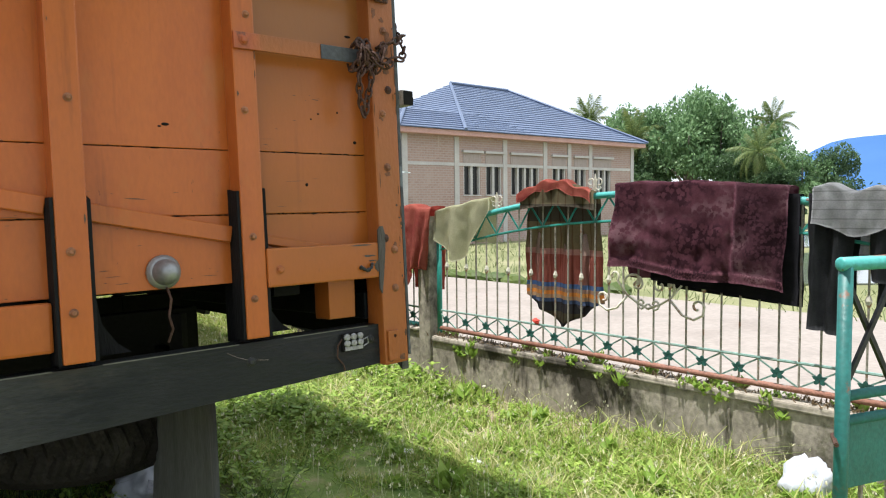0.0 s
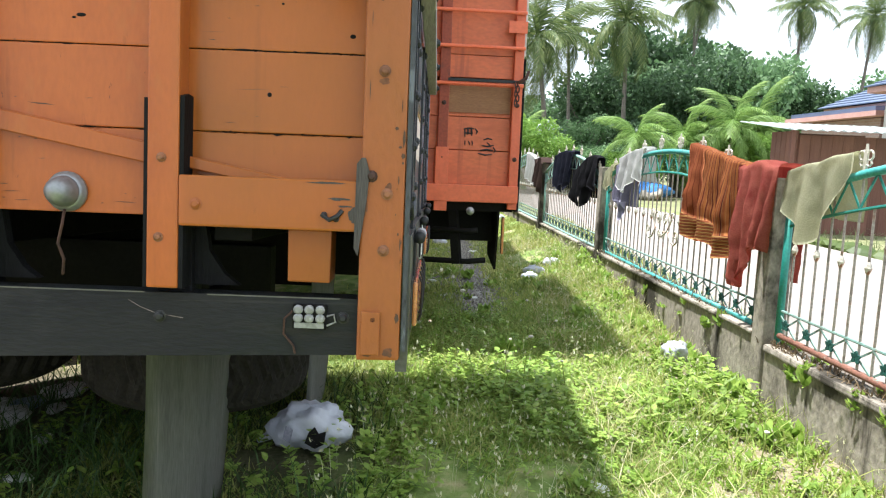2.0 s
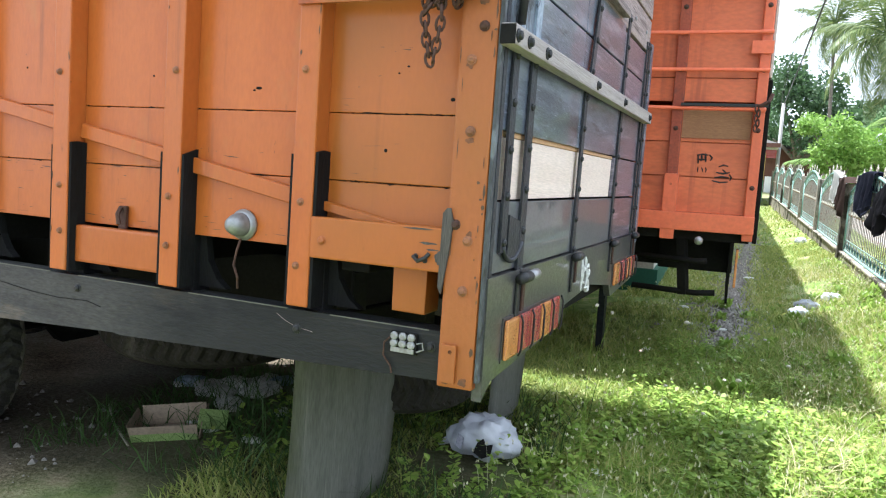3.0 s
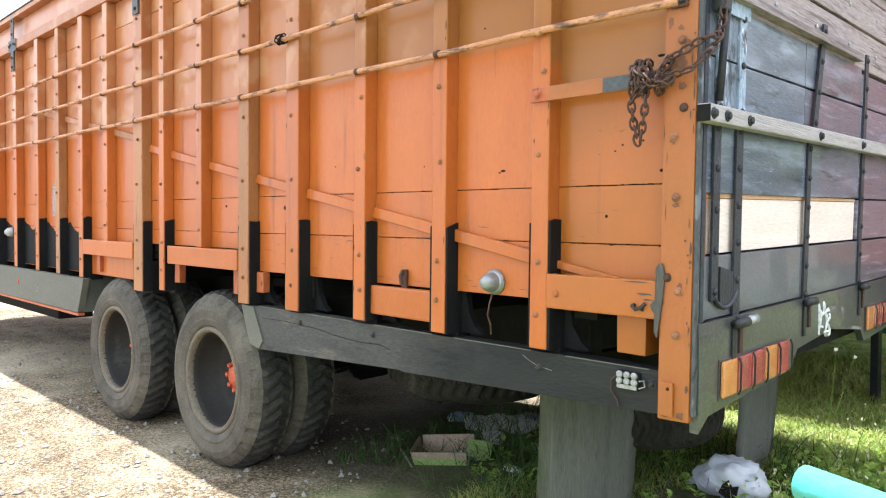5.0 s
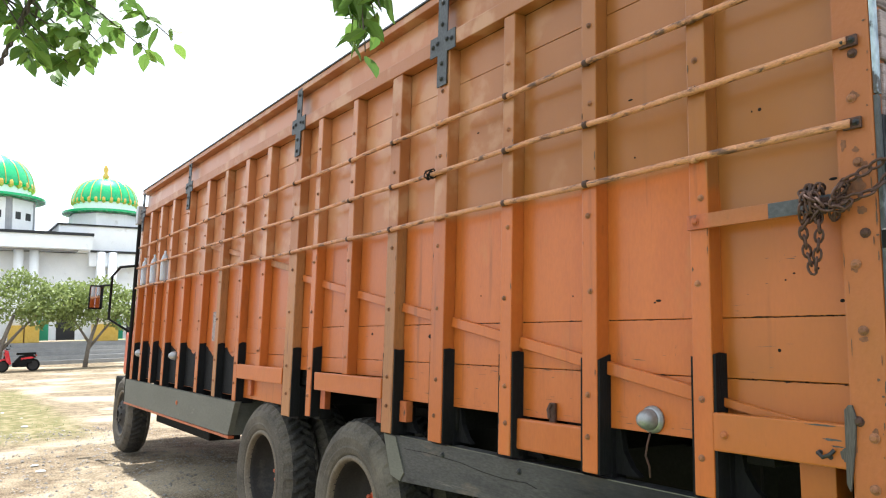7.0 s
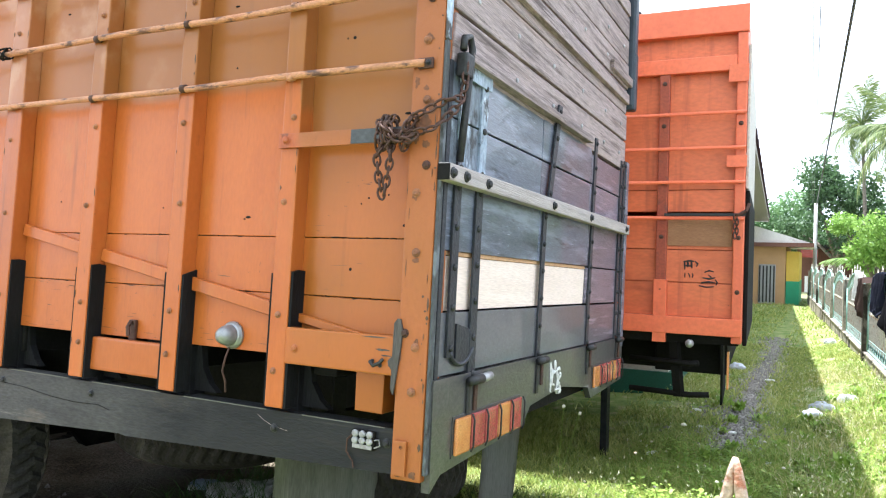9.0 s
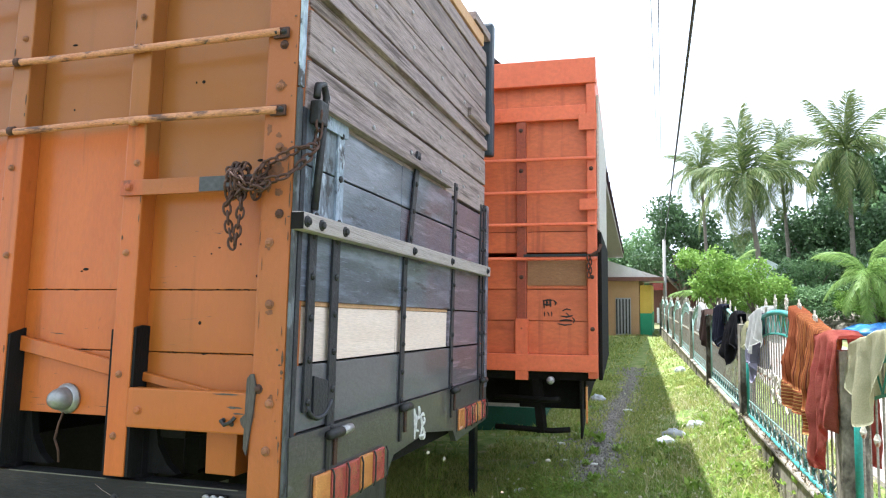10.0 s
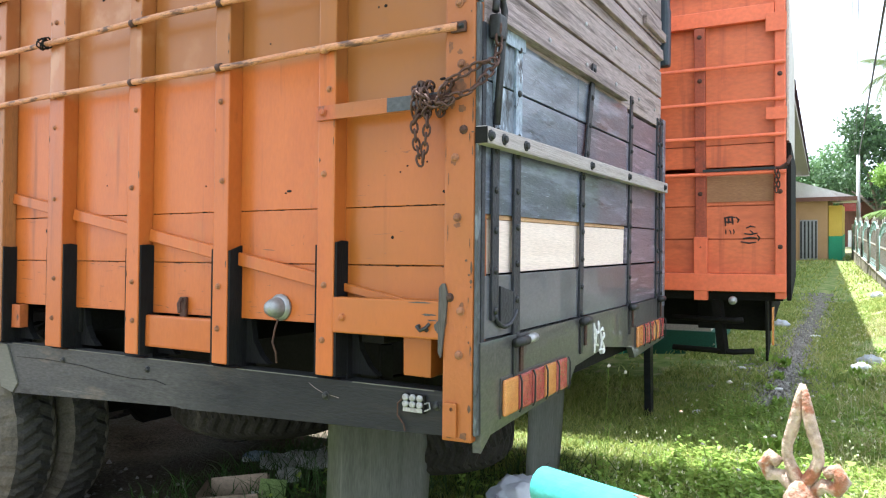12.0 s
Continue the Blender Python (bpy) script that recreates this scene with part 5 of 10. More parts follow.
part("air_box", box(-9.46, -9.34, -0.05, 0.08, 3.05, 3.30, 0.01), GALV, truck)
mir = part("mirror_arm", tube([(-9.45, 0.05, 2.50), (-9.9, -0.10, 2.50), (-10.15, -0.15, 2.38), (-10.15, -0.15, 1.78), (-9.7, 0.05, 1.6)], 0.018, 8), CHASSIS, truck, smooth=True)
part("mirror_arm", tube([(-10.15, -0.15, 2.26), (-10.5, -0.25, 2.26)], 0.014, 8), CHASSIS, mir)
part("mirror", box(-10.56, -10.50, -0.37, -0.18, 1.92, 2.27, 0.03), CHASSIS, mir)
part("mirror_glass", box(-10.498, -10.494, -0.355, -0.195, 1.945, 2.245), mat("mirror_glass", [(0.85, 0.86, 0.87), (0.87, 0.88, 0.89)], 2, rough=(0.02, 0.04), metal=1.0, bump=0, grain=0.01), mir)
# plastic bottles hung on the pipes
bottle_mt = mat("clear_bottle_plastic", [(0.62, 0.70, 0.78), (0.72, 0.78, 0.84)], 8, rough=(0.1, 0.25), bump=0.1, grain=0.08, trans=0.55)
for x in (-9.0, -8.52, -8.02):
    bt = lathe([(0.01, 0), (0.045, 0.0), (0.05, 0.03), (0.046, 0.10), (0.05, 0.16), (0.046, 0.24), (0.035, 0.29), (0.015, 0.33), (0.016, 0.36), (0.01, 0.362)], 14)
    bo = solo("water_bottle", bt, bottle_mt, "clear plastic water bottle hung behind the side pipe", "bottle", "bottles on the truck", smooth=True,
              m=LEAN_TRUCK @ Matrix.Translation((x, 0.022, 2.20)))

# ---- ground ----
def smooth(v, a, b):
    t = min(1.0, max(0.0, (v - a) / (b - a)))
    return t * t * (3 - 2 * t)


def ground_z(x, y):
    yard = smooth(-x, 1.4, 2.8)
    z = -0.07 * yard - 0.075 * yard * smooth(y, 1.0, 2.3) * (1 - smooth(y, 4, 6)) * smooth(-x, 1.6, 2.6) * (1 - smooth(-x, 12, 16))
    z += smooth(y, 2.4, 6.2) * smooth(x, -1.6, 0.4) * (0.09 + 0.20 * smooth(x, 0.9, 1.85)) * (1 - smooth(x, 2.25, 2.9)) * (1 - 0.6 * smooth(y, 14, 26))
    if -14 < x < 2.2 and -12 < y < 30:
        z += 0.018 * noise.noise(Vector((x * 0.9, y * 0.9, 0))) + 0.008 * noise.noise(Vector((x * 3.1, y * 3.1, 4)))
    return z


def spread(lo, hi, step, far=3000.0):
    a = [lo + i * step for i in range(int((hi - lo) / step) + 1)]
    d, v = step, a[-1]
    while v < far:
        d *= 1.45
        v += d
        a.append(v)
    d, v = step, a[0]
    while v > -far:
        d *= 1.45
        v -= d
        a.insert(0, v)
    return a


def ground_mat():
    m = bpy.data.materials.new("ground_soil_and_grass")
    m.use_nodes = True
    n, l = m.node_tree.nodes, m.node_tree.links
    b = n["Principled BSDF"]
    co = n.new("ShaderNodeTexCoord")
    sp = n.new("ShaderNodeSeparateXYZ")
    l.new(co.outputs["Object"], sp.inputs["Vector"])

    def noise_tex(scale, detail=5, rough=0.6):
        t = n.new("ShaderNodeTexNoise")
        t.inputs["Scale"].default_value, t.inputs["Detail"].default_value, t.inputs["Roughness"].default_value = scale, detail, rough
        l.new(co.outputs["Object"], t.inputs["Vector"])
        return t.outputs["Fac"]

    def ramp(fac, *stops):
        r = n.new("ShaderNodeValToRGB")
        el = r.color_ramp.elements
        while len(el) < len(stops):
            el.new(0.5)
        for e, (p, c) in zip(el, stops):
            e.position, e.color = p, (*c, 1)
        l.new(fac, r.inputs["Fac"])
        return r.outputs["Color"]

    def calc(op, a, c):
        k = n.new("ShaderNodeMath")
        k.operation = op
        for i, v in enumerate((a, c)):
            if isinstance(v, (int, float)):
                k.inputs[i].default_value = v
            else:
                l.new(v, k.inputs[i])
        return k.outputs["Value"]

    def step(v, a, c):
        r = n.new("ShaderNodeMapRange")
        r.interpolation_type = "SMOOTHSTEP"
        r.inputs["From Min"].default_value, r.inputs["From Max"].default_value = a, c
        l.new(v, r.inputs["Value"])
        return r.outputs["Result"]

    def mix(f, a, c):
        k = n.new("ShaderNodeMix")
        k.data_type = "RGBA"
        l.new(f, k.inputs["Factor"])
        l.new(a, k.inputs["A"])
        l.new(c, k.inputs["B"])
        return k.outputs["Result"]

    n1, n2, n3 = noise_tex(0.7), noise_tex(5.0), noise_tex(45.0, 4)
    x, y = sp.outputs["X"], sp.outputs["Y"]
    turf = ramp(n2, (0.3, (0.09, 0.15, 0.035)), (0.5, (0.18, 0.24, 0.065)), (0.68, (0.36, 0.32, 0.17)))
    soil = ramp(n3, (0.3, (0.20, 0.145, 0.095)), (0.55, (0.31, 0.245, 0.175)), (0.7, (0.43, 0.36, 0.28)))
    n4 = noise_tex(140.0, 3, 0.7)
    grit = calc("ADD", calc("MULTIPLY", n3, 0.45), calc("ADD", calc("MULTIPLY", n4, 0.35), calc("MULTIPLY", n2, 0.20)))
    dirt = ramp(grit, (0.41, (0.042, 0.029, 0.017)), (0.49, (0.130, 0.096, 0.060)), (0.58, (0.320, 0.258, 0.175)))
    field = ramp(n1, (0.3, (0.13, 0.14, 0.065)), (0.5, (0.19, 0.195, 0.095)), (0.7, (0.26, 0.245, 0.145)))
    bare = calc("MULTIPLY", step(calc("ADD", n1, calc("MULTIPLY", n2, 0.5)), 0.74, 0.90), calc("MULTIPLY", step(calc("ADD", x, calc("MULTIPLY", n1, 0.6)), 0.8, 1.5), 0.85))
    col = mix(bare, turf, soil)
    # worn strip beside the fence wall, gravel rut down the lane
    wob = calc("MULTIPLY", calc("SUBTRACT", n1, 0.5), 1.2)
    rut = calc("MULTIPLY", step(calc("ABSOLUTE", calc("SUBTRACT", calc("ADD", x, calc("MULTIPLY", wob, 0.3)), 0.48), 0), 0.30, 0.14), calc("MULTIPLY", step(y, 3.8, 5.0), step(y, 13.0, 7.0)))
    rutcol = ramp(n3, (0.3, (0.19, 0.175, 0.155)), (0.55, (0.31, 0.29, 0.26)), (0.72, (0.44, 0.42, 0.38)))
    col = mix(rut, col, rutcol)
    strip = calc("MULTIPLY", step(calc("ADD", x, calc("MULTIPLY", wob, 0.8)), 1.25, 1.6), calc("MULTIPLY", step(y, 0.1, 0.7), step(y, 4.2, 3.2)))
    col = mix(calc("MULTIPLY", strip, 0.85), col, soil)
    sand = ramp(grit, (0.40, (0.24, 0.19, 0.125)), (0.49, (0.36, 0.30, 0.21)), (0.60, (0.47, 0.41, 0.31)))
    dirt = mix(calc("MULTIPLY", step(noise_tex(0.32, 4), 0.47, 0.60), 0.75), dirt, sand)
    yard = step(calc("ADD", x, calc("MULTIPLY", wob, 1.1)), -1.5, -2.6)
    col = mix(yard, col, dirt)
    px = calc("MULTIPLY", step(x, -11.0, -13.5), step(x, -26.0, -23.0))
    dry = ramp(n2, (0.3, (0.075, 0.075, 0.026)), (0.5, (0.135, 0.12, 0.052)), (0.68, (0.25, 0.205, 0.125)))
    patch = calc("MULTIPLY", calc("MULTIPLY", px, step(calc("ADD", y, calc("MULTIPLY", wob, 0.6)), 0.5, -0.1)), step(n2, 0.24, 0.44))
    col = mix(patch, col, dry)
    # dark soil under the truck, with the truck's shade put into its colour
    shaded_soil = ramp(n3, (0.3, (0.032, 0.028, 0.019)), (0.55, (0.068, 0.058, 0.041)), (0.72, (0.12, 0.102, 0.076)))
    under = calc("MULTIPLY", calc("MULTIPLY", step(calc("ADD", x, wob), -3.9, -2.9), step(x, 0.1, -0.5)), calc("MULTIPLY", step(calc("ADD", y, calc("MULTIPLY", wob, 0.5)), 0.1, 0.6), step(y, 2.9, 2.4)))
    col = mix(calc("MULTIPLY", under, 0.85), col, shaded_soil)
    col = mix(step(x, 6.5, 7.5), col, field)
    far = step(y, 24.0, 30.0)
    col = mix(far, col, field)
    l.new(col, b.inputs["Base Color"])
    b.inputs["Roughness"].default_value = 0.92
    b.inputs["Specular IOR Level"].default_value = 0.15
    bp = n.new("ShaderNodeBump")
    bp.inputs["Strength"].default_value, bp.inputs["Distance"].default_value = 0.6, 0.02
    l.new(calc("ADD", n2, n3), bp.inputs["Height"])
    l.new(bp.outputs["Normal"], b.inputs["Normal"])
    return m


gx, gy = spread(-8.0, 4.0, 0.25), spread(-4.0, 14.0, 0.25)
verts = [(x, y, ground_z(x, y)) for y in gy for x in gx]
W = len(gx)
faces = [(j * W + i, j * W + i + 1, (j + 1) * W + i + 1, (j + 1) * W + i) for j in range(len(gy) - 1) for i in range(W - 1)]
gme = bpy.data.meshes.new("ground")
gme.from_pydata(verts, [], faces)
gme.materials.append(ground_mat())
for p in gme.polygons:
    p.use_smooth = True
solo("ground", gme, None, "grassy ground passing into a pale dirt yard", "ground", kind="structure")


# ---- grass, weeds, pebbles ----
GRASS = leaf_mat("grass_blades", [(0.111, 0.182, 0.030), (0.253, 0.325, 0.071), (0.442, 0.458, 0.147), (0.599, 0.543, 0.282)], 0.9, through=0.45)
WEED = leaf_mat("weed_leaves", [(0.119, 0.218, 0.030), (0.286, 0.415, 0.072), (0.494, 0.570, 0.153)], 1.2, through=0.4)
# blade colour darkened to stand for the shade beneath the truck
SHADED_GRASS = leaf_mat("shaded_tall_grass", [(0.025, 0.055, 0.012), (0.049, 0.102, 0.020), (0.089, 0.157, 0.041)], 1.2, through=0.35)
FIELD_GRASS = leaf_mat("field_grass", [(0.122, 0.158, 0.065), (0.194, 0.230, 0.101), (0.288, 0.302, 0.166)], 0.5, through=0.4)
FX, FS = 2.125, -0.045      # the fence line: x = FX + FS * y


def blades(name, spots, material, label):
    """spots: rows of x, y, z, height, width, lean x, lean y."""
    s = np.array(spots)
    k = len(s)
    a = np.random.uniform(0, 2 * np.pi, k)
    side = np.stack([np.cos(a), np.sin(a), np.zeros(k)], 1) * s[:, 4:5] / 2
    base = s[:, :3]
    lean = np.stack([s[:, 5], s[:, 6], np.zeros(k)], 1)
    up = np.zeros((k, 3))
    up[:, 2] = s[:, 3]
    mid = base + up * 0.6 + lean * 0.35
    tip = base + up + lean
    v = np.stack([base - side, base + side, mid + side * 0.8, mid - side * 0.8, tip], 1).reshape(-1, 3)
    i = np.arange(k) * 5
    quads = np.stack([i, i + 1, i + 2, i + 3], 1)
    tris = np.stack([i + 3, i + 2, i + 4], 1)
    me = bpy.data.meshes.new(name)
    me.from_pydata(v.tolist(), [], quads.tolist() + tris.tolist())
    me.materials.append(material)
    return solo(name, me, None, label, "grass", kind="stuff")


rng = np.random.default_rng(3)
spots = []


def sow(n, x0, x1, y0, y1, h0, h1, w, keep=None, lean=0.7):
    for x, y in zip(rng.uniform(x0, x1, n), rng.uniform(y0, y1, n)):
        if x > FX + FS * y - 0.06 and x < FX + FS * y + 0.10:
            continue
        d = noise.noise(Vector((x * 1.3, y * 1.3, 7))) + 0.5 * noise.noise(Vector((x * 4.2, y * 4.2, 1)))
        if d < (-0.68 if x < 1.0 and y > 2.2 else -0.50 if y > 4.5 or x < -0.3 else -0.56) + 0.4 * rng.random():
            continue
        if y > 4.2 and abs(x - 0.48) < 0.22 * rng.random() + 0.05:
            continue
        if 0.3 < y < 3.9 and h1 < 0.19 and x > 0.9 and rng.random() < 0.84 * smooth(x + 0.7 * noise.noise(Vector((x * 2, y * 1.4, 3))), 1.05, 1.6):
            continue
        if keep and not keep(x, y):
            continue
        h = rng.uniform(h0, h1) * (0.75 + 0.9 * max(0.0, d + 0.1))
        spots.append((x, y, ground_z(x, y) - 0.005 + 0.25 * h * rng.random(), h * 0.85, w * rng.uniform(0.7, 1.4), rng.normal(0, lean) * h, rng.normal(0, lean) * h))


edge = lambda x, y: x > -1.5 + 0.5 * noise.noise(Vector((x, y * 1.5, 2))) or y > 2.8
sow(95000, -1.9, 2.02, -1.2, 5.0, 0.025, 0.085, 0.0062, edge)
sow(36000, -0.6, 2.02, 5.0, 12.0, 0.03, 0.08, 0.012)
sow(9000, -1.5, 2.0, 12.0, 34.0, 0.05, 0.11, 0.022)
sow(5000, -9.0, -0.3, 2.6, 9.5, 0.04, 0.12, 0.010)
sow(3500, 1.35, 2.0, -1.2, 9.0, 0.08, 0.20, 0.007)
sow(3000, 2.15, 2.7, -2.0, 12.0, 0.05, 0.16, 0.008)
blades("grass", spots, GRASS, "short sunlit grass in uneven tufts")

# taller grass under the tail, its shade put into the blade colour; field grass beyond the road
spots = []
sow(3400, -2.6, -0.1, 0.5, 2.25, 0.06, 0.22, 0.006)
blades("tall_grass", spots, SHADED_GRASS, "taller grass under the truck, darkened for its shade")
spots = []
sow(12000, 6.9, 26.0, -6.0, 15.0, 0.08, 0.24, 0.016, lambda x, y: not (x > 10.0 and y < 5.6 + 0.3 * (x - 14)))
sow(1500, -25.0, -11.5, -6.0, 0.3, 0.02, 0.05, 0.012)
blades("field_grass", spots, FIELD_GRASS, "pale olive grass on the field beyond the road")
spots = []
sow(40000, -0.2, 2.0, -1.2, 4.5, 0.02, 0.06, 0.011, None, 1.3)
sow(9000, 1.2, 2.0, -1.2, 4.0, 0.04, 0.12, 0.010, None, 0.9)
blades("leafy_weeds", spots, WEED, "low leafy weeds among the grass")


DRY_GRASS = leaf_mat("dry_straw", [(0.42, 0.36, 0.18), (0.62, 0.55, 0.30), (0.80, 0.74, 0.48)], 1.4, through=0.35)
spots = []
sow(5200, 0.9, 2.0, -1.2, 4.5, 0.04, 0.15, 0.0042, None, 0.8)
sow(1800, 1.15, 1.9, 4.5, 9.0, 0.04, 0.12, 0.006, None, 0.8)
blades("dry_grass", spots, DRY_GRASS, "dry straw-coloured stalks among the grass")


SEED = leaf_mat("pale_seed_heads", [(0.52, 0.50, 0.30), (0.70, 0.67, 0.45), (0.82, 0.80, 0.62)], 2.0, through=0.3)
spots = []
for x, y in zip(rng.uniform(-0.35, 2.02, 2600), rng.uniform(-1.1, 8.5, 2600)):
    if x < 0.95 and y > 2.7 and rng.random() < 0.85:
        continue
    h = rng.uniform(0.07, 0.20)
    lx, ly, z0 = rng.normal(0, 0.04), rng.normal(0, 0.04), ground_z(x, y)
    spots.append((x, y, z0, h, 0.0022, lx, ly))
    for _ in range(3):
        spots.append((x + lx + rng.normal(0, 0.004), y + ly + rng.normal(0, 0.004), z0 + h - 0.012 * rng.random(), 0.014, 0.0075, rng.normal(0, 0.006), rng.normal(0, 0.006)))
blades("seed_stalks", spots, SEED, "thin pale seed stalks standing in the grass")
spots = []
sow(9000, -0.3, 2.02, -1.2, 7.0, 0.012, 0.03, 0.017, None, 1.6)
blades("clover", spots, WEED, "small round clover leaves low in the grass")


def weed_mesh(n, r):
    bm = bmesh.new()
    for k in range(n):
        a = random.uniform(0, 6.28)
        e = random.uniform(0.3, 1.2)
        ln = r * random.uniform(0.5, 1.0)
        base = Vector((random.uniform(-1, 1) * r * 0.5, random.uniform(-1, 1) * r * 0.5, random.uniform(0.0, 0.6) * r))
        d = Vector((math.cos(a) * math.cos(e), math.sin(a) * math.cos(e), math.sin(e)))
        s = d.cross(Vector((0, 0, 1))).normalized() * ln * 0.27
        q = [base, base + d * ln * 0.45 + s, base + d * ln, base + d * ln * 0.45 - s]
        bm.faces.new([bm.verts.new(v) for v in q])
    return bm


# broad-leaved weeds in the sunlit strip by the tail
def leafy(n, x0, x1, y0, y1, size):
    """Upright stems with pairs of broad leaves, as one mesh of loose leaves."""
    vs, fs = [], []
    for _ in range(n):
        x, y = rng.uniform(x0, x1), rng.uniform(y0, y1)
        if noise.noise(Vector((x * 1.9, y * 1.9, 11))) < rng.uniform(-0.45, 0.35) or x > FX + FS * y - 0.07:
            continue
        h, z0 = size * rng.uniform(0.5, 2.2), ground_z(x, y)
        for k in range(int(rng.integers(7, 14))):
            a, e, ln = rng.uniform(0, 6.28), rng.uniform(-0.2, 0.8), size * rng.uniform(0.35, 0.7)
            c = Vector((x + rng.normal(0, 0.006), y + rng.normal(0, 0.006), z0 + h * rng.uniform(0.15, 1.0)))
            d = Vector((math.cos(a) * math.cos(e), math.sin(a) * math.cos(e), math.sin(e)))
            w = d.cross(Vector((0, 0, 1))).normalized() * ln * 0.30
            i = len(vs)
            vs.extend((c, c + d * ln * 0.35 + w * 0.8, c + d * ln * 0.7 + w * 0.8 - Vector((0, 0, ln * 0.06)), c + d * ln - Vector((0, 0, ln * 0.16)), c + d * ln * 0.7 - w * 0.8 - Vector((0, 0, ln * 0.06)), c + d * ln * 0.35 - w * 0.8))
            fs.append((i, i + 1, i + 2, i + 3, i + 4, i + 5))
    me = bpy.data.meshes.new("broad_leaves")
    me.from_pydata([tuple(v) for v in vs], [], fs)
    me.materials.append(WEED)
    return solo("broad_leaf_weeds", me, None, "bright broad-leaved weeds among the grass", "weeds", kind="stuff")


leafy(1700, 0.0, 2.05, 1.5, 4.2, 0.055)
leafy(900, -0.2, 2.05, -1.1, 1.6, 0.05)
leafy(500, 1.2, 2.0, 4.2, 9.0, 0.06)
leafy(260, 0.1, 1.9, 1.75, 2.7, 0.10)
leafy(420, -1.7, 0.15, 0.8, 2.3, 0.075)
leafy(520, 0.05, 1.1, 1.5, 2.6, 0.07)

weed_me = [to_mesh("weed", weed_mesh(26, r), WEED) for r in (0.07, 0.09, 0.06)]
random.seed(11)
for k in range(290):
    y = random.uniform(-1.2, 6.5)
    x = FX + FS * y - 0.07 - abs(random.gauss(0, 0.35)) if k < 200 else random.uniform(0.1, 1.9)
    sc = random.uniform(0.5, 1.35)
    o = solo("weed_plant", weed_me[k % 3], None, "small leafy green weed in the grass", "weed", "weeds along the fence",
             m=Matrix.Translation((x, y, ground_z(x, y) - 0.01)) @ Matrix.Rotation(random.uniform(0, 6), 4, "Z") @ Matrix.Scale(sc, 4))


def stalk(x, y, h, bend, head=0.02):
    t = thing("wildflower", "thin wild flower stalk with a pale seed head", "wildflower", "wild flowers", m=Matrix.Translation((x, y, ground_z(x, y))))
    part("stem", tube([(0, 0, -0.01), (bend * 0.3, 0.01, h * 0.5), (bend, 0.02, h)], [0.004, 0.003, 0.002], 5), GRASS, t)
    part("flower_head", ball((bend, 0.02, h), head, seg=8, squash=(1, 1, 0.6), lump=0.4), CREAM_IRON, t)


for a in ((0.27, 3.30, 0.40, 0.02, 0.02), (0.55, 2.7, 0.22, 0.03, 0.012), (0.95, 3.1, 0.26, -0.02, 0.013), (0.12, 2.8, 0.30, -0.05, 0.012), (0.75, 3.6, 0.28, 0.04, 0.012), (1.5, 1.2, 0.25, 0.03, 0.012), (0.62, 2.35, 0.34, 0.04, 0.016), (0.85, 2.2, 0.24, -0.03, 0.010), (0.48, 2.1, 0.20, 0.03, 0.012), (1.05, 2.0, 0.22, 0.05, 0.010), (0.35, 2.3, 0.26, -0.06, 0.011)):
    stalk(*a)
# dry sprig against the tail apron
sprig = thing("dry_sprig", "dry branching weed stalk beside the truck's tail", "weed", m=Matrix.Translation((0.08, 1.15, 0)))
for k, (a, b, h) in enumerate(((0.0, 0.0, 0.90), (0.05, 0.08, 0.86))):
    part("stem", tube([(0, 0, -0.01), (0.01 + a * 0.2, b * 0.2, 0.6), (0.03 + a, b, h)], [0.0016, 0.0012, 0.0008], 5), WEED, sprig)
    part("seed_head", ball((0.03 + a, b, h), 0.008, seg=6, lump=0.5), CREAM_IRON, sprig)

PEBBLE = mat("grey_pebble", [(0.21, 0.19, 0.165), (0.40, 0.37, 0.33)], 12, rough=(0.8, 0.95), bump=0.3, vary=0.3)
bm = bmesh.new()
for k in range(14000):
    if k < 3800:
        y = 4.2 + 9.5 * random.random() ** 1.4
        x, r = 0.48 + 0.11 * math.sin(y * 0.8) + random.gauss(0, 0.15 + 0.04 * (y < 6)), 0.008 + 0.024 * random.random() ** 2
    elif k < 13400:
        x, y, r = random.uniform(-14.0, -2.2), random.uniform(-5.0, 1.2), 0.004 + 0.024 * random.random() ** 3
    else:
        x, y, r = random.uniform(0.8, 2.0), random.uniform(0, 6), random.uniform(0.005, 0.015)
    c = Vector((x, y, ground_z(x, y) + r * 0.2))
    v = [bm.verts.new(c + Vector((random.uniform(0.7, 1.2) * r * sx, random.uniform(0.7, 1.2) * r * sy, random.uniform(0.5, 0.9) * r * sz))) for sx, sy, sz in
         ((1, 0, 0), (0, 1, 0), (-1, 0, 0), (0, -1, 0), (0, 0, 1), (0, 0, -1))]
    for i in range(4):
        bm.faces.new((v[i], v[(i + 1) % 4], v[4]))
        bm.faces.new((v[(i + 1) % 4], v[i], v[5]))
solo("gravel", bm, PEBBLE, "scattered grey gravel on the lane and yard", "gravel", kind="stuff")

# ---- litter ----
BAG = mat("white_plastic_bag", [(0.42, 0.445, 0.51), (0.56, 0.57, 0.61)], 4, rough=(0.3, 0.5), bump=0.5, fine=18, grain=0.08)
LITTER = mat("pale_litter", [(0.58, 0.58, 0.55), (0.72, 0.71, 0.68)], 9, rough=(0.5, 0.8), bump=0.3, grain=0.15, vary=0.2)


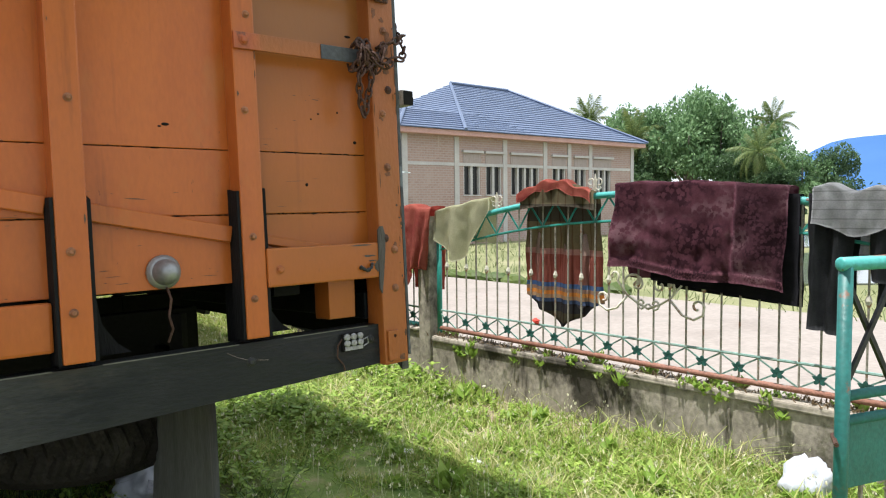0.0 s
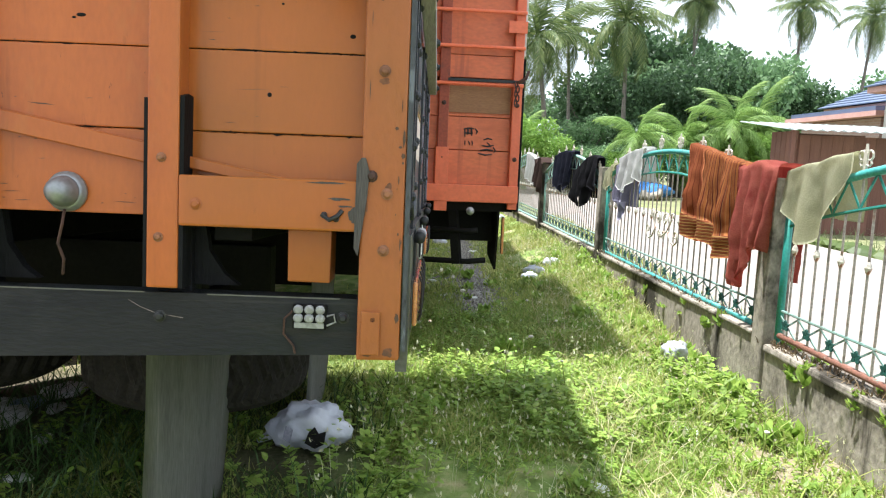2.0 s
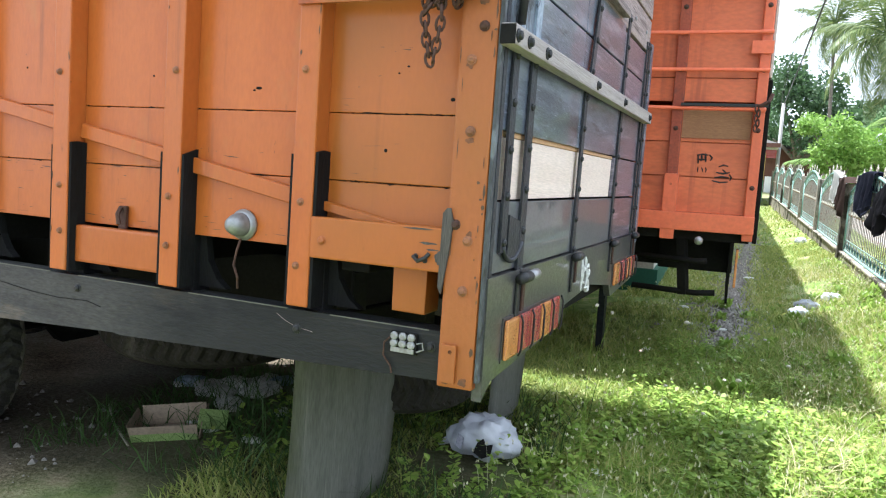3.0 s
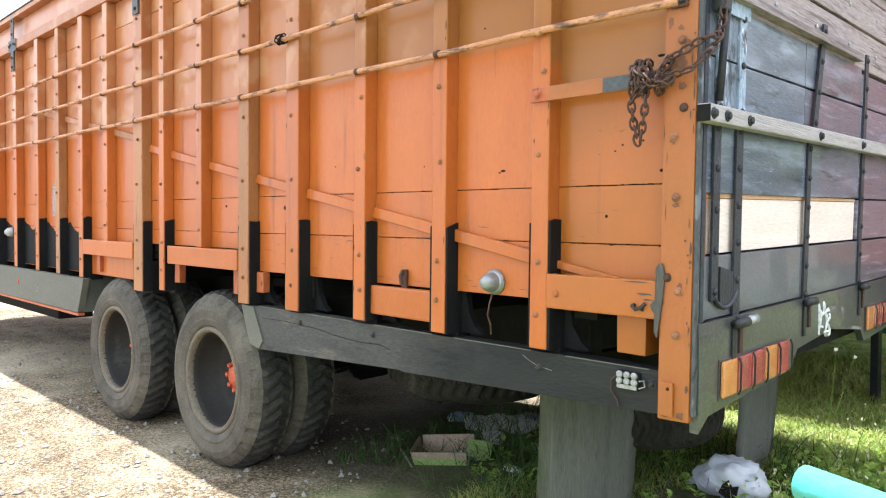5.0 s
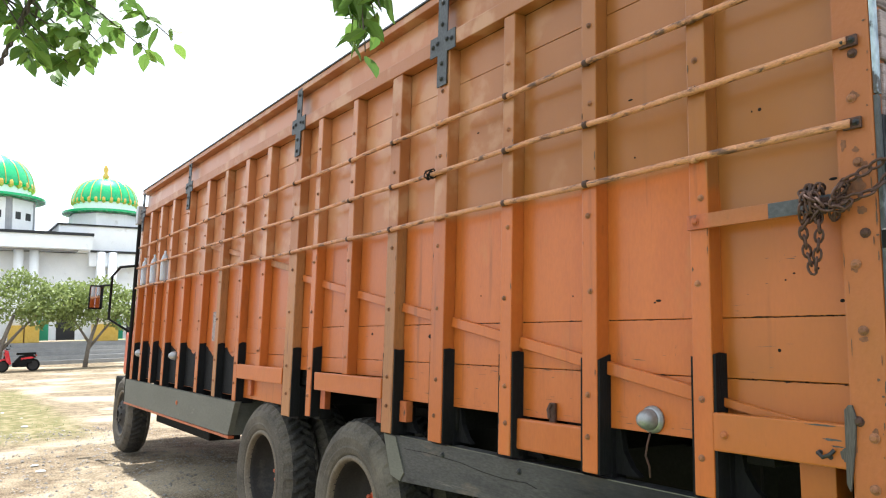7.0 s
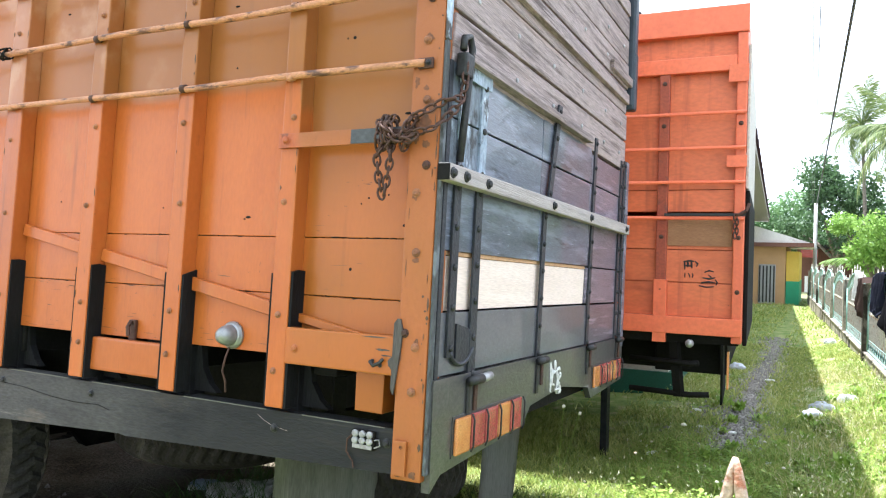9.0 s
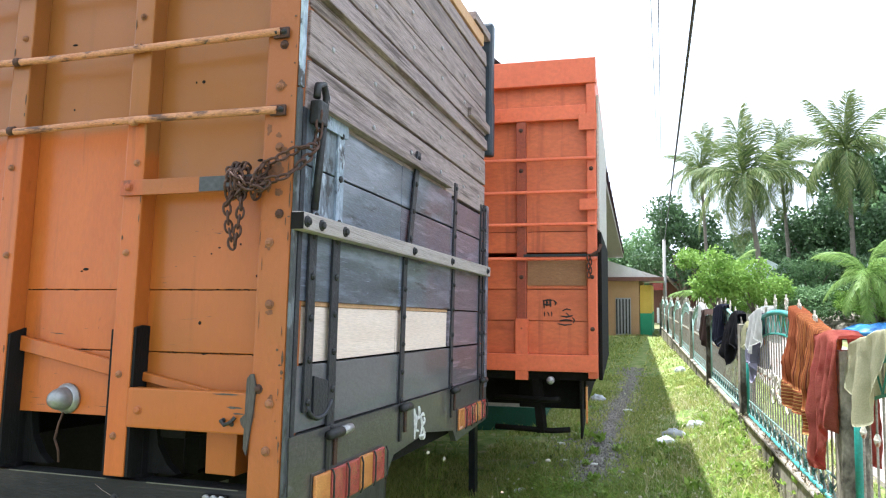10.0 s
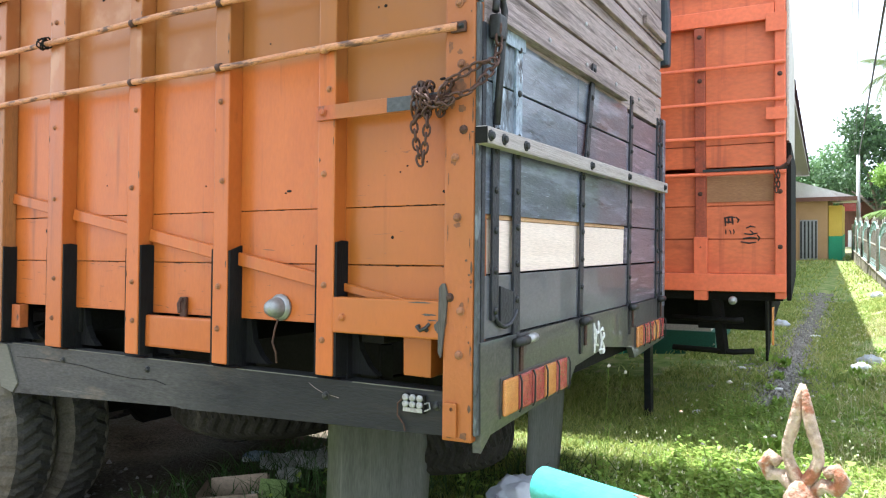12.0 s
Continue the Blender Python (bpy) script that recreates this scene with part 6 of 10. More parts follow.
def crumpled(r, squash, seed, seg=20, cut=None):
    bm = ball((0, 0, 0), r, seg=seg * 2, squash=squash)
    for v in bm.verts:
        d = v.co.normalized()
        k = 1 + 0.26 * noise.noise(d * 1.7 + Vector((seed, 0, 0))) + 0.13 * noise.noise(d * 4.5 + Vector((0, seed, 0))) - 0.20 * abs(noise.noise(d * 6 + Vector((0, 0, seed))))
        v.co *= k
        v.co.z = max(v.co.z, -r * squash[2] * 0.75)
    return bm


bag = thing("plastic_bag", "white plastic bag stuffed with rubbish lying in the grass", "plastic bag", m=Matrix.Translation((-0.46, 1.47, ground_z(-0.46, 1.47) + 0.095)) @ Matrix.Scale(0.88, 4))
part("bag_skin", crumpled(0.20, (1.05, 0.85, 0.62), 2.2), BAG, bag, smooth=True)
part("bag_hole", prism([(-0.02, -0.02), (0.03, -0.05), (0.075, -0.03), (0.085, 0.03), (0.05, 0.02), (0.03, 0.055), (0.0, 0.03)], 0.02, Matrix.Translation((0.02, -0.168, 0.0)) @ pose(0, 0, 0, 80, 0, 12)), CHASSIS, bag)
part("bag_print", prism([(-0.05, -0.03), (-0.01, -0.045), (0.0, 0.02), (-0.04, 0.035)], 0.006, Matrix.Translation((-0.06, -0.168, 0.02)) @ pose(0, 0, 0, 80, 0, -14)), mat("faded_bag_print", [(0.22, 0.22, 0.27), (0.34, 0.34, 0.40)], 30, rough=(0.4, 0.6)), bag)
part("bag_knot", tube([(-0.16, 0.0, -0.02), (-0.22, -0.01, -0.06), (-0.27, -0.02, -0.085)], [0.05, 0.025, 0.012], 8), BAG, bag, smooth=True)
for x, y, r, sq, sd in ((1.84, -0.66, 0.145, (1.0, 0.8, 0.8), 4.1), (1.77, 3.12, 0.085, (1.2, 0.8, 0.9), 6.6), (1.16, 6.0, 0.085, (1.4, 0.9, 0.7), 8.2), (1.08, 5.7, 0.07, (1.2, 0.9, 0.8), 3.7), (1.38, 6.25, 0.08, (1.2, 0.9, 0.7), 9.9), (0.15, 8.7, 0.085, (1.2, 1, 0.7), 1.9), (1.32, 12.3, 0.09, (1.2, 1, 0.7), 5.9)):
    o = crumpled(r, sq, sd, 16)
    solo("plastic_bag", o, BAG, "crumpled white plastic bag in the grass", "plastic bag", "white bags along the lane", smooth=True, m=Matrix.Translation((x, y, ground_z(x, y) + r * sq[2] * 0.72)))
random.seed(21)
for k in range(70):
    x, y = (random.uniform(-0.3, 1.9), random.uniform(0.2, 8)) if k < 26 else (random.uniform(-2.1, -1.1), random.uniform(0.7, 2.0)) if k < 34 else (random.uniform(-22, -3), random.uniform(-3.5, -0.5))
    r = random.uniform(0.018, 0.05)
    solo("litter_scrap", crumpled(r, (1.5, 0.9, 0.35), k * 1.3, 8), LITTER, "small scrap of pale litter on the ground", "litter", "scraps of litter",
         m=Matrix.Translation((x, y, ground_z(x, y) + r * 0.25)) @ Matrix.Rotation(random.uniform(0, 6), 4, "Z"))
random.seed(77)
BLUE_SCRAP = mat("blue_printed_litter", [(0.16, 0.24, 0.34), (0.34, 0.40, 0.46)], 14, rough=(0.5, 0.7), bump=0.3, vary=0.3)
for k in range(22):
    x, y, r = -2.32 + random.gauss(0, 0.20), 1.78 + random.gauss(0, 0.16), random.uniform(0.04, 0.10)
    solo("litter_scrap", crumpled(r, (1.5, 1.0, 0.4), 50 + k * 1.7, 8), LITTER if k % 5 else BLUE_SCRAP, "crumpled litter lying under the truck floor", "litter", "scraps of litter",
         m=Matrix.Translation((x, y, ground_z(x, y) + r * 0.3)) @ Matrix.Rotation(random.uniform(0, 6), 4, "Z"))
# open cardboard tray with a green printed band under the tail
CARD = mat("brown_cardboard", [(0.25, 0.19, 0.135), (0.34, 0.265, 0.195)], 6, rough=(0.7, 0.9), bump=0.2, fine=60, grain=0.2)
CARD_G = mat("green_printed_card", [(0.13, 0.24, 0.04), (0.34, 0.42, 0.17)], 60, (8, 8, 0.6), (0.5, 0.7), bump=0.2)
tray = thing("cardboard_box", "torn open brown cardboard box with a green printed band", "box", m=Matrix.Translation((-2.03, 0.98, ground_z(-2.03, 0.98))) @ Matrix.Rotation(0.55, 4, "Z") @ pose(0, 0, 0, 4, -3, 0))
part("bottom", box(-0.16, 0.16, -0.11, 0.11, 0.0, 0.006, rough=0.002), CARD, tray)
for x0, x1, y0, y1, lean in ((-0.165, 0.165, -0.116, -0.110, -0.03), (-0.165, 0.165, 0.110, 0.116, 0.02), (-0.166, -0.160, -0.11, 0.11, 0.0), (0.160, 0.166, -0.11, 0.11, 0.0)):
    bm = box(x0, x1, y0, y1, 0.0, 0.105, rough=0.003)
    for v in bm.verts:
        if v.co.z > 0.05:
            v.co.y += lean
            v.co.x += 0.02 * (1 if x0 > 0 else -1 if x1 < 0 else 0)
            v.co.z += 0.012 * noise.noise(v.co * 9)
    part("side", bm, CARD, tray)
bm = box(-0.163, 0.163, -0.121, -0.1175, 0.0, 0.062, rough=0.001)
for v in bm.verts:
    v.co.y -= 0.2 * v.co.z
part("printed_band", bm, CARD_G, tray, "green printed band")
part("flap", beam((0.17, -0.10, 0.12), (0.30, -0.03, 0.07), 0.005, 0.10, side=(0, 0.3, 1)), CARD_G, tray, "loose green flap")
solo("stick", tube([(-2.55, 1.05, 0.0), (-2.30, 0.86, 0.0), (-2.05, 0.72, -0.01)], 0.006, 5), IRON, "thin dry stick lying on the ground", "stick")

# ---- fence ----
FD = Vector((FS, 1, 0)).normalized()
FENCE = Matrix(((FD.x, -FD.y, 0, FX), (FD.y, FD.x, 0, 0), (0, 0, 1, 0), (0, 0, 0, 1)))   # local x along the fence, local y to the lane
POST_S = [-1.62, 2.335, 5.92, 9.3, 12.5, 15.7, 18.8, 21.9, 25.0, 28.1]
for i, (a, b) in enumerate(zip(POST_S, POST_S[1:])):
    bm = box(a + 0.075, b - 0.075, -0.055, 0.050, -0.08, 0.335 + 0.05 * (i > 0), 0.010, rough=0.004)
    box(a + 0.075, b - 0.075, -0.070, 0.066, 0.336 + 0.05 * (i > 0), 0.375 + 0.045 * (i > 0), 0.012, bm, 0.004)
    ob = solo("fence_wall", bm, CONCRETE, "low mossy concrete wall under the iron fence", "wall", kind="structure", m=FENCE)
for s in POST_S:
    bm = box(s - 0.066, s + 0.066, -0.066, 0.069, -0.10, 1.31, 0.012, rough=0.003)
    solo("fence_post", bm, CONCRETE, "square grey concrete fence post", "fence post", "fence posts", m=FENCE)


for k in range(64):
    sd = random.choice((1, 1, -1))
    s0 = random.uniform(-1.3, 2.25) if k < 48 else random.uniform(2.5, 6.0)
    solo("creeper", weed_me[k % 3], None, "small creeping weed rooted on the fence wall", "weed", "weeds on the wall",
         m=FENCE @ Matrix.Translation((s0, sd * random.uniform(0.03, 0.065), 0.355 - 0.12 * random.random() * (sd > 0))) @ Matrix.Rotation(random.uniform(0, 6), 4, "Z") @ Matrix.Diagonal((0.9, 0.6, random.uniform(0.5, 1.1), 1)))


LITTER_LEAF = leaf_mat("dead_brown_leaves", [(0.07, 0.05, 0.03), (0.16, 0.11, 0.06), (0.30, 0.23, 0.13)], 3.0, through=0.15)
spots = []
for k in range(2600):
    sk = random.uniform(-1.5, 5.8)
    if noise.noise(Vector((sk * 2.1, 3.0, 0.0))) < random.uniform(-0.5, 0.45):
        continue
    q = FENCE @ Vector((sk, random.gauss(0.0, 0.03), 0.377 + 0.045 * (sk > 2.34)))
    spots.append((*q, random.uniform(0.006, 0.045), random.uniform(0.006, 0.014), random.gauss(0, 0.03), random.gauss(0, 0.03)))
blades("dead_leaves", spots, LITTER_LEAF, "dead leaves and dry stalks caught on the wall top")


def leaf_orn():
    bm = bmesh.new()
    for k in range(5):
        a = math.pi / 2 + (k - 2) * 1.15
        c, s = math.cos(a), math.sin(a)
        o = [(0.004, -0.003), (0.016, -0.012), (0.028, -0.008), (0.034 + 0.006 * (k in (1, 3)), 0.0), (0.028, 0.008), (0.016, 0.012), (0.004, 0.003)]
        prism([(c * u - s * v, s * u + c * v) for u, v in o], 0.008, pose(0, 0.004, 0, 90), bm)
    return bm


def finial_orn():
    bm = bmesh.new()
    prism([(-0.009, 0), (0.009, 0), (0.012, 0.06), (0.0, 0.125), (-0.012, 0.06)], 0.012, pose(0, 0.006, 0, 90), bm)
    for s in (-1, 1):
        pts = [(s * 0.006, 0, 0.03)] + [(s * (0.030 + 0.022 * math.cos(a)), 0, 0.072 + 0.022 * math.sin(a)) for a in [2.6 - 0.75 * k if s > 0 else 2.6 - 0.75 * k for k in range(7)]]
        tube(pts, 0.0055, 5, bm)
        pts = [(s * 0.006, 0, 0.03), (s * 0.03, 0, 0.022), (s * 0.045, 0, 0.035), (s * 0.038, 0, 0.046)]
        tube(pts, 0.005, 5, bm)
    return bm


def knot_orn():
    return lathe([(0.004, -0.035), (0.012, -0.018), (0.017, 0), (0.012, 0.018), (0.004, 0.035)], 6)


LEAF_IRON = mat("dark_green_iron_leaf", [(0.010, 0.055, 0.046), (0.019, 0.098, 0.078)], 20, rough=(0.5, 0.75), bump=0.2, grain=0.3)
BRACE = mat("faded_grey_teal_paint", [(0.12, 0.22, 0.19), (0.20, 0.31, 0.27), (0.16, 0.16, 0.13)], 9, rough=(0.5, 0.75), bump=0.2, grain=0.25, spots=[((0.22, 0.10, 0.06), 11, 0.60, 0.70)])
LEAF_ME, FIN_ME, KNOT_ME = to_mesh("leaf", leaf_orn(), LEAF_IRON), to_mesh("finial", finial_orn(), CREAM_IRON), to_mesh("knot", knot_orn(), CREAM_IRON)


def at(name, me, parent, x, z, y=0.0):
    o = part(name, me, None, parent)
    o.location = (x, y, z)
    return o


def fence_panel(s0, s1, peak, bottom_mat, scroll=False, far=False):
    """An arched iron panel between two posts."""
    mid, half = (s0 + s1) / 2, (s1 - s0) / 2
    paint = TEAL if scroll else TEAL_FADED
    top = lambda s: peak - 0.26 * ((s - mid) / half) ** 2
    pan = thing("iron_fence", "teal arched iron fence panel with cream finials", "fence", "fence panels", m=FENCE)
    arc = [(s0 + (s1 - s0) * k / 24, 0, top(s0 + (s1 - s0) * k / 24)) for k in range(25)]
    part("top_rail", tube(arc, 0.021, 10), TEAL_FADED if not scroll else TEAL_LIGHT, pan, smooth=True)
    part("lower_arch", tube([(x, y, z - 0.165) for x, y, z in arc], 0.009, 6), paint, pan)
    part("bottom_rail", tube([(s0, 0, 0.435), (mid, 0, 0.430), (s1, 0, 0.435)], 0.0175, 8), bottom_mat, pan, smooth=True)
    part("middle_rail", tube([(s0, 0, 0.575), (s1, 0, 0.575)], 0.008, 6), BRACE, pan)
    for s in (s0 + 0.02, s1 - 0.02):
        part("side_tube", tube([(s, 0, 0.38), (s, 0, top(s) + 0.005)], 0.021, 8), paint, pan, smooth=True)
    n = round((s1 - s0) / 0.105)
    d = (s1 - s0) / n
    for k in range(1, n):
        s = s0 + d * k
        part("bar", tube([(s, 0, 0.44), (s, 0, top(s) - (0.165 if k % 2 else 0.0))], 0.0062, 6), IRON, pan)
        if k % 2:
            at("knot", KNOT_ME, pan, s, 0.925)
            if not far:
                at("leaf", LEAF_ME, pan, s, 0.505, 0.012)
            part("brace", beam((s - d, 0.004, 0.445), (s + d, 0.004, 0.568), 0.005, 0.009), BRACE, pan)
            part("brace", beam((s - d, -0.004, 0.568), (s + d, -0.004, 0.445), 0.005, 0.009), BRACE, pan)
            part("brace", beam((s - d, 0.003, top(s - d) - 0.16), (s, 0.003, top(s) - 0.01), 0.005, 0.012), paint, pan)
            part("brace", beam((s, 0.003, top(s) - 0.01), (s + d, 0.003, top(s + d) - 0.16), 0.005, 0.012), paint, pan)
        if k % 4 == 2 and not -0.5 < s < 0.62:
            at("finial", FIN_ME, pan, s, top(s) + 0.015)
    if scroll:
        c = mid + 0.03
        for e in (-1, 1):
            lobe = [(c + e * (0.10 + 0.072 * math.cos(a)), 0.012, 0.90 + 0.072 * math.sin(a)) for a in [-0.9 + 0.45 * k for k in range(8)]]
            curl = [(c + e * (0.075 + (0.040 - 0.0035 * k) * math.cos(2.4 + 0.7 * k)), 0.012, 0.915 + (0.040 - 0.0035 * k) * math.sin(2.4 + 0.7 * k)) for k in range(8)]
            part("scroll", tube([(c, 0.012, 0.77), (c + e * 0.08, 0.012, 0.805)] + lobe + curl, 0.0075, 6), CREAM_IRON, pan, smooth=True)
            foot = [(c + e * (0.045 + (0.034 - 0.003 * k) * math.cos(-1.6 + 0.7 * k)), 0.012, 0.80 + (0.034 - 0.003 * k) * math.sin(-1.6 + 0.7 * k)) for k in range(8)]
            part("scroll", tube([(c + e * 0.004, 0.012, 0.80)] + foot, 0.007, 6), CREAM_IRON, pan, smooth=True)
            stem = [(c + e * 0.14, 0.012, 0.84), (c + e * 0.22, 0.012, 0.755), (c + e * 0.29, 0.012, 0.735), (c + e * 0.345, 0.012, 0.765)]
            tail = [(c + e * (0.315 + (0.042 - 0.004 * k) * math.cos(0.2 + 0.7 * k)), 0.012, 0.81 + (0.042 - 0.004 * k) * math.sin(0.2 + 0.7 * k)) for k in range(8)]
            part("scroll", tube(stem + tail, 0.0075, 6), CREAM_IRON, pan, smooth=True)
            top_curl = [(c + e * (0.235 + (0.036 - 0.003 * k) * math.cos(-2.2 - 0.7 * k)), 0.012, 0.955 + (0.036 - 0.003 * k) * math.sin(-2.2 - 0.7 * k)) for k in range(8)]
            part("scroll", tube([(c + e * 0.15, 0.012, 0.85)] + top_curl, 0.007, 6), CREAM_IRON, pan, smooth=True)
    return pan


for i, (a, b) in enumerate(zip(POST_S, POST_S[1:])):
    fence_panel(a + 0.09, b - 0.09, 1.465 if i < 2 else 1.43, RUSTY_RAIL if i == 0 else TEAL_LIGHT if i == 1 else TEAL_FADED, scroll=i < 2, far=i > 2)
# a red blossom caught on the fence
fl = solo("red_flower", ball((0, 0, 0), 0.022, seg=8, lump=0.8), mat("red_petal", [(0.55, 0.03, 0.02), (0.65, 0.06, 0.03)], 30, rough=(0.5, 0.7)), "small red flower caught on the fence", "flower",
          m=FENCE @ Matrix.Translation((1.24, 0.02, 0.60)))

# darker copy of the fence teal: shade on the gate leaf, in the colour
SHADED_TEAL = mat("shaded_teal_gate_paint", [(0.012, 0.105, 0.098), (0.022, 0.15, 0.135)], 6, rough=(0.4, 0.6), bump=0.15, fine=70, grain=0.2, spots=[((0.16, 0.07, 0.04), 11, 0.64, 0.72)])
# open gate leaf, standing across the lane side
gate_leaf = thing("iron_gate", "open turquoise iron gate leaf with rusty spear finials", "gate", m=Matrix.Translation((0.757, -1.19, 0)) @ Matrix.Rotation(radians(-19), 4, "Z") @ Matrix.Translation((-0.757, 0, 0)))
part("gate_post", tube([(0.768, 0, -0.02), (0.768, 0, 1.215)], 0.022, 12), SHADED_TEAL, gate_leaf, smooth=True)
part("gate_top", tube([(0.742, 0, 1.222), (0.746, 0, 1.222), (1.4, 0.0, 1.222), (2.13, 0, 1.222)], [0.014, 0.0225, 0.0225, 0.0225], 16), TEAL_LIGHT, gate_leaf, "faded turquoise top tube", True)
bm = bmesh.new()
rows = []
for i in range(9):
    x = 0.875 + 0.017 * i
    rows.append([bm.verts.new((x + 0.006 * math.sin(k * 2.3), 0.0231 * math.cos(a), 1.222 + 0.0231 * math.sin(a))) for k, a in enumerate([1.0 + 0.18 * (k - 3) * math.sin(math.pi * (i + 0.6) / 9.2) + 0.10 * math.sin(i * 1.9) + 0.5 for k in range(7)])])
for a, b in zip(rows, rows[1:]):
    for k in range(6):
        bm.faces.new((a[k], b[k], b[k + 1], a[k + 1]))
part("bare_patch", bm, RUSTY_RAIL, gate_leaf, "brown patch where the paint has peeled", True)
part("gate_post", tube([(2.12, 0, -0.02), (2.12, 0, 1.22)], 0.024, 12), SHADED_TEAL, gate_leaf, smooth=True)
for z in (0.80, 0.72, 0.20):
    part("gate_rail", tube([(0.768, 0, z), (2.12, 0, z)], 0.018, 8), SHADED_TEAL, gate_leaf, smooth=True)
part("gate_plate", box(0.77, 2.10, -0.006, 0.006, 0.50, 0.71, 0.002), SHADED_TEAL, gate_leaf)
part("gate_clamp", tube([(0.71, -0.03, 0.66), (0.77, 0.035, 0.665), (0.90, 0.03, 0.67)], 0.008, 6), RUST, gate_leaf)
for k in range(6):
    x0, x1 = 0.77 + 0.23 * k, 1.0 + 0.23 * k
    part("gate_brace", beam((x0, 0, 0.82), (x1, 0, 1.20), 0.012, 0.016), STEEL, gate_leaf)
    part("gate_brace", beam((x0, 0.012, 1.20), (x1, 0.012, 0.82), 0.012, 0.016), STEEL, gate_leaf)
for k in range(10):
    part("gate_bar", tube([(0.86 + 0.125 * k, 0, 0.20), (0.86 + 0.125 * k, 0, 0.50)], 0.008, 6), IRON, gate_leaf)


def spear(x):
    """A cast spear head: two bars that meet in a point, a boss and a curl on either side."""
    z = 1.243
    bm = bmesh.new()
    for e in (-1, 1):
        pts = [(0.0, 0.146), (0.003, 0.134), (0.005, 0.120), (0.0085, 0.106), (0.013, 0.092), (0.0135, 0.082), (0.010, 0.072), (0.005, 0.063), (0.001, 0.056)]
        tube([(x + e * u, 0, z + v) for u, v in pts], [0.0025, 0.004, 0.0055, 0.0055, 0.005, 0.005, 0.0055, 0.006, 0.007], 8, bm)
    sp = part("spear_finial", bm, RUST_CREAM, gate_leaf, "rust-stained cream spear finial", True)
    part("boss", lathe([(0.010, -0.004), (0.009, 0.030), (0.014, 0.038), (0.016, 0.046), (0.011, 0.055), (0.007, 0.062)], 12, Matrix.Translation((x, 0, z))), RUST_CREAM, sp, smooth=True)
    for e in (-1, 1):
        part("curl", tube([(x + e * 0.006, 0, z + 0.050), (x + e * 0.018, 0, z + 0.062), (x + e * 0.028, 0, z + 0.060), (x + e * 0.033, 0, z + 0.068), (x + e * 0.028, 0, z + 0.077), (x + e * 0.020, 0, z + 0.072)], [0.005, 0.006, 0.007, 0.007, 0.0065, 0.006], 8), RUST_CREAM, sp, smooth=True)


RUST_CREAM = mat("rust_stained_cream_paint", [(0.26, 0.15, 0.095), (0.44, 0.33, 0.25), (0.24, 0.12, 0.07)], 30, rough=(0.6, 0.85), bump=0.4, fine=160, grain=0.3, spots=[((0.26, 0.09, 0.04), 36, 0.50, 0.60)])
for x in (1.047, 1.32, 1.60, 1.88):
    spear(x)


# ---- washing on the fence ----
def fabric(name, cols, bands=(), scale=8, axis="Z", stretch=(1, 1, 1), rough=0.85):
    """Woven cloth; bands: (wave scale, colour, cut) stripes along an axis."""
    m = mat(name, cols, scale, stretch, (rough, rough + 0.1), bump=0.18, fine=140, grain=0.12, spec=0.1)
    n, l = m.node_tree.nodes, m.node_tree.links
    b = n["Principled BSDF"]
    src = b.inputs["Base Color"].links[0].from_socket
    co = n.new("ShaderNodeTexCoord")
    for sc, col, lo, ax in bands:
        wv = n.new("ShaderNodeTexWave")
        wv.bands_direction = ax
        wv.inputs["Scale"].default_value, wv.inputs["Distortion"].default_value, wv.inputs["Detail"].default_value = sc, 0.6, 2
        l.new(co.outputs["Object"], wv.inputs["Vector"])
        mr = n.new("ShaderNodeMapRange")
        mr.inputs["From Min"].default_value, mr.inputs["From Max"].default_value = lo, lo + 0.08
        l.new(wv.outputs["Fac"], mr.inputs["Value"])
        mx = n.new("ShaderNodeMix")
        mx.data_type = "RGBA"
        l.new(mr.outputs["Result"], mx.inputs["Factor"])
        l.new(src, mx.inputs["A"])
        mx.inputs["B"].default_value = (*col, 1)
        src = mx.outputs["Result"]
    l.new(src, b.inputs["Base Color"])
    tr = n.new("ShaderNodeBsdfTranslucent")
    l.new(src, tr.inputs["Color"])
    ms = n.new("ShaderNodeMixShader")
    ms.inputs["Fac"].default_value = 0.18
    l.new(b.outputs["BSDF"], ms.inputs[1])
    l.new(tr.outputs["BSDF"], ms.inputs[2])
    l.new(ms.outputs["Shader"], n["Material Output"].inputs["Surface"])
    return m


def rail_z(s):
    for i, (a, b) in enumerate(zip(POST_S, POST_S[1:])):
        if a <= s <= b:
            mid, half = (a + b) / 2, (b - a) / 2 - 0.09
            return max(1.22, (1.465 if i < 2 else 1.43) - 0.26 * min(1.0, abs((s - mid) / half)) ** 2) if abs(s - a) > 0.12 and abs(s - b) > 0.12 else 1.30
    return 1.3


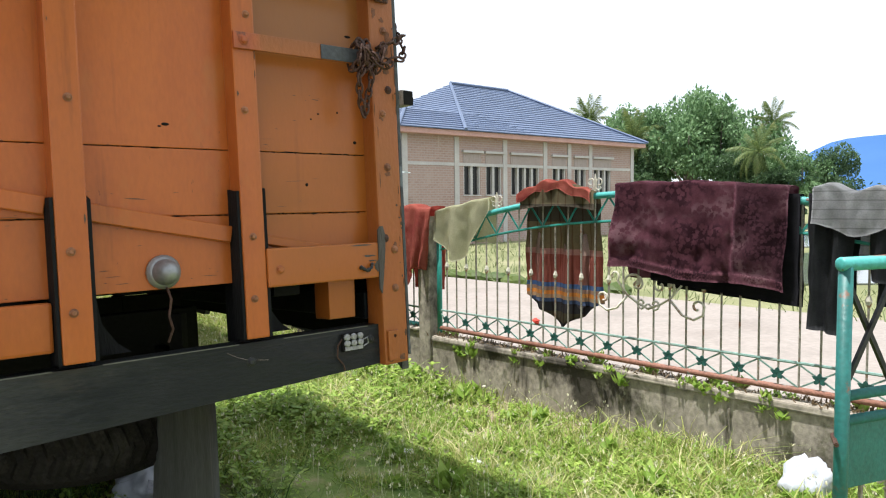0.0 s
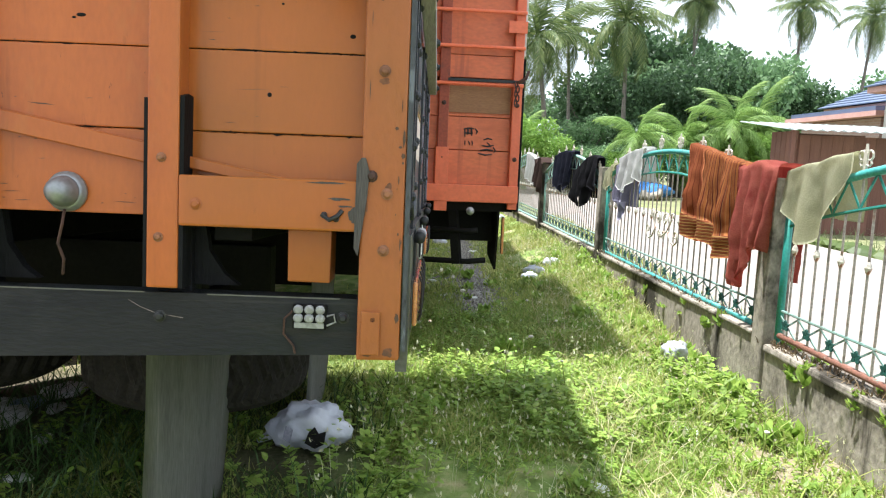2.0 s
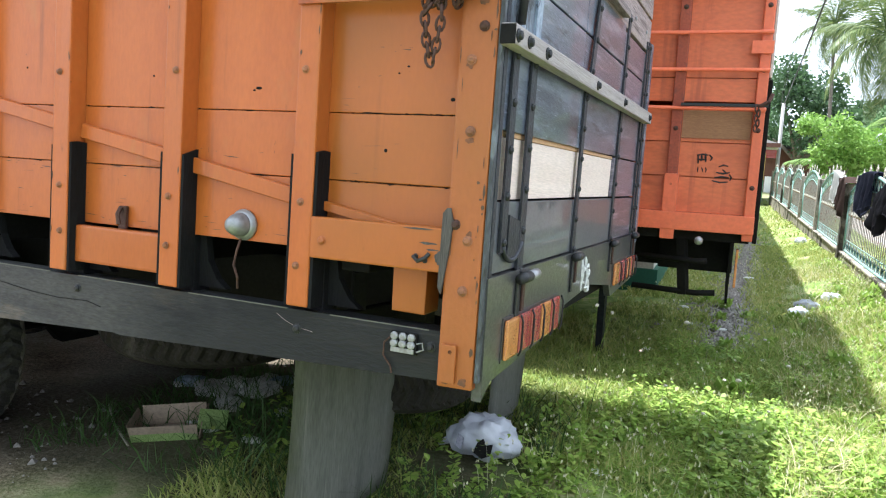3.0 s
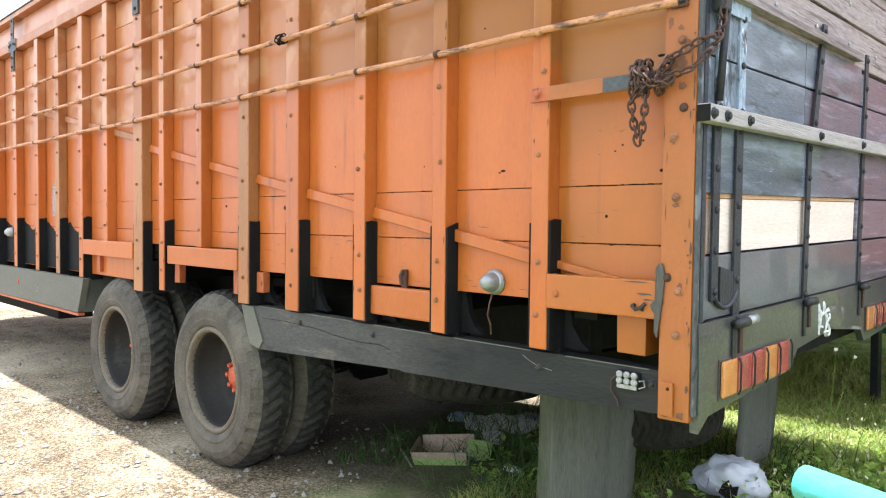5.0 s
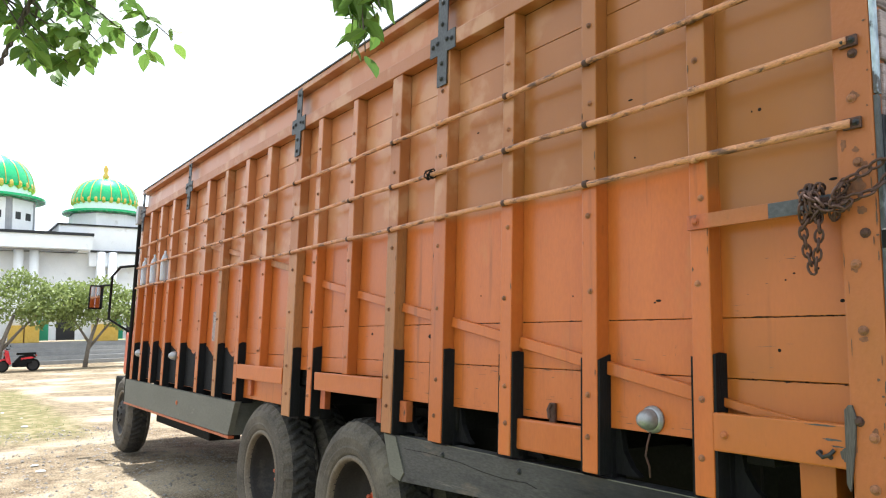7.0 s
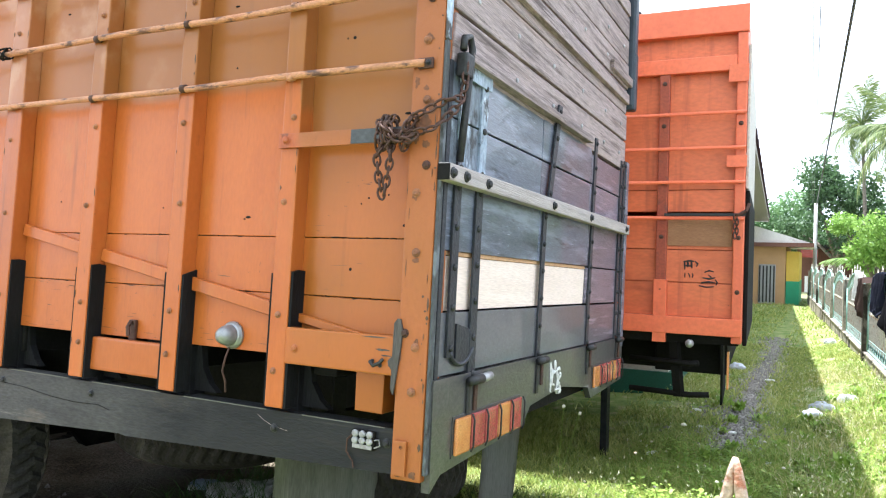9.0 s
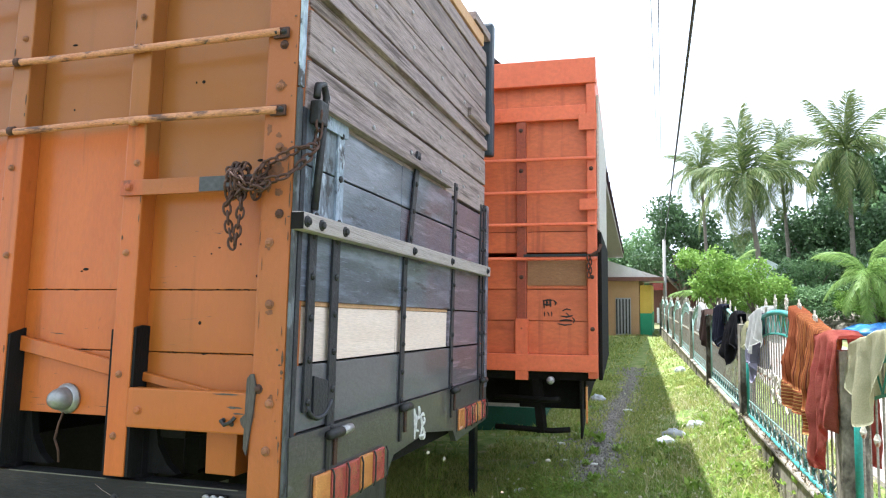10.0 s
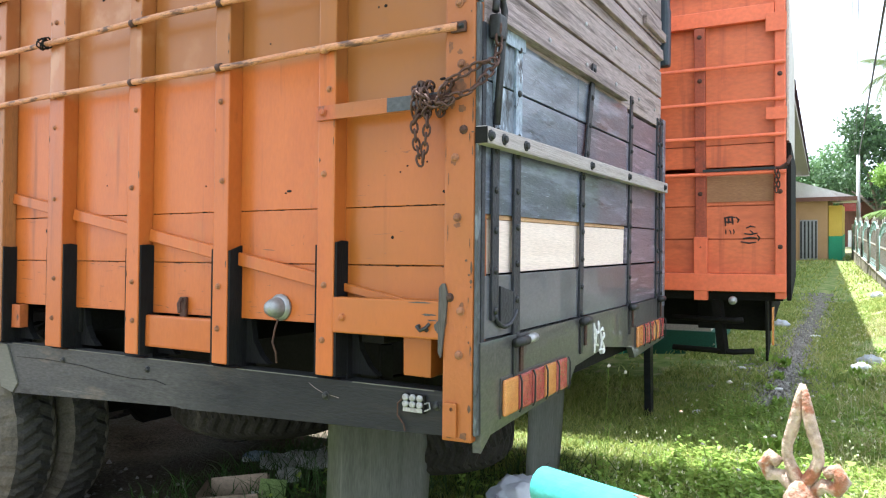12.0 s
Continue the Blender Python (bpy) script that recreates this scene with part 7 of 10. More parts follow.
def cloth(name, label, material, s0, s1, front, back, folds=4.0, amp=0.02, pinch=0.0, seed=0.0, lift=0.026, gather=0.0, nu=40, nv=44, crest=None, crease=0.0, panels=()):
    """A cloth over the rail. front and back give the hem height at u in 0..1; pinch narrows it towards the hem. panels: (name, test of u and v, material, label) for pieces of other cloth."""
    rows = []
    for i in range(nu + 1):
        u = i / nu
        row = []
        for j in range(nv + 1):
            v = j / nv
            sm = (s0 + s1) / 2
            zf, zb = front(u), back(u)
            st = s0 + (s1 - s0) * u
            ztop = (rail_z(st) if crest is None else crest(u)) + lift + 0.012 * noise.noise(Vector((st * 6, seed, 0)))
            lf, lb = ztop - zf, ztop - zb
            arc = 0.09
            total = lf + lb + arc
            p = v * total
            if p < lf:
                drop, side, z = lf - p, 1, zf + p
            elif p < lf + arc:
                a = (p - lf) / arc
                drop, side, z = 0.0, math.cos(a * math.pi), ztop + 0.012 * math.sin(a * math.pi)
            else:
                drop, side, z = p - lf - arc, -1, ztop - (p - lf - arc)
            hang = min(1.0, drop / 0.35)
            k = 1 - pinch * min(1.0, drop / 0.5)
            s = sm + (st - sm) * k + 0.012 * noise.noise(Vector((u * 3, z * 6, seed)))
            y = side * (lift + 0.004) + side * 0.01 * hang
            y += hang * amp * (math.sin(u * folds * 6.283 + seed + 1.5 * z) + 0.7 * noise.noise(Vector((u * folds * 1.7, z * 1.5, seed + 3)))) + 0.008 * noise.noise(Vector((u * 12, z * 14, seed)))
            if crease:      # sharp pressed folds and sagging wrinkles
                w = u * 5.3 + 0.5 * noise.noise(Vector((u * 2.1, z * 2.4, seed + 9)))
                y += side * hang * crease * (1 - abs(2 * (w % 1.0) - 1) ** 0.6) + hang * crease * 0.8 * abs(noise.noise(Vector((u * 5 + z * 3, z * 4.5 - u * 2, seed + 5))))
            if side > 0:
                y = max(y, 0.018)
            elif side < 0:
                y = min(y, -0.018)
            row.append((s, y, z))
        rows.append(row)

    def piece(test):
        bm, at_ij = bmesh.new(), {}
        for i in range(nu):
            for j in range(nv):
                if test((i + 0.5) / nu, (j + 0.5) / nv):
                    q = [(i, j), (i + 1, j), (i + 1, j + 1), (i, j + 1)]
                    for k in q:
                        if k not in at_ij:
                            at_ij[k] = bm.verts.new(rows[k[0]][k[1]])
                    bm.faces.new([at_ij[k] for k in q])
        bmesh.ops.solidify(bm, geom=bm.faces[:], thickness=0.003)
        return bm

    ob = solo(name, piece(lambda u, v: not any(p[1](u, v) for p in panels)), material, label, "laundry", "washing on the fence", smooth=True, m=FENCE)
    for k, (pname, test, mt, plabel) in enumerate(panels):
        part(pname, piece(lambda u, v: test(u, v) and not any(p[1](u, v) for p in panels[:k])), mt, ob, plabel, True)
    return ob


def pattern_cloth(name, base, motif, scale, dark):
    """Printed cloth: a blotchy repeating motif over a plain weave."""
    m = fabric(name, base, (), 9)
    n, l = m.node_tree.nodes, m.node_tree.links
    b = n["Principled BSDF"]
    src = b.inputs["Base Color"].links[0].from_socket
    co = n.new("ShaderNodeTexCoord")
    vo = n.new("ShaderNodeTexVoronoi")
    vo.inputs["Scale"].default_value = scale
    nz = n.new("ShaderNodeTexNoise")
    nz.inputs["Scale"].default_value, nz.inputs["Detail"].default_value = scale * 2.2, 6
    l.new(co.outputs["Object"], vo.inputs["Vector"])
    l.new(co.outputs["Object"], nz.inputs["Vector"])
    ml = n.new("ShaderNodeMath")
    ml.operation = "MULTIPLY"
    l.new(vo.outputs["Distance"], ml.inputs[0])
    l.new(nz.outputs["Fac"], ml.inputs[1])
    mr = n.new("ShaderNodeMapRange")
    mr.inputs["From Min"].default_value, mr.inputs["From Max"].default_value, mr.inputs["To Max"].default_value = 0.18, 0.30, 0.85
    l.new(ml.outputs["Value"], mr.inputs["Value"])
    zone = n.new("ShaderNodeTexNoise")          # the print comes and goes in broad panels
    zone.inputs["Scale"].default_value, zone.inputs["Detail"].default_value = 4.2, 3
    l.new(co.outputs["Object"], zone.inputs["Vector"])
    for lo, hi, tone in ((0.50, 0.60, motif), (0.50, 0.40, dark)):
        zr = n.new("ShaderNodeMapRange")
        zr.inputs["From Min"].default_value, zr.inputs["From Max"].default_value = lo, hi
        l.new(zone.outputs["Fac"], zr.inputs["Value"])
        zm = n.new("ShaderNodeMath")
        zm.operation = "MULTIPLY"
        l.new(zr.outputs["Result"], zm.inputs[0])
        l.new(mr.outputs["Result"], zm.inputs[1])
        mx = n.new("ShaderNodeMix")
        mx.data_type = "RGBA"
        l.new(zm.outputs["Value"], mx.inputs["Factor"])
        l.new(src, mx.inputs["A"])
        mx.inputs["B"].default_value = (*tone, 1)
        src = mx.outputs["Result"]
    l.new(mx.outputs["Result"], b.inputs["Base Color"])
    l.new(mx.outputs["Result"], n["Translucent BSDF"].inputs["Color"])
    return m


def banded_cloth(name, stops, stripe):
    """Cloth woven in bands down its length, crossed by fine warp stripes; stops: (height, colour)."""
    m = fabric(name, [(0.8, 0.8, 0.8), (1.0, 1.0, 1.0)], [(5.0, stripe, 0.90, "X")], 8)
    n, l = m.node_tree.nodes, m.node_tree.links
    b = n["Principled BSDF"]
    src = b.inputs["Base Color"].links[0].from_socket
    co, sp = n.new("ShaderNodeTexCoord"), n.new("ShaderNodeSeparateXYZ")
    l.new(co.outputs["Object"], sp.inputs["Vector"])
    mr = n.new("ShaderNodeMapRange")
    mr.inputs["From Min"].default_value, mr.inputs["From Max"].default_value = 0.5, 1.6
    l.new(sp.outputs["Z"], mr.inputs["Value"])
    rp = n.new("ShaderNodeValToRGB")
    rp.color_ramp.interpolation = "CONSTANT"
    el = rp.color_ramp.elements
    while len(el) < len(stops):
        el.new(0.5)
    for e, (z, c) in zip(el, stops):
        e.position, e.color = (z - 0.5) / 1.1, (*c, 1)
    l.new(mr.outputs["Result"], rp.inputs["Fac"])
    mx = n.new("ShaderNodeMix")
    mx.data_type, mx.blend_type = "RGBA", "MULTIPLY"
    mx.inputs["Factor"].default_value = 1.0
    l.new(rp.outputs["Color"], mx.inputs["A"])
    l.new(src, mx.inputs["B"])
    l.new(mx.outputs["Result"], b.inputs["Base Color"])
    l.new(mx.outputs["Result"], n["Translucent BSDF"].inputs["Color"])
    return m


MAROON = pattern_cloth("maroon_batik", [(0.088, 0.029, 0.041), (0.140, 0.052, 0.070), (0.110, 0.038, 0.053)], (0.230, 0.125, 0.145), 30, (0.032, 0.012, 0.018))
MAROON_HEAD = pattern_cloth("dark_maroon_batik", [(0.060, 0.022, 0.031), (0.100, 0.040, 0.054), (0.078, 0.029, 0.041)], (0.20, 0.110, 0.125), 44, (0.022, 0.010, 0.014))
MAROON_HEM = pattern_cloth("maroon_hem_weave", [(0.100, 0.036, 0.050), (0.155, 0.062, 0.080), (0.125, 0.048, 0.064)], (0.29, 0.160, 0.180), 90, (0.035, 0.014, 0.020))
cloth("sarong", "dark maroon patterned sarong hung over the fence rail", MAROON, -0.44, 0.59, lambda u: 0.945 + 0.075 * u + 0.012 * math.sin(u * 9), lambda u: 0.89 + 0.06 * u, 5.0, 0.026, 0.02, 1.0, lift=0.058, crease=0.05, nu=84, nv=70,
      panels=(("hem_border", lambda u, v: v < 0.045, MAROON_HEM, "woven border along the hem"), ("head_panel", lambda u, v: u < 0.27, MAROON_HEAD, "darker patterned end panel")))
BLACKC = fabric("black_cloth", [(0.012, 0.012, 0.014), (0.025, 0.024, 0.028)], (), 9)
cloth("dark_cloth", "black cloth hung under the maroon sarong", BLACKC, -0.48, 0.36, lambda u: 0.875 + 0.075 * u, lambda u: 0.86 + 0.05 * u, 3.0, 0.003, 0.0, 3.0, lift=0.024)
PLAID = banded_cloth("brown_plaid", [(0.50, (0.043, 0.039, 0.042)), (0.60, (0.090, 0.075, 0.049)), (0.67, (0.052, 0.049, 0.052)), (0.735, (0.087, 0.123, 0.217)), (0.762, (0.493, 0.341, 0.210)), (0.785, (0.754, 0.341, 0.087)), (0.812, (0.406, 0.275, 0.203)), (0.838, (0.109, 0.189, 0.362)),
                                     (0.868, (0.341, 0.119, 0.090)), (1.06, (0.435, 0.246, 0.203)), (1.10, (0.225, 0.181, 0.104)), (1.28, (0.102, 0.087, 0.064)), (1.40, (0.217, 0.181, 0.109))], (0.64, 0.52, 0.52))
plaid = cloth("plaid_sarong", "brown and red plaid sarong bunched over the fence rail", PLAID, 0.76, 1.36, lambda u: 1.36 + 0.03 * math.sin(u * 3), lambda u: 0.57 + 0.19 * abs(2 * u - 1) + 0.01 * math.sin(u * 20), 3.0, 0.028, -0.06, 5.0, lift=0.035, crest=lambda u: 1.425 + 0.075 * math.sin(math.pi * u))
PLEAT = banded_cloth("pink_brown_pleat", [(0.50, (0.05, 0.045, 0.045)), (0.735, (0.09, 0.125, 0.22)), (0.762, (0.49, 0.34, 0.21)), (0.785, (0.70, 0.34, 0.09)), (0.812, (0.40, 0.27, 0.20)), (0.838, (0.11, 0.19, 0.36)), (0.868, (0.40, 0.20, 0.165)), (1.06, (0.58, 0.42, 0.37))], (0.8, 0.7, 0.7))


def pleat(s0, w, z0, z1, seed):
    """A soft upright fold standing out of the cloth towards the bars."""
    bm, rows = bmesh.new(), []
    for i in range(9):
        u = i / 8
        rows.append([bm.verts.new((s0 + w * (u - 0.5) * (1.0 - 0.35 * j / 14) + 0.012 * math.sin(j * 0.5 + seed), -0.058 + 0.036 * math.sin(math.pi * u) * (1 - 0.5 * j / 14), z0 + (z1 - z0) * j / 14 + 0.008 * math.sin(u * 7 + seed))) for j in range(15)])
    for a, b in zip(rows, rows[1:]):
        for j in range(14):
            bm.faces.new((a[j], b[j], b[j + 1], a[j + 1]))
    bmesh.ops.solidify(bm, geom=bm.faces[:], thickness=0.003)
    part("pleat", bm, PLEAT, plaid, "pinkish brown fold of the sarong", True)


for a in ((0.90, 0.10, 0.72, 1.20, 0.4), (1.02, 0.09, 0.735, 1.22, 2.0), (1.26, 0.10, 0.735, 1.20, 3.1)):
    pleat(*a)
REDC = fabric("faded_red_cloth", [(0.31, 0.054, 0.048), (0.46, 0.14, 0.105), (0.37, 0.08, 0.065)], (), 6)
cloth("red_cloth", "red cloth edge folded on the fence rail", REDC, 0.79, 1.39, lambda u: 1.41 + 0.085 * math.sin(math.pi * u) + 0.012 * math.sin(u * 19), lambda u: 1.40 + 0.06 * math.sin(math.pi * u), 5.0, 0.022, 0.0, 8.0, lift=0.042, crest=lambda u: 1.425 + 0.085 * math.sin(math.pi * u) + 0.010 * math.sin(u * 23))
CREAM = fabric("cream_shirt_cloth", [(0.46, 0.45, 0.30), (0.58, 0.56, 0.39)], (), 4)
cloth("cream_shirt", "faded cream shirt spread over the fence rail", CREAM, 1.66, 2.24, lambda u: 1.37 - 0.40 * math.sin(min(1.0, u / 0.62) * math.pi / 2) if u < 0.62 else 0.97 + 0.42 * (u - 0.62), lambda u: 1.12, 2.5, 0.03, 0.12, 2.5, lift=0.03, crest=lambda u: 1.415 - 0.10 * u)
cloth("red_cloth", "faded red cloth draped over a fence post", REDC, 2.22, 2.72, lambda u: 0.72 + 0.08 * math.sin(u * 6.0) + 0.22 * abs(u - 0.75), lambda u: 0.72, 4.0, 0.03, 0.30, 4.2, lift=0.080, crease=0.03, crest=lambda u: 1.30 - 0.02 * math.sin(u * 9))
STRIPE = fabric("orange_brown_ikat", [(0.33, 0.10, 0.04), (0.44, 0.15, 0.055), (0.26, 0.075, 0.035)], [(5.2, (0.50, 0.19, 0.06), 0.74, "X"), (8.3, (0.15, 0.04, 0.03), 0.86, "X"), (17.0, (0.56, 0.34, 0.15), 0.94, "X")], 6)
STRIPE_HEM = fabric("pale_striped_hem", [(0.30, 0.09, 0.04), (0.40, 0.13, 0.05)], [(14.0, (0.58, 0.36, 0.13), 0.60, "Z"), (31.0, (0.12, 0.035, 0.025), 0.80, "Z")], 6)
STRIPE_END = fabric("rust_brown_cloth", [(0.36, 0.105, 0.045), (0.45, 0.15, 0.065), (0.30, 0.085, 0.04)], [(9.0, (0.24, 0.065, 0.03), 0.88, "X")], 6)
cloth("striped_sarong", "orange and brown striped sarong hung on the fence", STRIPE, 2.66, 3.60, lambda u: 0.74 + 0.15 * u + 0.025 * math.sin(u * 14), lambda u: 0.85, 3.5, 0.035, 0.05, 6.1, lift=0.045, crest=lambda u: 1.32 + 0.15 * u, crease=0.03, nu=64, nv=60,
      panels=(("hem_band", lambda u, v: v < 0.11, STRIPE_HEM, "lower band with fine pale stripes"), ("end_panel", lambda u, v: u > 0.72, STRIPE_END, "plain rust-brown end panel")))
GREYC = fabric("grey_fleece", [(0.30, 0.30, 0.305), (0.42, 0.42, 0.425)], [(7, (0.17, 0.17, 0.175), 0.94, "Z")], 7)
DARKC = fabric("charcoal_trouser_cloth", [(0.028, 0.029, 0.032), (0.055, 0.056, 0.060)], (), 6)
cloth("grey_top", "grey hooded top folded over the fence rail", GREYC, -1.05, -0.55, lambda u: 1.27 + 0.03 * math.sin(u * 8), lambda u: 1.10, 3.0, 0.02, 0.0, 7.0, lift=0.06, crest=lambda u: 1.39 + 0.03 * u + 0.012 * math.sin(u * 17), crease=0.045, nu=70, nv=60)
cloth("trousers", "charcoal trousers hanging from the fence rail", DARKC, -0.74, -0.52, lambda u: 0.74 + 0.03 * u, lambda u: 0.9, 2.0, 0.02, 0.15, 1.4, lift=0.035)
cloth("trousers", "charcoal trousers hanging from the fence rail", DARKC, -1.0, -0.80, lambda u: 1.0 + 0.03 * u, lambda u: 0.9, 2.0, 0.02, 0.15, 2.4, lift=0.035)
LILAC = fabric("lilac_cloth", [(0.27, 0.26, 0.36), (0.38, 0.37, 0.47)], (), 6)
WHITEC = fabric("white_cloth", [(0.58, 0.58, 0.56), (0.70, 0.70, 0.68)], (), 6)
cloth("lilac_shirt", "washed-out lilac shirt hanging on the fence", LILAC, 4.95, 5.50, lambda u: 0.86 + 0.36 * abs(u - 0.35) + 0.05 * math.sin(u * 14), lambda u: 0.95, 4.0, 0.03, 0.35, 3.3, crease=0.03)
cloth("white_shirt", "white shirt laid over the fence rail", WHITEC, 4.62, 5.30, lambda u: 1.16 + 0.08 * math.sin(u * 7), lambda u: 1.2, 3.0, 0.035, 0.10, 1.9, lift=0.055, crease=0.035)
cloth("black_shirt", "black shirt hanging over a fence post", BLACKC, 6.15, 7.25, lambda u: 0.86 + 0.30 * abs(u - 0.55) + 0.09 * math.sin(u * 15), lambda u: 0.95, 4.0, 0.04, 0.15, 4.3, lift=0.04, crease=0.05, crest=lambda u: 1.36 + 0.05 * math.sin(u * 5.0) - 0.10 * u)
cloth("navy_shirt", "dark navy shirt hanging on the fence", fabric("navy_cloth", [(0.018, 0.02, 0.035), (0.035, 0.038, 0.06)], (), 6), 7.3, 8.4, lambda u: 0.98 + 0.15 * abs(u - 0.6) + 0.05 * math.sin(u * 17), lambda u: 1.0, 4.0, 0.035, 0.2, 6.0, lift=0.05)
cloth("cream_cloth", "pale cap and cloth on the fence", CREAM, 5.52, 5.80, lambda u: 1.10 + 0.03 * math.sin(u * 7), lambda u: 1.15, 2.0, 0.03, 0.0, 0.7, lift=0.05)
cloth("brown_cloth", "dark brown cloth hanging on the fence", fabric("umber_cloth", [(0.06, 0.04, 0.035), (0.09, 0.06, 0.05)], (), 6), 9.05, 9.75, lambda u: 0.85 + 0.2 * u, lambda u: 1.0, 3.0, 0.035, 0.15, 2.9, lift=0.09)
cloth("white_cloth", "white cloth hanging on the fence", WHITEC, 9.9, 10.8, lambda u: 0.95 + 0.1 * u, lambda u: 1.0, 3.0, 0.03, 0.1, 8.9, lift=0.04)

# ---- the second truck, parked beyond ----
T2 = Matrix.Translation((0.645, 3.342, 0)) @ Matrix.Rotation(radians(3.3), 4, "Z")
truck2 = thing("second_truck", "red-orange wooden-sided cargo truck parked alongside", "truck", m=T2)
for z0, z1 in ((1.165, 1.40), (1.405, 1.63), (1.635, 1.86), (1.90, 2.05), (2.055, 2.89), (2.90, 3.16), (3.165, 3.30)):
    part("side_board", box(-8.4, -0.004, 0.056, 0.08, z0, z1, 0.003, rough=0.001), RED_PANEL, truck2)
for x in (-0.035, -0.54, -1.06, -1.58, -2.1, -2.62):
    w = 0.07 if x < -0.1 else 0.065
    post = part("post", box(x - w / 2, x + w / 2, 0.0, 0.055, 1.0 if x > -0.1 else 1.165, 3.124 if x > -0.1 else 2.864, 0.006), RED_ORANGE if x > -0.1 else DARK_RED, truck2)
    for z in (1.35, 1.72, 2.1, 2.5, 2.8):
        bolt(post, x, 0.0, z, (0, -1, 0), 0.012)
    if x < -0.1:
        part("post_shoe", box(x - 0.045, x + 0.045, -0.012, 0.05, 0.98, 1.42, 0.004), RED_ORANGE, post)
part("bottom_rail", box(-8.4, 0.0, -0.016, 0.05, 1.045, 1.165, 0.006), RED_ORANGE, truck2)
part("head_rail", box(-8.4, -0.069, -0.006, 0.05, 2.865, 2.97, 0.005), RED_ORANGE, truck2)
part("cap_rail", box(-8.4, 0.004, -0.012, 0.054, 3.125, 3.312, 0.005), RED_ORANGE, truck2)
for z in (1.852, 2.10, 2.335, 2.575):
    part("side_pipe", tube([(-8.4, -0.018, z), (-4, -0.02, z + 0.004), (0.0, -0.018, z)], 0.0125, 8), RED_ORANGE, truck2, smooth=True)
part("corner_plate", box(-0.12, 0.008, -0.022, -0.018, 2.78, 2.9, 0.002), RED_ORANGE, truck2)
part("corner_plate", box(-0.12, 0.008, -0.022, -0.018, 2.20, 2.28, 0.002), RED_ORANGE, truck2)
part("torn_board", box(-0.50, -0.075, 0.045, 0.054, 1.66, 1.84, 0.002, rough=0.004), mat("bare_brown_board", [(0.26, 0.12, 0.05), (0.34, 0.17, 0.08)], 5, (0.6, 4, 4), (0.6, 0.8), bump=0.2), truck2)
part("bare_strap", box(-0.52, 0.01, -0.035, -0.030, 1.865, 1.885, 0.002), STEEL, truck2)
ch2 = part("chain", tube([(-0.04, -0.04, 1.87), (0.01, -0.045, 1.90), (0.03, -0.02, 1.95)], 0.012, 7), RUST, truck2, "rusty chain at the corner")
for k in range(5):
    part("link", chain_link((-0.055 + 0.01 * (k % 2), -0.05, 1.855 - 0.03 * k), (0, 0, 1), 1.57 * (k % 2), 1.2), RUST, ch2)
# unreadable marks: short plain strokes with soft ends
for x, z, dx, dz, bow, w in ((-0.385, 1.555, 0.004, -0.062, 0.0, 0.005), (-0.365, 1.560, 0.0, -0.050, 0.004, 0.006), (-0.340, 1.562, 0.006, -0.058, 0.0, 0.006), (-0.392, 1.548, 0.072, 0.004, 0.006, 0.005), (-0.388, 1.522, 0.060, -0.002, 0.0, 0.005),
                             (-0.315, 1.555, 0.010, -0.040, 0.014, 0.005), (-0.380, 1.470, 0.0, -0.034, 0.0, 0.0035), (-0.358, 1.468, 0.012, -0.030, 0.003, 0.0035), (-0.332, 1.470, 0.002, -0.034, 0.005, 0.0035), (-0.250, 1.478, 0.060, 0.006, 0.010, 0.0045),
                             (-0.262, 1.440, 0.085, 0.004, -0.008, 0.005), (-0.270, 1.405, 0.090, 0.004, 0.006, 0.0055), (-0.180, 1.430, 0.006, -0.040, 0.012, 0.0045), (-0.285, 1.385, 0.100, -0.004, -0.008, 0.0045), (-0.225, 1.462, 0.024, -0.026, 0.004, 0.004)):
    mid = (x + dx * 0.5 + bow * (abs(dz) > abs(dx)), 0.0545, z + dz * 0.5 + bow * (abs(dz) <= abs(dx)))
    part("paint_mark", tube([(x, 0.0548, z), mid, (x + dx, 0.0548, z + dz)], [w * 0.9, w * 1.35, w * 0.8], 5), BLACK_SPRAY, truck2)
# tail of the second truck: side tarpaulin and rear frame
part("rear_frame", box(-0.03, 0.0, 0.056, 2.45, 1.0, 3.28, 0.004), RED_ORANGE, truck2)
part("rear_tarp", box(0.002, 0.03, 0.10, 2.40, 0.98, 2.05, 0.008), CHASSIS, truck2, "black tarpaulin over the tail")
part("rear_panel", box(0.002, 0.02, 0.06, 2.44, 2.06, 3.05, 0.004), mat("pale_tail_panel", [(0.42, 0.40, 0.36), (0.52, 0.50, 0.46)], 4, rough=(0.5, 0.7), bump=0.1), truck2)
part("box_floor", box(-8.4, -0.02, 0.06, 2.45, 0.98, 1.05), CHASSIS, truck2)
part("far_side", box(-8.4, -0.02, 2.40, 2.47, 1.0, 3.3, 0.004), RED_ORANGE, truck2)
part("roof_cover", box(-8.4, -0.04, 0.08, 2.42, 3.2, 3.22), CHASSIS, truck2)
for y in (0.6, 1.6):
    part("chassis_rail", box(-9.5, -0.2, y, y + 0.1, 0.72, 0.98, 0.006), CHASSIS, truck2)
part("tail_beam", box(-0.6, -0.10, 0.30, 2.2, 0.74, 0.98, 0.01), CHASSIS, truck2)
part("work_lamp", lathe([(0.028, 0), (0.028, 0.03), (0.01, 0.04)], 14, Matrix.Translation((-0.33, -0.01, 0.985)) @ pose(0, 0, 0, 90)), GALV, truck2, smooth=True)
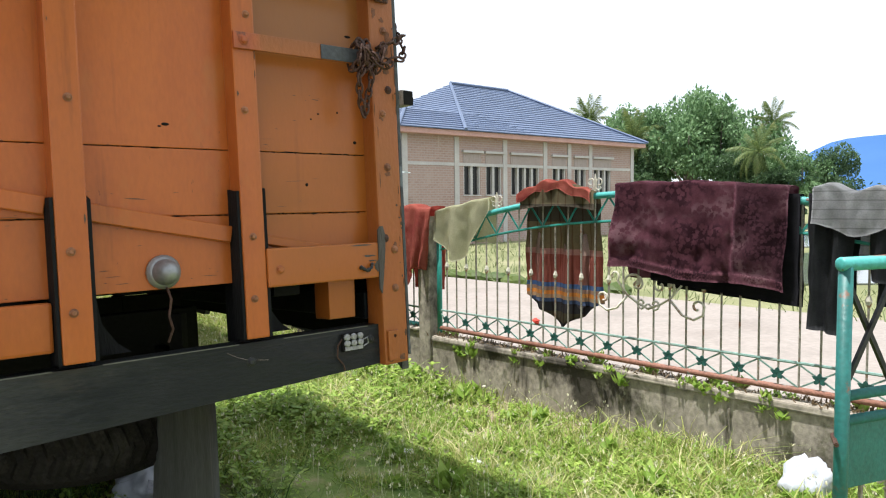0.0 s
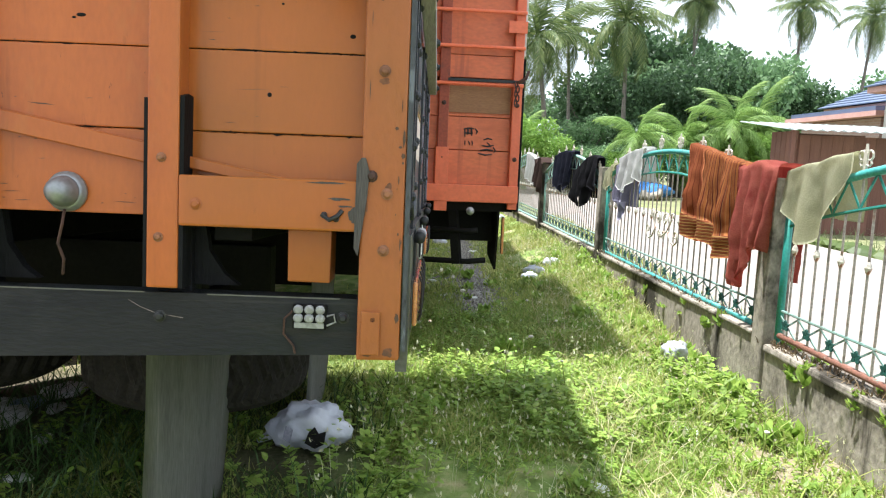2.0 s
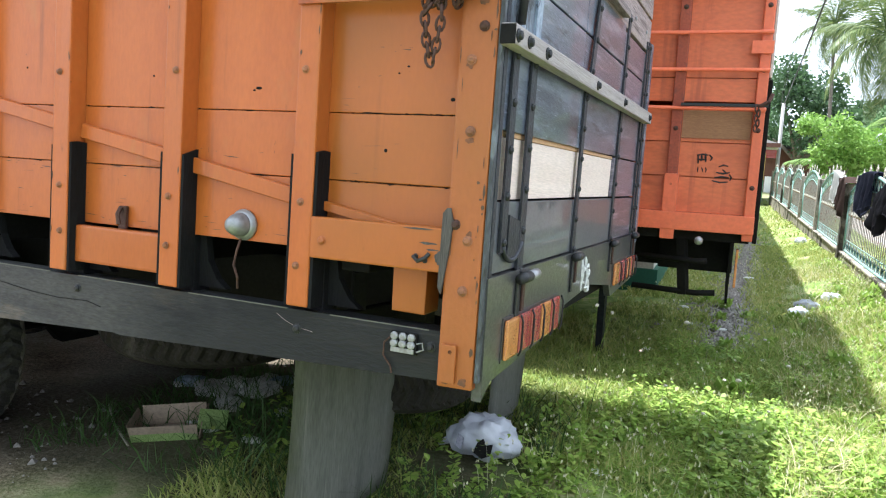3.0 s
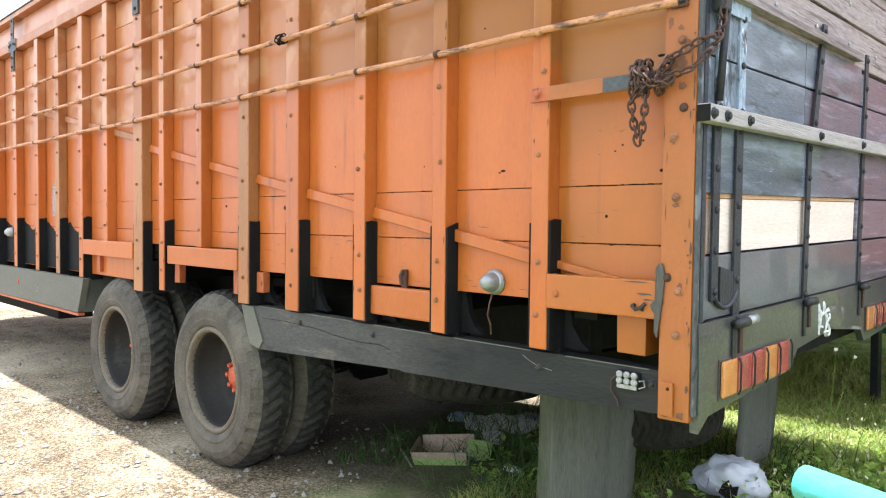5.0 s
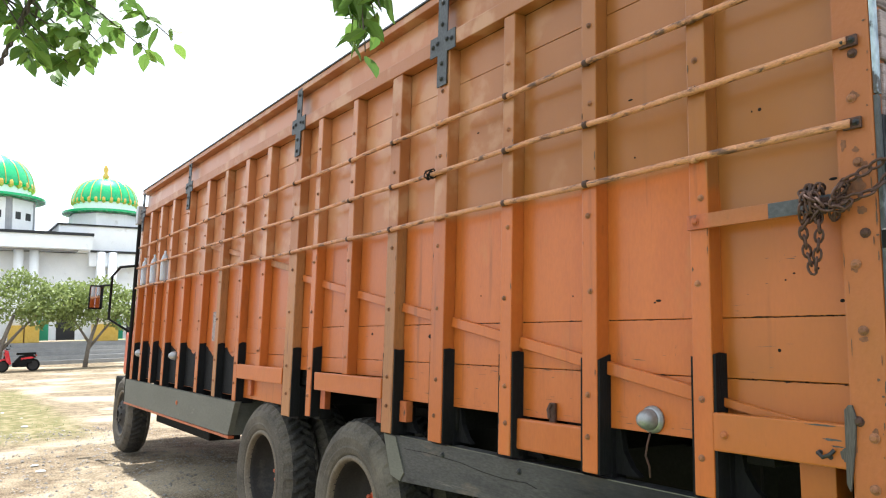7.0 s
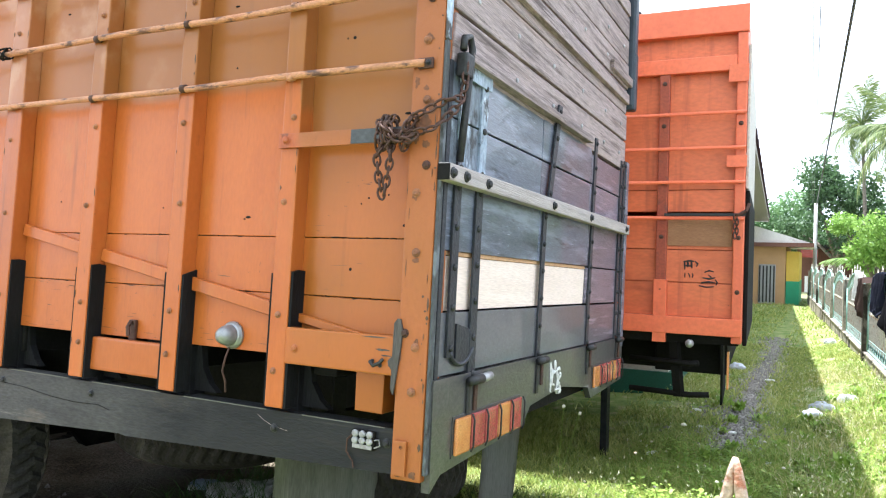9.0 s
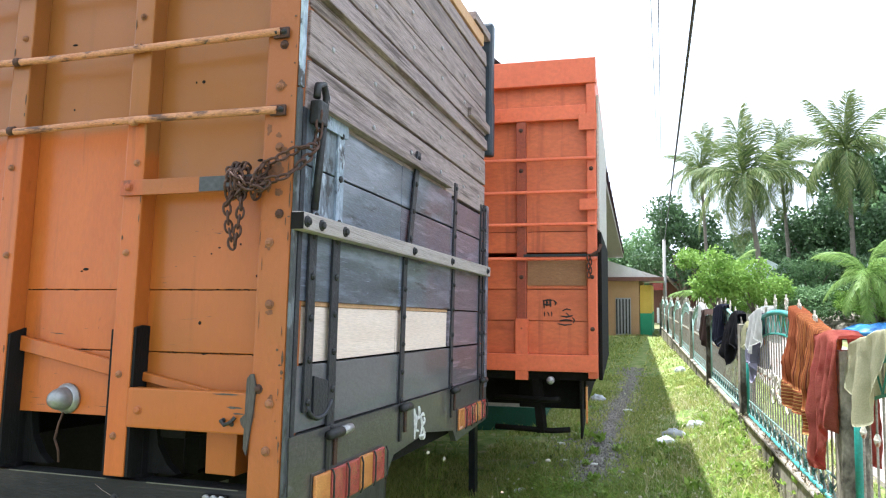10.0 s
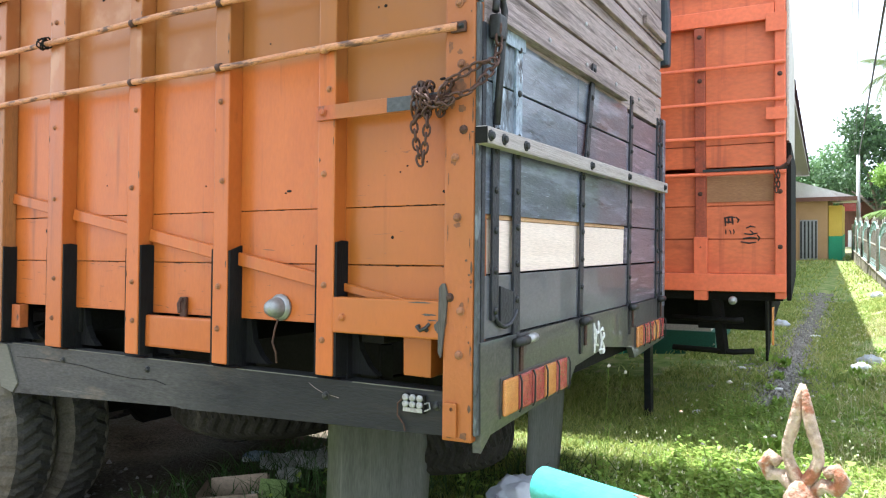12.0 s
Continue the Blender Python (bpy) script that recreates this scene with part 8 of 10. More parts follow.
for pts in (((-0.75, 0.12, 0.84), (-0.33, 0.02, 0.84), (-0.27, 0.0, 0.85)), ((-0.75, 0.12, 0.62), (-0.33, 0.04, 0.62), (-0.20, 0.03, 0.635))):
    part("bumper_bar", tube(pts, 0.020, 8), CHASSIS, truck2, smooth=True)
part("bumper_stay", beam((-0.44, 0.08, 0.98), (-0.40, 0.06, 0.60), 0.05, 0.06), CHASSIS, truck2)
part("mud_flap", prism([(0.02, 0.98), (0.5, 0.98), (0.5, 0.62), (0.10, 0.56)], 0.015, Matrix(((0, 0, 1, -0.13), (1, 0, 0, 0), (0, 1, 0, 0), (0, 0, 0, 1)))), CHASSIS, truck2)
part("tail_lamp", box(-0.09, -0.075, 0.04, 0.10, 0.68, 0.94, 0.004), LENS_AMBER, truck2)
for x in (-2.6, -4.0):
    m = Matrix.Translation((x, 0.05, 0.50)) @ pose(0, 0, 0, 90)
    w2 = part("wheel", rim_bm(m, 0.52), RIM, truck2, smooth=True)
    part("tyre", tyre_bm(m, 0.52, tread=False), TYRE, w2)
    m = Matrix.Translation((x, 2.42, 0.50)) @ pose(0, 0, 0, -90)
    w2 = part("wheel", rim_bm(m, 0.52), RIM, truck2, smooth=True)
    part("tyre", tyre_bm(m, 0.52, tread=False), TYRE, w2)
part("prop_leg", box(-1.02, -0.97, 0.42, 0.54, 0.0, 0.98, 0.004), FRAME, truck2)

# ---- road and field ----
ROADM = mat("pale_concrete_road", [(0.20, 0.168, 0.146), (0.27, 0.232, 0.205), (0.235, 0.20, 0.175)], 0.8, rough=(0.8, 0.95), bump=0.2, fine=18, grain=0.14, spots=[((0.20, 0.18, 0.155), 2.2, 0.6, 0.75)])
bm = bmesh.new()
ys = [-60 + 4 * k for k in range(60)]
rows = [[bm.verts.new((x + FS * y, y, z)) for x, z in ((3.0, 0.0), (3.02, 0.06), (5.2, 0.085), (7.25, 0.06), (7.27, 0.0))] for y in ys]
for a, b in zip(rows, rows[1:]):
    for i in range(4):
        bm.faces.new((a[i], a[i + 1], b[i + 1], b[i]))
solo("road", bm, ROADM, "pale concrete village road beyond the fence", "road", kind="structure")
WATER = mat("paddy_water", [(0.10, 0.11, 0.09), (0.14, 0.15, 0.12)], 0.5, rough=(0.03, 0.08), bump=0.03, fine=9, grain=0.05, spec=0.8)
for k, (cx, cy, rx, ry) in enumerate(((15.5, 3.2, 5.6, 2.3), (26, 7.2, 8, 3.2), (38, 9, 9, 4))):
    o = [(rx * math.cos(a) * (1 + 0.15 * math.sin(3 * a + k)), ry * math.sin(a) * (1 + 0.12 * math.cos(5 * a))) for a in [2 * math.pi * i / 40 for i in range(40)]]
    solo("paddy_water", prism(o, 0.03, Matrix.Translation((cx, cy, 0.0))), WATER, "flooded rice paddy reflecting the sky", "water", kind="structure")
bm = bmesh.new()
for k in range(16):
    a = 7.4 + k * 0.5
    ball((7.6 + 0.25 * random.random() + FS * a, a - 3, 0.05), 0.25, bm, 8, (1, 1, 0.5), 0.4)
solo("road_verge", bm, leaf_mat("verge_turf", [(0.06, 0.10, 0.02), (0.13, 0.17, 0.04)]), "low grassy bank at the road edge", "verge", kind="stuff")

# ---- brick house with the blue tin roof ----
BRICK = mat("bare_brick_wall", [(0.310, 0.199, 0.172), (0.396, 0.275, 0.242), (0.344, 0.238, 0.207)], 0.6, rough=(0.85, 0.95), bump=0.3, fine=14, grain=0.16, spots=[((0.430, 0.327, 0.288), 2.0, 0.52, 0.72), ((0.224, 0.149, 0.126), 1.1, 0.60, 0.75)], spec=0.15, streaks=((0.473, 0.372, 0.330), (3, 3, 0.25), 1.4, 0.64, 0.74))
n, l = BRICK.node_tree.nodes, BRICK.node_tree.links
bk = n.new("ShaderNodeTexBrick")
bk.inputs["Scale"].default_value = 1.0
bk.inputs["Brick Width"].default_value, bk.inputs["Row Height"].default_value, bk.inputs["Mortar Size"].default_value = 0.22, 0.075, 0.012
cb = n.new("ShaderNodeCombineXYZ")
co = n.new("ShaderNodeTexCoord")
sx = n.new("ShaderNodeSeparateXYZ")
ad = n.new("ShaderNodeMath")
l.new(co.outputs["Object"], sx.inputs["Vector"])
l.new(sx.outputs["X"], ad.inputs[0])
l.new(sx.outputs["Y"], ad.inputs[1])
l.new(ad.outputs["Value"], cb.inputs["X"])
l.new(sx.outputs["Z"], cb.inputs["Y"])
l.new(cb.outputs["Vector"], bk.inputs["Vector"])
src = n["Principled BSDF"].inputs["Base Color"].links[0].from_socket
mx = n.new("ShaderNodeMix")
mx.data_type = "RGBA"
l.new(bk.outputs["Fac"], mx.inputs["Factor"])
l.new(src, mx.inputs["A"])
mx.inputs["B"].default_value = (0.40, 0.335, 0.31, 1)
l.new(mx.outputs["Result"], n["Principled BSDF"].inputs["Base Color"])
COLUMN = mat("raw_concrete_column", [(0.432, 0.408, 0.402), (0.552, 0.528, 0.516)], 2, rough=(0.85, 0.95), bump=0.2, grain=0.15)
EAVE = mat("pinkish_eave_board", [(0.483, 0.270, 0.236), (0.575, 0.345, 0.305)], 3, rough=(0.6, 0.8), bump=0.1)
ROOF = mat("blue_tin_tile", [(0.080, 0.108, 0.181), (0.112, 0.147, 0.236)], 1.5, rough=(0.35, 0.55), bump=0.1, grain=0.12, metal=0.1, vary=0.06)
DARKWIN = mat("dark_window_opening", [(0.012, 0.012, 0.014), (0.02, 0.02, 0.022)], 3, rough=(0.3, 0.6), bump=0)

house = thing("brick_house", "unfinished brick house with a blue tin-tile hip roof", "house")
HX0, HX1, HY0, HY1, HE = 11.75, 23.6, 15.2, 25.0, 3.45
WIN = [(14.25, 15.0), (15.25, 16.0), (16.45, 17.9), (18.6, 19.35), (19.85, 20.55), (21.0, 22.1)]
cuts = sorted({HX0, HX1, *[v for w in WIN for v in w]})
for a, b in zip(cuts, cuts[1:]):
    if any(w[0] == a for w in WIN):
        part("wall", box(a, b, HY0, HY0 + 0.2, -0.1, 1.6), BRICK, house)
        part("wall", box(a, b, HY0, HY0 + 0.2, 2.55, HE), BRICK, house)
        win = part("window", box(a + 0.02, b - 0.02, HY0 + 0.12, HY0 + 0.16, 1.62, 2.53), DARKWIN, house, "dark narrow window openings between pale frames")
        k = max(2, round((b - a) / 0.36))
        for i in range(k + 1):
            x = a + (b - a) * i / k
            part("window_frame", box(x - 0.05, x + 0.05, HY0 + 0.02, HY0 + 0.12, 1.60, 2.55), COLUMN, win)
        part("window_sill", box(a - 0.02, b + 0.02, HY0 - 0.03, HY0 + 0.1, 1.56, 1.60), COLUMN, win)
        part("window_vent", box(a - 0.02, b + 0.02, HY0 - 0.012, HY0 - 0.002, 2.62, 2.92), mat("vent_block", [(0.30, 0.24, 0.22), (0.40, 0.34, 0.32)], 9, (4, 1, 0.4), (0.8, 0.9)), win)
        part("window_lintel", box(a - 0.08, b + 0.08, HY0 - 0.10, HY0 + 0.1, 2.95, 3.03), COLUMN, win)
    else:
        part("wall", box(a, b, HY0, HY0 + 0.2, -0.1, HE), BRICK, house)
for x in (HX0 + 0.10, 13.95, 16.15, 18.2, 19.55, 20.8, HX1 - 0.1):
    part("column", box(x - 0.1, x + 0.1, HY0 - 0.03, HY0 - 0.002, -0.1, HE + 0.0, 0.005), COLUMN, house)
part("ring_beam", box(HX0, HX1, HY0 - 0.02, HY0 - 0.001, 2.52, 2.62), COLUMN, house)
part("wall", box(HX0, HX0 + 0.2, HY0 + 0.2, 17.5, -0.1, 1.5), BRICK, house)
part("wall", box(HX0, HX0 + 0.2, HY0 + 0.2, 17.5, 2.55, HE), BRICK, house)
part("wall", box(HX0 + 0.2, 14.4, 17.3, 17.5, -0.1, HE), BRICK, house)
part("wall", box(14.4, 14.6, 17.5, HY1 - 0.2, -0.1, HE), BRICK, house)
for y0, y1 in ((HY0 + 0.2, 15.9), (17.3, 17.5)):
    part("wall", box(HX0, HX0 + 0.2, y0, y1, 1.5, 2.55), BRICK, house)
sw = part("window", box(HX0 + 0.12, HX0 + 0.16, 15.92, 17.28, 1.52, 2.53), DARKWIN, house)
for k in range(4):
    part("window_frame", box(HX0 + 0.0, HX0 + 0.1, 15.9 + 0.42 * k, 16.0 + 0.42 * k, 1.5, 2.55), COLUMN, sw)
part("window_lintel", box(HX0 - 0.10, HX0 + 0.1, 15.8, 17.4, 2.92, 3.0), COLUMN, sw)
part("column", box(HX0 - 0.03, HX0 - 0.002, HY0, HY0 + 0.2, -0.1, HE, 0.005), COLUMN, house)
part("column", box(HX0 - 0.03, HX0 - 0.002, 17.3, 17.5, -0.1, HE, 0.005), COLUMN, house)
part("wall", box(HX1 - 0.2, HX1, HY0 + 0.2, HY1, -0.1, HE), BRICK, house)
part("wall", box(14.4, HX1 - 0.2, HY1 - 0.2, HY1, -0.1, HE), BRICK, house)
part("eave_board", box(14.2, HX1 + 0.35, HY0 - 0.35, HY1 + 0.35, HE + 0.001, HE + 0.16, 0.01), EAVE, house, "pinkish eave board")
part("eave_board", box(HX0 - 0.35, 14.198, HY0 - 0.35, 17.85, HE + 0.001, HE + 0.16, 0.01), EAVE, house, "pinkish eave board")


def hip_roof(x0, x1, y0, y1, z0, ridge, z1, rows, thing_ob):
    """Hip roof in overlapping courses; ridge: the two ridge ends."""
    (ax, ay), (bx, by) = ridge
    for lo, hi in (((x0, y0, x1, y0), (ax, ay, bx, by)), ((x1, y0, x1, y1), (bx, by, bx, by)), ((x1, y1, x0, y1), (bx, by, ax, ay)), ((x0, y1, x0, y0), (ax, ay, ax, ay))):
        for k in range(rows):
            t0, t1 = k / rows, (k + 1) / rows
            q = []
            for t, off in ((t0, 0.035), (t1, 0.0)):
                for s in (0, 2):
                    q.append(Vector((lo[s] + (hi[s] - lo[s]) * t, lo[s + 1] + (hi[s + 1] - lo[s + 1]) * t, z0 + (z1 - z0) * t + off)))
            bm = bmesh.new()
            v = [bm.verts.new(p) for p in (q[0], q[1], q[3], q[2])]
            w = [bm.verts.new(p - Vector((0, 0, 0.035))) for p in (q[0], q[1], q[3], q[2])]
            if (q[2] - q[3]).length < 1e-4:
                v, w = v[:3], w[:3]
            bm.faces.new(v)
            bm.faces.new(w[::-1])
            for i in range(len(v)):
                j = (i + 1) % len(v)
                bm.faces.new((v[i], w[i], w[j], v[j]))
            part("roof_course", bm, ROOF, thing_ob)


hip_roof(11.33, 17.4, HY0 - 0.42, 17.9, HE + 0.16, ((12.9, 16.45), (15.8, 16.45)), 4.42, 9, house)
hip_roof(14.0, HX1 + 0.42, HY0 - 0.40, HY1 + 0.42, HE + 0.162, ((17.9, 19.9), (21.2, 19.9)), 6.05, 22, house)
part("roof_hip", tube([(14.0, HY0 - 0.40, HE + 0.2), (17.9, 19.9, 6.1)], 0.06, 6), ROOF, house)
part("roof_hip", tube([(11.33, HY0 - 0.42, HE + 0.2), (12.9, 16.45, 4.47)], 0.06, 6), ROOF, house)
part("roof_hip", tube([(HX1 + 0.42, HY0 - 0.42, HE + 0.2), (21.2, 19.9, 6.1)], 0.06, 6), ROOF, house)
part("roof_ridge", tube([(17.9, 19.9, 6.1), (21.2, 19.9, 6.1)], 0.07, 6), ROOF, house)
# low wing behind
wing = thing("house_wing", "low brick wing of the unfinished house", "house")
part("wall", box(12.3, 14.2, 18.6, 23.0, -0.1, 2.9), BRICK, wing)
part("eave_board", box(11.9, 14.3, 18.2, 23.4, 2.92, 3.06), EAVE, wing)
part("roof", box(12.0, 14.32, 18.4, 23.2, 3.062, 3.2), ROOF, wing)

# wooden hut with a tin roof by the road
HUTW = mat("dark_brown_boards", [(0.132, 0.056, 0.038), (0.202, 0.094, 0.066)], 3, (6, 6, 0.5), (0.7, 0.9), bump=0.2, vary=0.15)
TIN = mat("pale_tin_sheet", [(0.46, 0.52, 0.52), (0.58, 0.63, 0.62)], 2, rough=(0.3, 0.5), metal=0.3, bump=0.15, grain=0.1)
hut = thing("wooden_hut", "small dark wooden roadside hut with a tin roof", "hut", m=Matrix.Translation((0.62, 3.75, 0.0)) @ Matrix.Diagonal((1, 1, 1.16, 1)))
for k in range(9):
    part("board", box(7.2 + 0.235 * k, 7.43 + 0.235 * k, 10.2, 10.25, 0.0, 1.82, 0.005), HUTW, hut)
for k in range(5):
    part("board", box(7.15, 7.2, 10.25 + 0.24 * k, 10.48 + 0.24 * k, 0.0, 1.9, 0.005), HUTW, hut)
part("back", box(7.2, 9.3, 11.4, 11.45, 0, 1.9), HUTW, hut)
for x in (6.75, 9.35):
    part("hut_post", box(x - 0.04, x + 0.04, 9.55, 9.63, 0, 1.9), HUTW, hut)
bm = bmesh.new()
vv = [[bm.verts.new((6.5 + 3.3 * i / 60, 9.35 + 2.4 * j, 1.88 + 0.22 * j + 0.018 * math.sin(i * 1.57))) for i in range(61)] for j in (0, 1)]
for i in range(60):
    bm.faces.new((vv[0][i], vv[0][i + 1], vv[1][i + 1], vv[1][i]))
bmesh.ops.solidify(bm, geom=bm.faces[:], thickness=0.01)
part("tin_roof", bm, TIN, hut, "pale corrugated tin roof")
part("bench", box(9.35, 9.75, 10.1, 10.6, 0.35, 0.42, 0.01), TIN, hut)
TARP = mat("blue_tarpaulin", [(0.02, 0.12, 0.38), (0.04, 0.20, 0.50)], 4, rough=(0.35, 0.5), bump=0.3, fine=20)
heap = solo("blue_tarpaulin", crumpled(0.9, (1.4, 1.0, 0.35), 3.3, 18), TARP, "blue tarpaulin heap by the road", "tarpaulin", smooth=True, m=Matrix.Translation((8.1, 26.6, 0.34)))
solo("rubble", crumpled(1.3, (1.0, 4.2, 0.52), 7.3, 30), CONCRETE, "long heap of grey rubble and sand", "rubble", kind="stuff", smooth=True, m=Matrix.Translation((8.0, 30.5, 0.25)))

# ---- long shed behind the second truck and the houses at the lane's end ----
OCHRE = mat("ochre_wall_paint", [(0.42, 0.25, 0.12), (0.50, 0.31, 0.16)], 2, rough=(0.7, 0.9), bump=0.1, spots=[((0.33, 0.24, 0.17), 3, 0.6, 0.8)])
YELLOW = mat("yellow_wall_paint", [(0.62, 0.42, 0.06), (0.70, 0.50, 0.10)], 2, rough=(0.7, 0.9), bump=0.1)
GREENP = mat("green_wall_paint", [(0.03, 0.28, 0.14), (0.05, 0.36, 0.19)], 2, rough=(0.6, 0.85), bump=0.1)
SHEDROOF = mat("grey_sheet_roof", [(0.17, 0.155, 0.13), (0.25, 0.23, 0.195)], 2, (1, 4, 1), (0.5, 0.7), bump=0.2)
MAROONROOF = mat("dark_maroon_roof", [(0.055, 0.025, 0.025), (0.085, 0.04, 0.04)], 3, rough=(0.5, 0.7), bump=0.1)
WHITEWALL = mat("white_wall_paint", [(0.80, 0.81, 0.82), (0.88, 0.89, 0.90)], 1.5, rough=(0.7, 0.9), bump=0.08, fine=30, grain=0.06, spots=[((0.52, 0.51, 0.48), 1.6, 0.62, 0.8)])
BEIGEWALL = mat("faded_beige_wall", [(0.42, 0.39, 0.33), (0.52, 0.48, 0.41)], 1.5, rough=(0.7, 0.9), bump=0.08, spots=[((0.30, 0.27, 0.22), 1.6, 0.6, 0.8)])
COTTROOF = mat("bleached_roof_sheet", [(0.52, 0.51, 0.49), (0.66, 0.65, 0.62)], 2, rough=(0.5, 0.7), bump=0.15, spots=[((0.30, 0.22, 0.17), 3, 0.58, 0.72)])
shed = thing("long_shed", "long low building with a sloping sheet roof beside the lane", "building", m=Matrix.Translation((0, 10.5, 0)) @ Matrix.Rotation(math.atan(0.045), 4, "Z"))
part("wall", box(-6.6, -0.55, -4.0, 14.0, -0.05, 3.15), BEIGEWALL, shed)
part("wall_base", box(-6.65, -0.50, -4.05, 14.05, -0.05, 0.30), mat("dark_green_base_paint", [(0.012, 0.085, 0.052), (0.02, 0.12, 0.075)], 2, rough=(0.6, 0.85), bump=0.1), shed, "green painted wall base")
for k in range(4):
    part("pilaster", box(-1.75 - 1.5 * k, -1.50 - 1.5 * k, -4.12, -4.052, -0.05, 3.1, 0.005), GREENP, shed, "green painted pilaster")
bm = bmesh.new()
vv = [[bm.verts.new((0.27 - 3.8 * j, -4.5 + 21.0 * i / 100, 3.2 + 3.42 * j + 0.03 * math.sin(i * 1.57))) for i in range(101)] for j in (0, 1)]
for i in range(100):
    bm.faces.new((vv[0][i], vv[0][i + 1], vv[1][i + 1], vv[1][i]))
bmesh.ops.solidify(bm, geom=bm.faces[:], thickness=0.03)
part("roof", bm, MAROONROOF, shed, "dark maroon corrugated roof slope")
part("roof", prism([(-3.53, 6.62), (-7.3, 3.2), (-7.3, 3.14), (-3.53, 6.56)], 21.0, Matrix.Translation((0, 16.5, 0)) @ pose(0, 0, 0, 90)), MAROONROOF, shed)
part("eave_board", box(-0.5, 0.24, -4.45, 16.45, 3.05, 3.14, 0.005), SHEDROOF, shed, "pale eave board under the roof edge")
part("ridge", box(-3.68, -3.38, -4.55, 16.55, 6.62, 6.70), MAROONROOF, shed)
part("gable", prism([(-6.6, 3.16), (-0.55, 3.16), (-0.55, 3.6), (-3.53, 6.3), (-6.6, 3.6)], 0.1, Matrix.Translation((0, -3.9, 0)) @ pose(0, 0, 0, 90)), SHEDROOF, shed)
cott = thing("ochre_cottage", "ochre cottage with a yellow and green end wall", "house", m=Matrix.Translation((0, 27.5, 0)))
part("wall", box(-5.0, 0.05, 0, 6, 0, 2.2), OCHRE, cott)
part("wall_end", box(0.07, 0.50, 0.2, 5, 0.9, 2.0), YELLOW, cott)
part("wall_end", box(0.07, 0.51, 0.2, 5, 0.0, 0.898), GREENP, cott)
part("roof", prism([(-5.4, 2.2), (0.95, 2.2), (0.95, 2.28), (-2.2, 3.3), (-5.4, 2.3)], 7, Matrix.Translation((0, 6.6, 0)) @ pose(0, 0, 0, 90)), COTTROOF, cott)
part("roof_edge", box(-5.4, 0.98, -0.5, -0.42, 2.15, 2.3), HUTW, cott)
door = part("door", box(-0.85, -0.27, -0.03, -0.005, 0.05, 1.5), GALV, cott, "pale metal shutter")
for k in range(5):
    part("slat", box(-0.83 + 0.12 * k, -0.78 + 0.12 * k, -0.05, -0.031, 0.1, 1.45), STEEL, door)
shop = thing("far_shop", "small far shop with a dark roof and a red sign", "shop", m=Matrix.Translation((1.7, 42, 0)))
part("wall", box(-1.6, 1.6, 0, 3, 0, 2.4), HUTW, shop)
part("roof", box(-2.0, 2.0, -0.8, 3.2, 2.42, 2.6), STEEL, shop)
part("sign", box(-1.4, -0.6, -0.9, -0.85, 1.9, 2.3), LENS_RED, shop)
part("counter", box(-1.2, 1.2, -0.5, -0.3, 0.0, 0.9), WHITEWALL, shop)

far = thing("far_house", "far low house with a sunlit tin roof among the trees", "house", m=Matrix.Translation((5.3, 33.5, 0)))
part("wall", box(-1.2, 1.2, 0, 3, 0, 2.4), BEIGEWALL, far)
part("roof", prism([(-1.5, 2.4), (1.5, 2.4), (1.5, 2.46), (0.0, 3.25), (-1.5, 2.46)], 3.6, Matrix.Translation((0, 3.3, 0)) @ pose(0, 0, 0, 90)), TIN, far, "pale tin roof")

# power pole and cables
POLE = mat("grey_pole", [(0.30, 0.29, 0.28), (0.38, 0.37, 0.355)], 3, rough=(0.7, 0.85), bump=0.1)
CABLE = mat("black_cable", [(0.018, 0.017, 0.016), (0.04, 0.036, 0.033)], 20, rough=(0.5, 0.7), bump=0.2)
pole = solo("power_pole", tube([(1.0, 33.5, -0.1), (0.98, 33.5, 4.2)], [0.09, 0.07], 10), POLE, "grey concrete power pole at the lane's end", "pole", smooth=True)


def cable(name, a, b, sag, r, label, twist=0.0):
    a, b = Vector(a), Vector(b)
    n = 48
    pts = [a.lerp(b, k / n) - Vector((0, 0, 4 * sag * (k / n) * (1 - k / n))) for k in range(n + 1)]
    if not twist:
        return solo(name, tube(pts, r, 6), CABLE, label, "cable", "overhead cables", smooth=True)
    bm = bmesh.new()
    m = 700
    for s in (0, math.pi):
        q = []
        for k in range(m + 1):
            p = a.lerp(b, k / m) - Vector((0, 0, 4 * sag * (k / m) * (1 - k / m)))
            an = k / m * (b - a).length / twist * 6.283 + s
            q.append(p + Vector((0, math.cos(an), math.sin(an))) * r)
        tube(q, r, 5, bm)
    return solo(name, bm, CABLE, label, "cable", "overhead cables", smooth=True)


cable("power_cable", (1.62, -6, 5.0), (1.0, 33.5, 4.15), 0.12, 0.018, "thick black power cable over the lane")
cable("thin_cable", (1.15, -6, 5.6), (0.9, 33.5, 4.2), 0.1, 0.006, "thin black overhead cable above the lane")
cable("thin_cable", (1.05, -6, 5.6), (0.85, 33.5, 4.2), 0.2, 0.005, "thin black overhead cable above the lane")
cable("twisted_cable", (2.0, -1.62, 2.95), (-22.0, -2.95, 3.1), 0.12, 0.007, "twisted black cable beside the yard tree", 0.28)


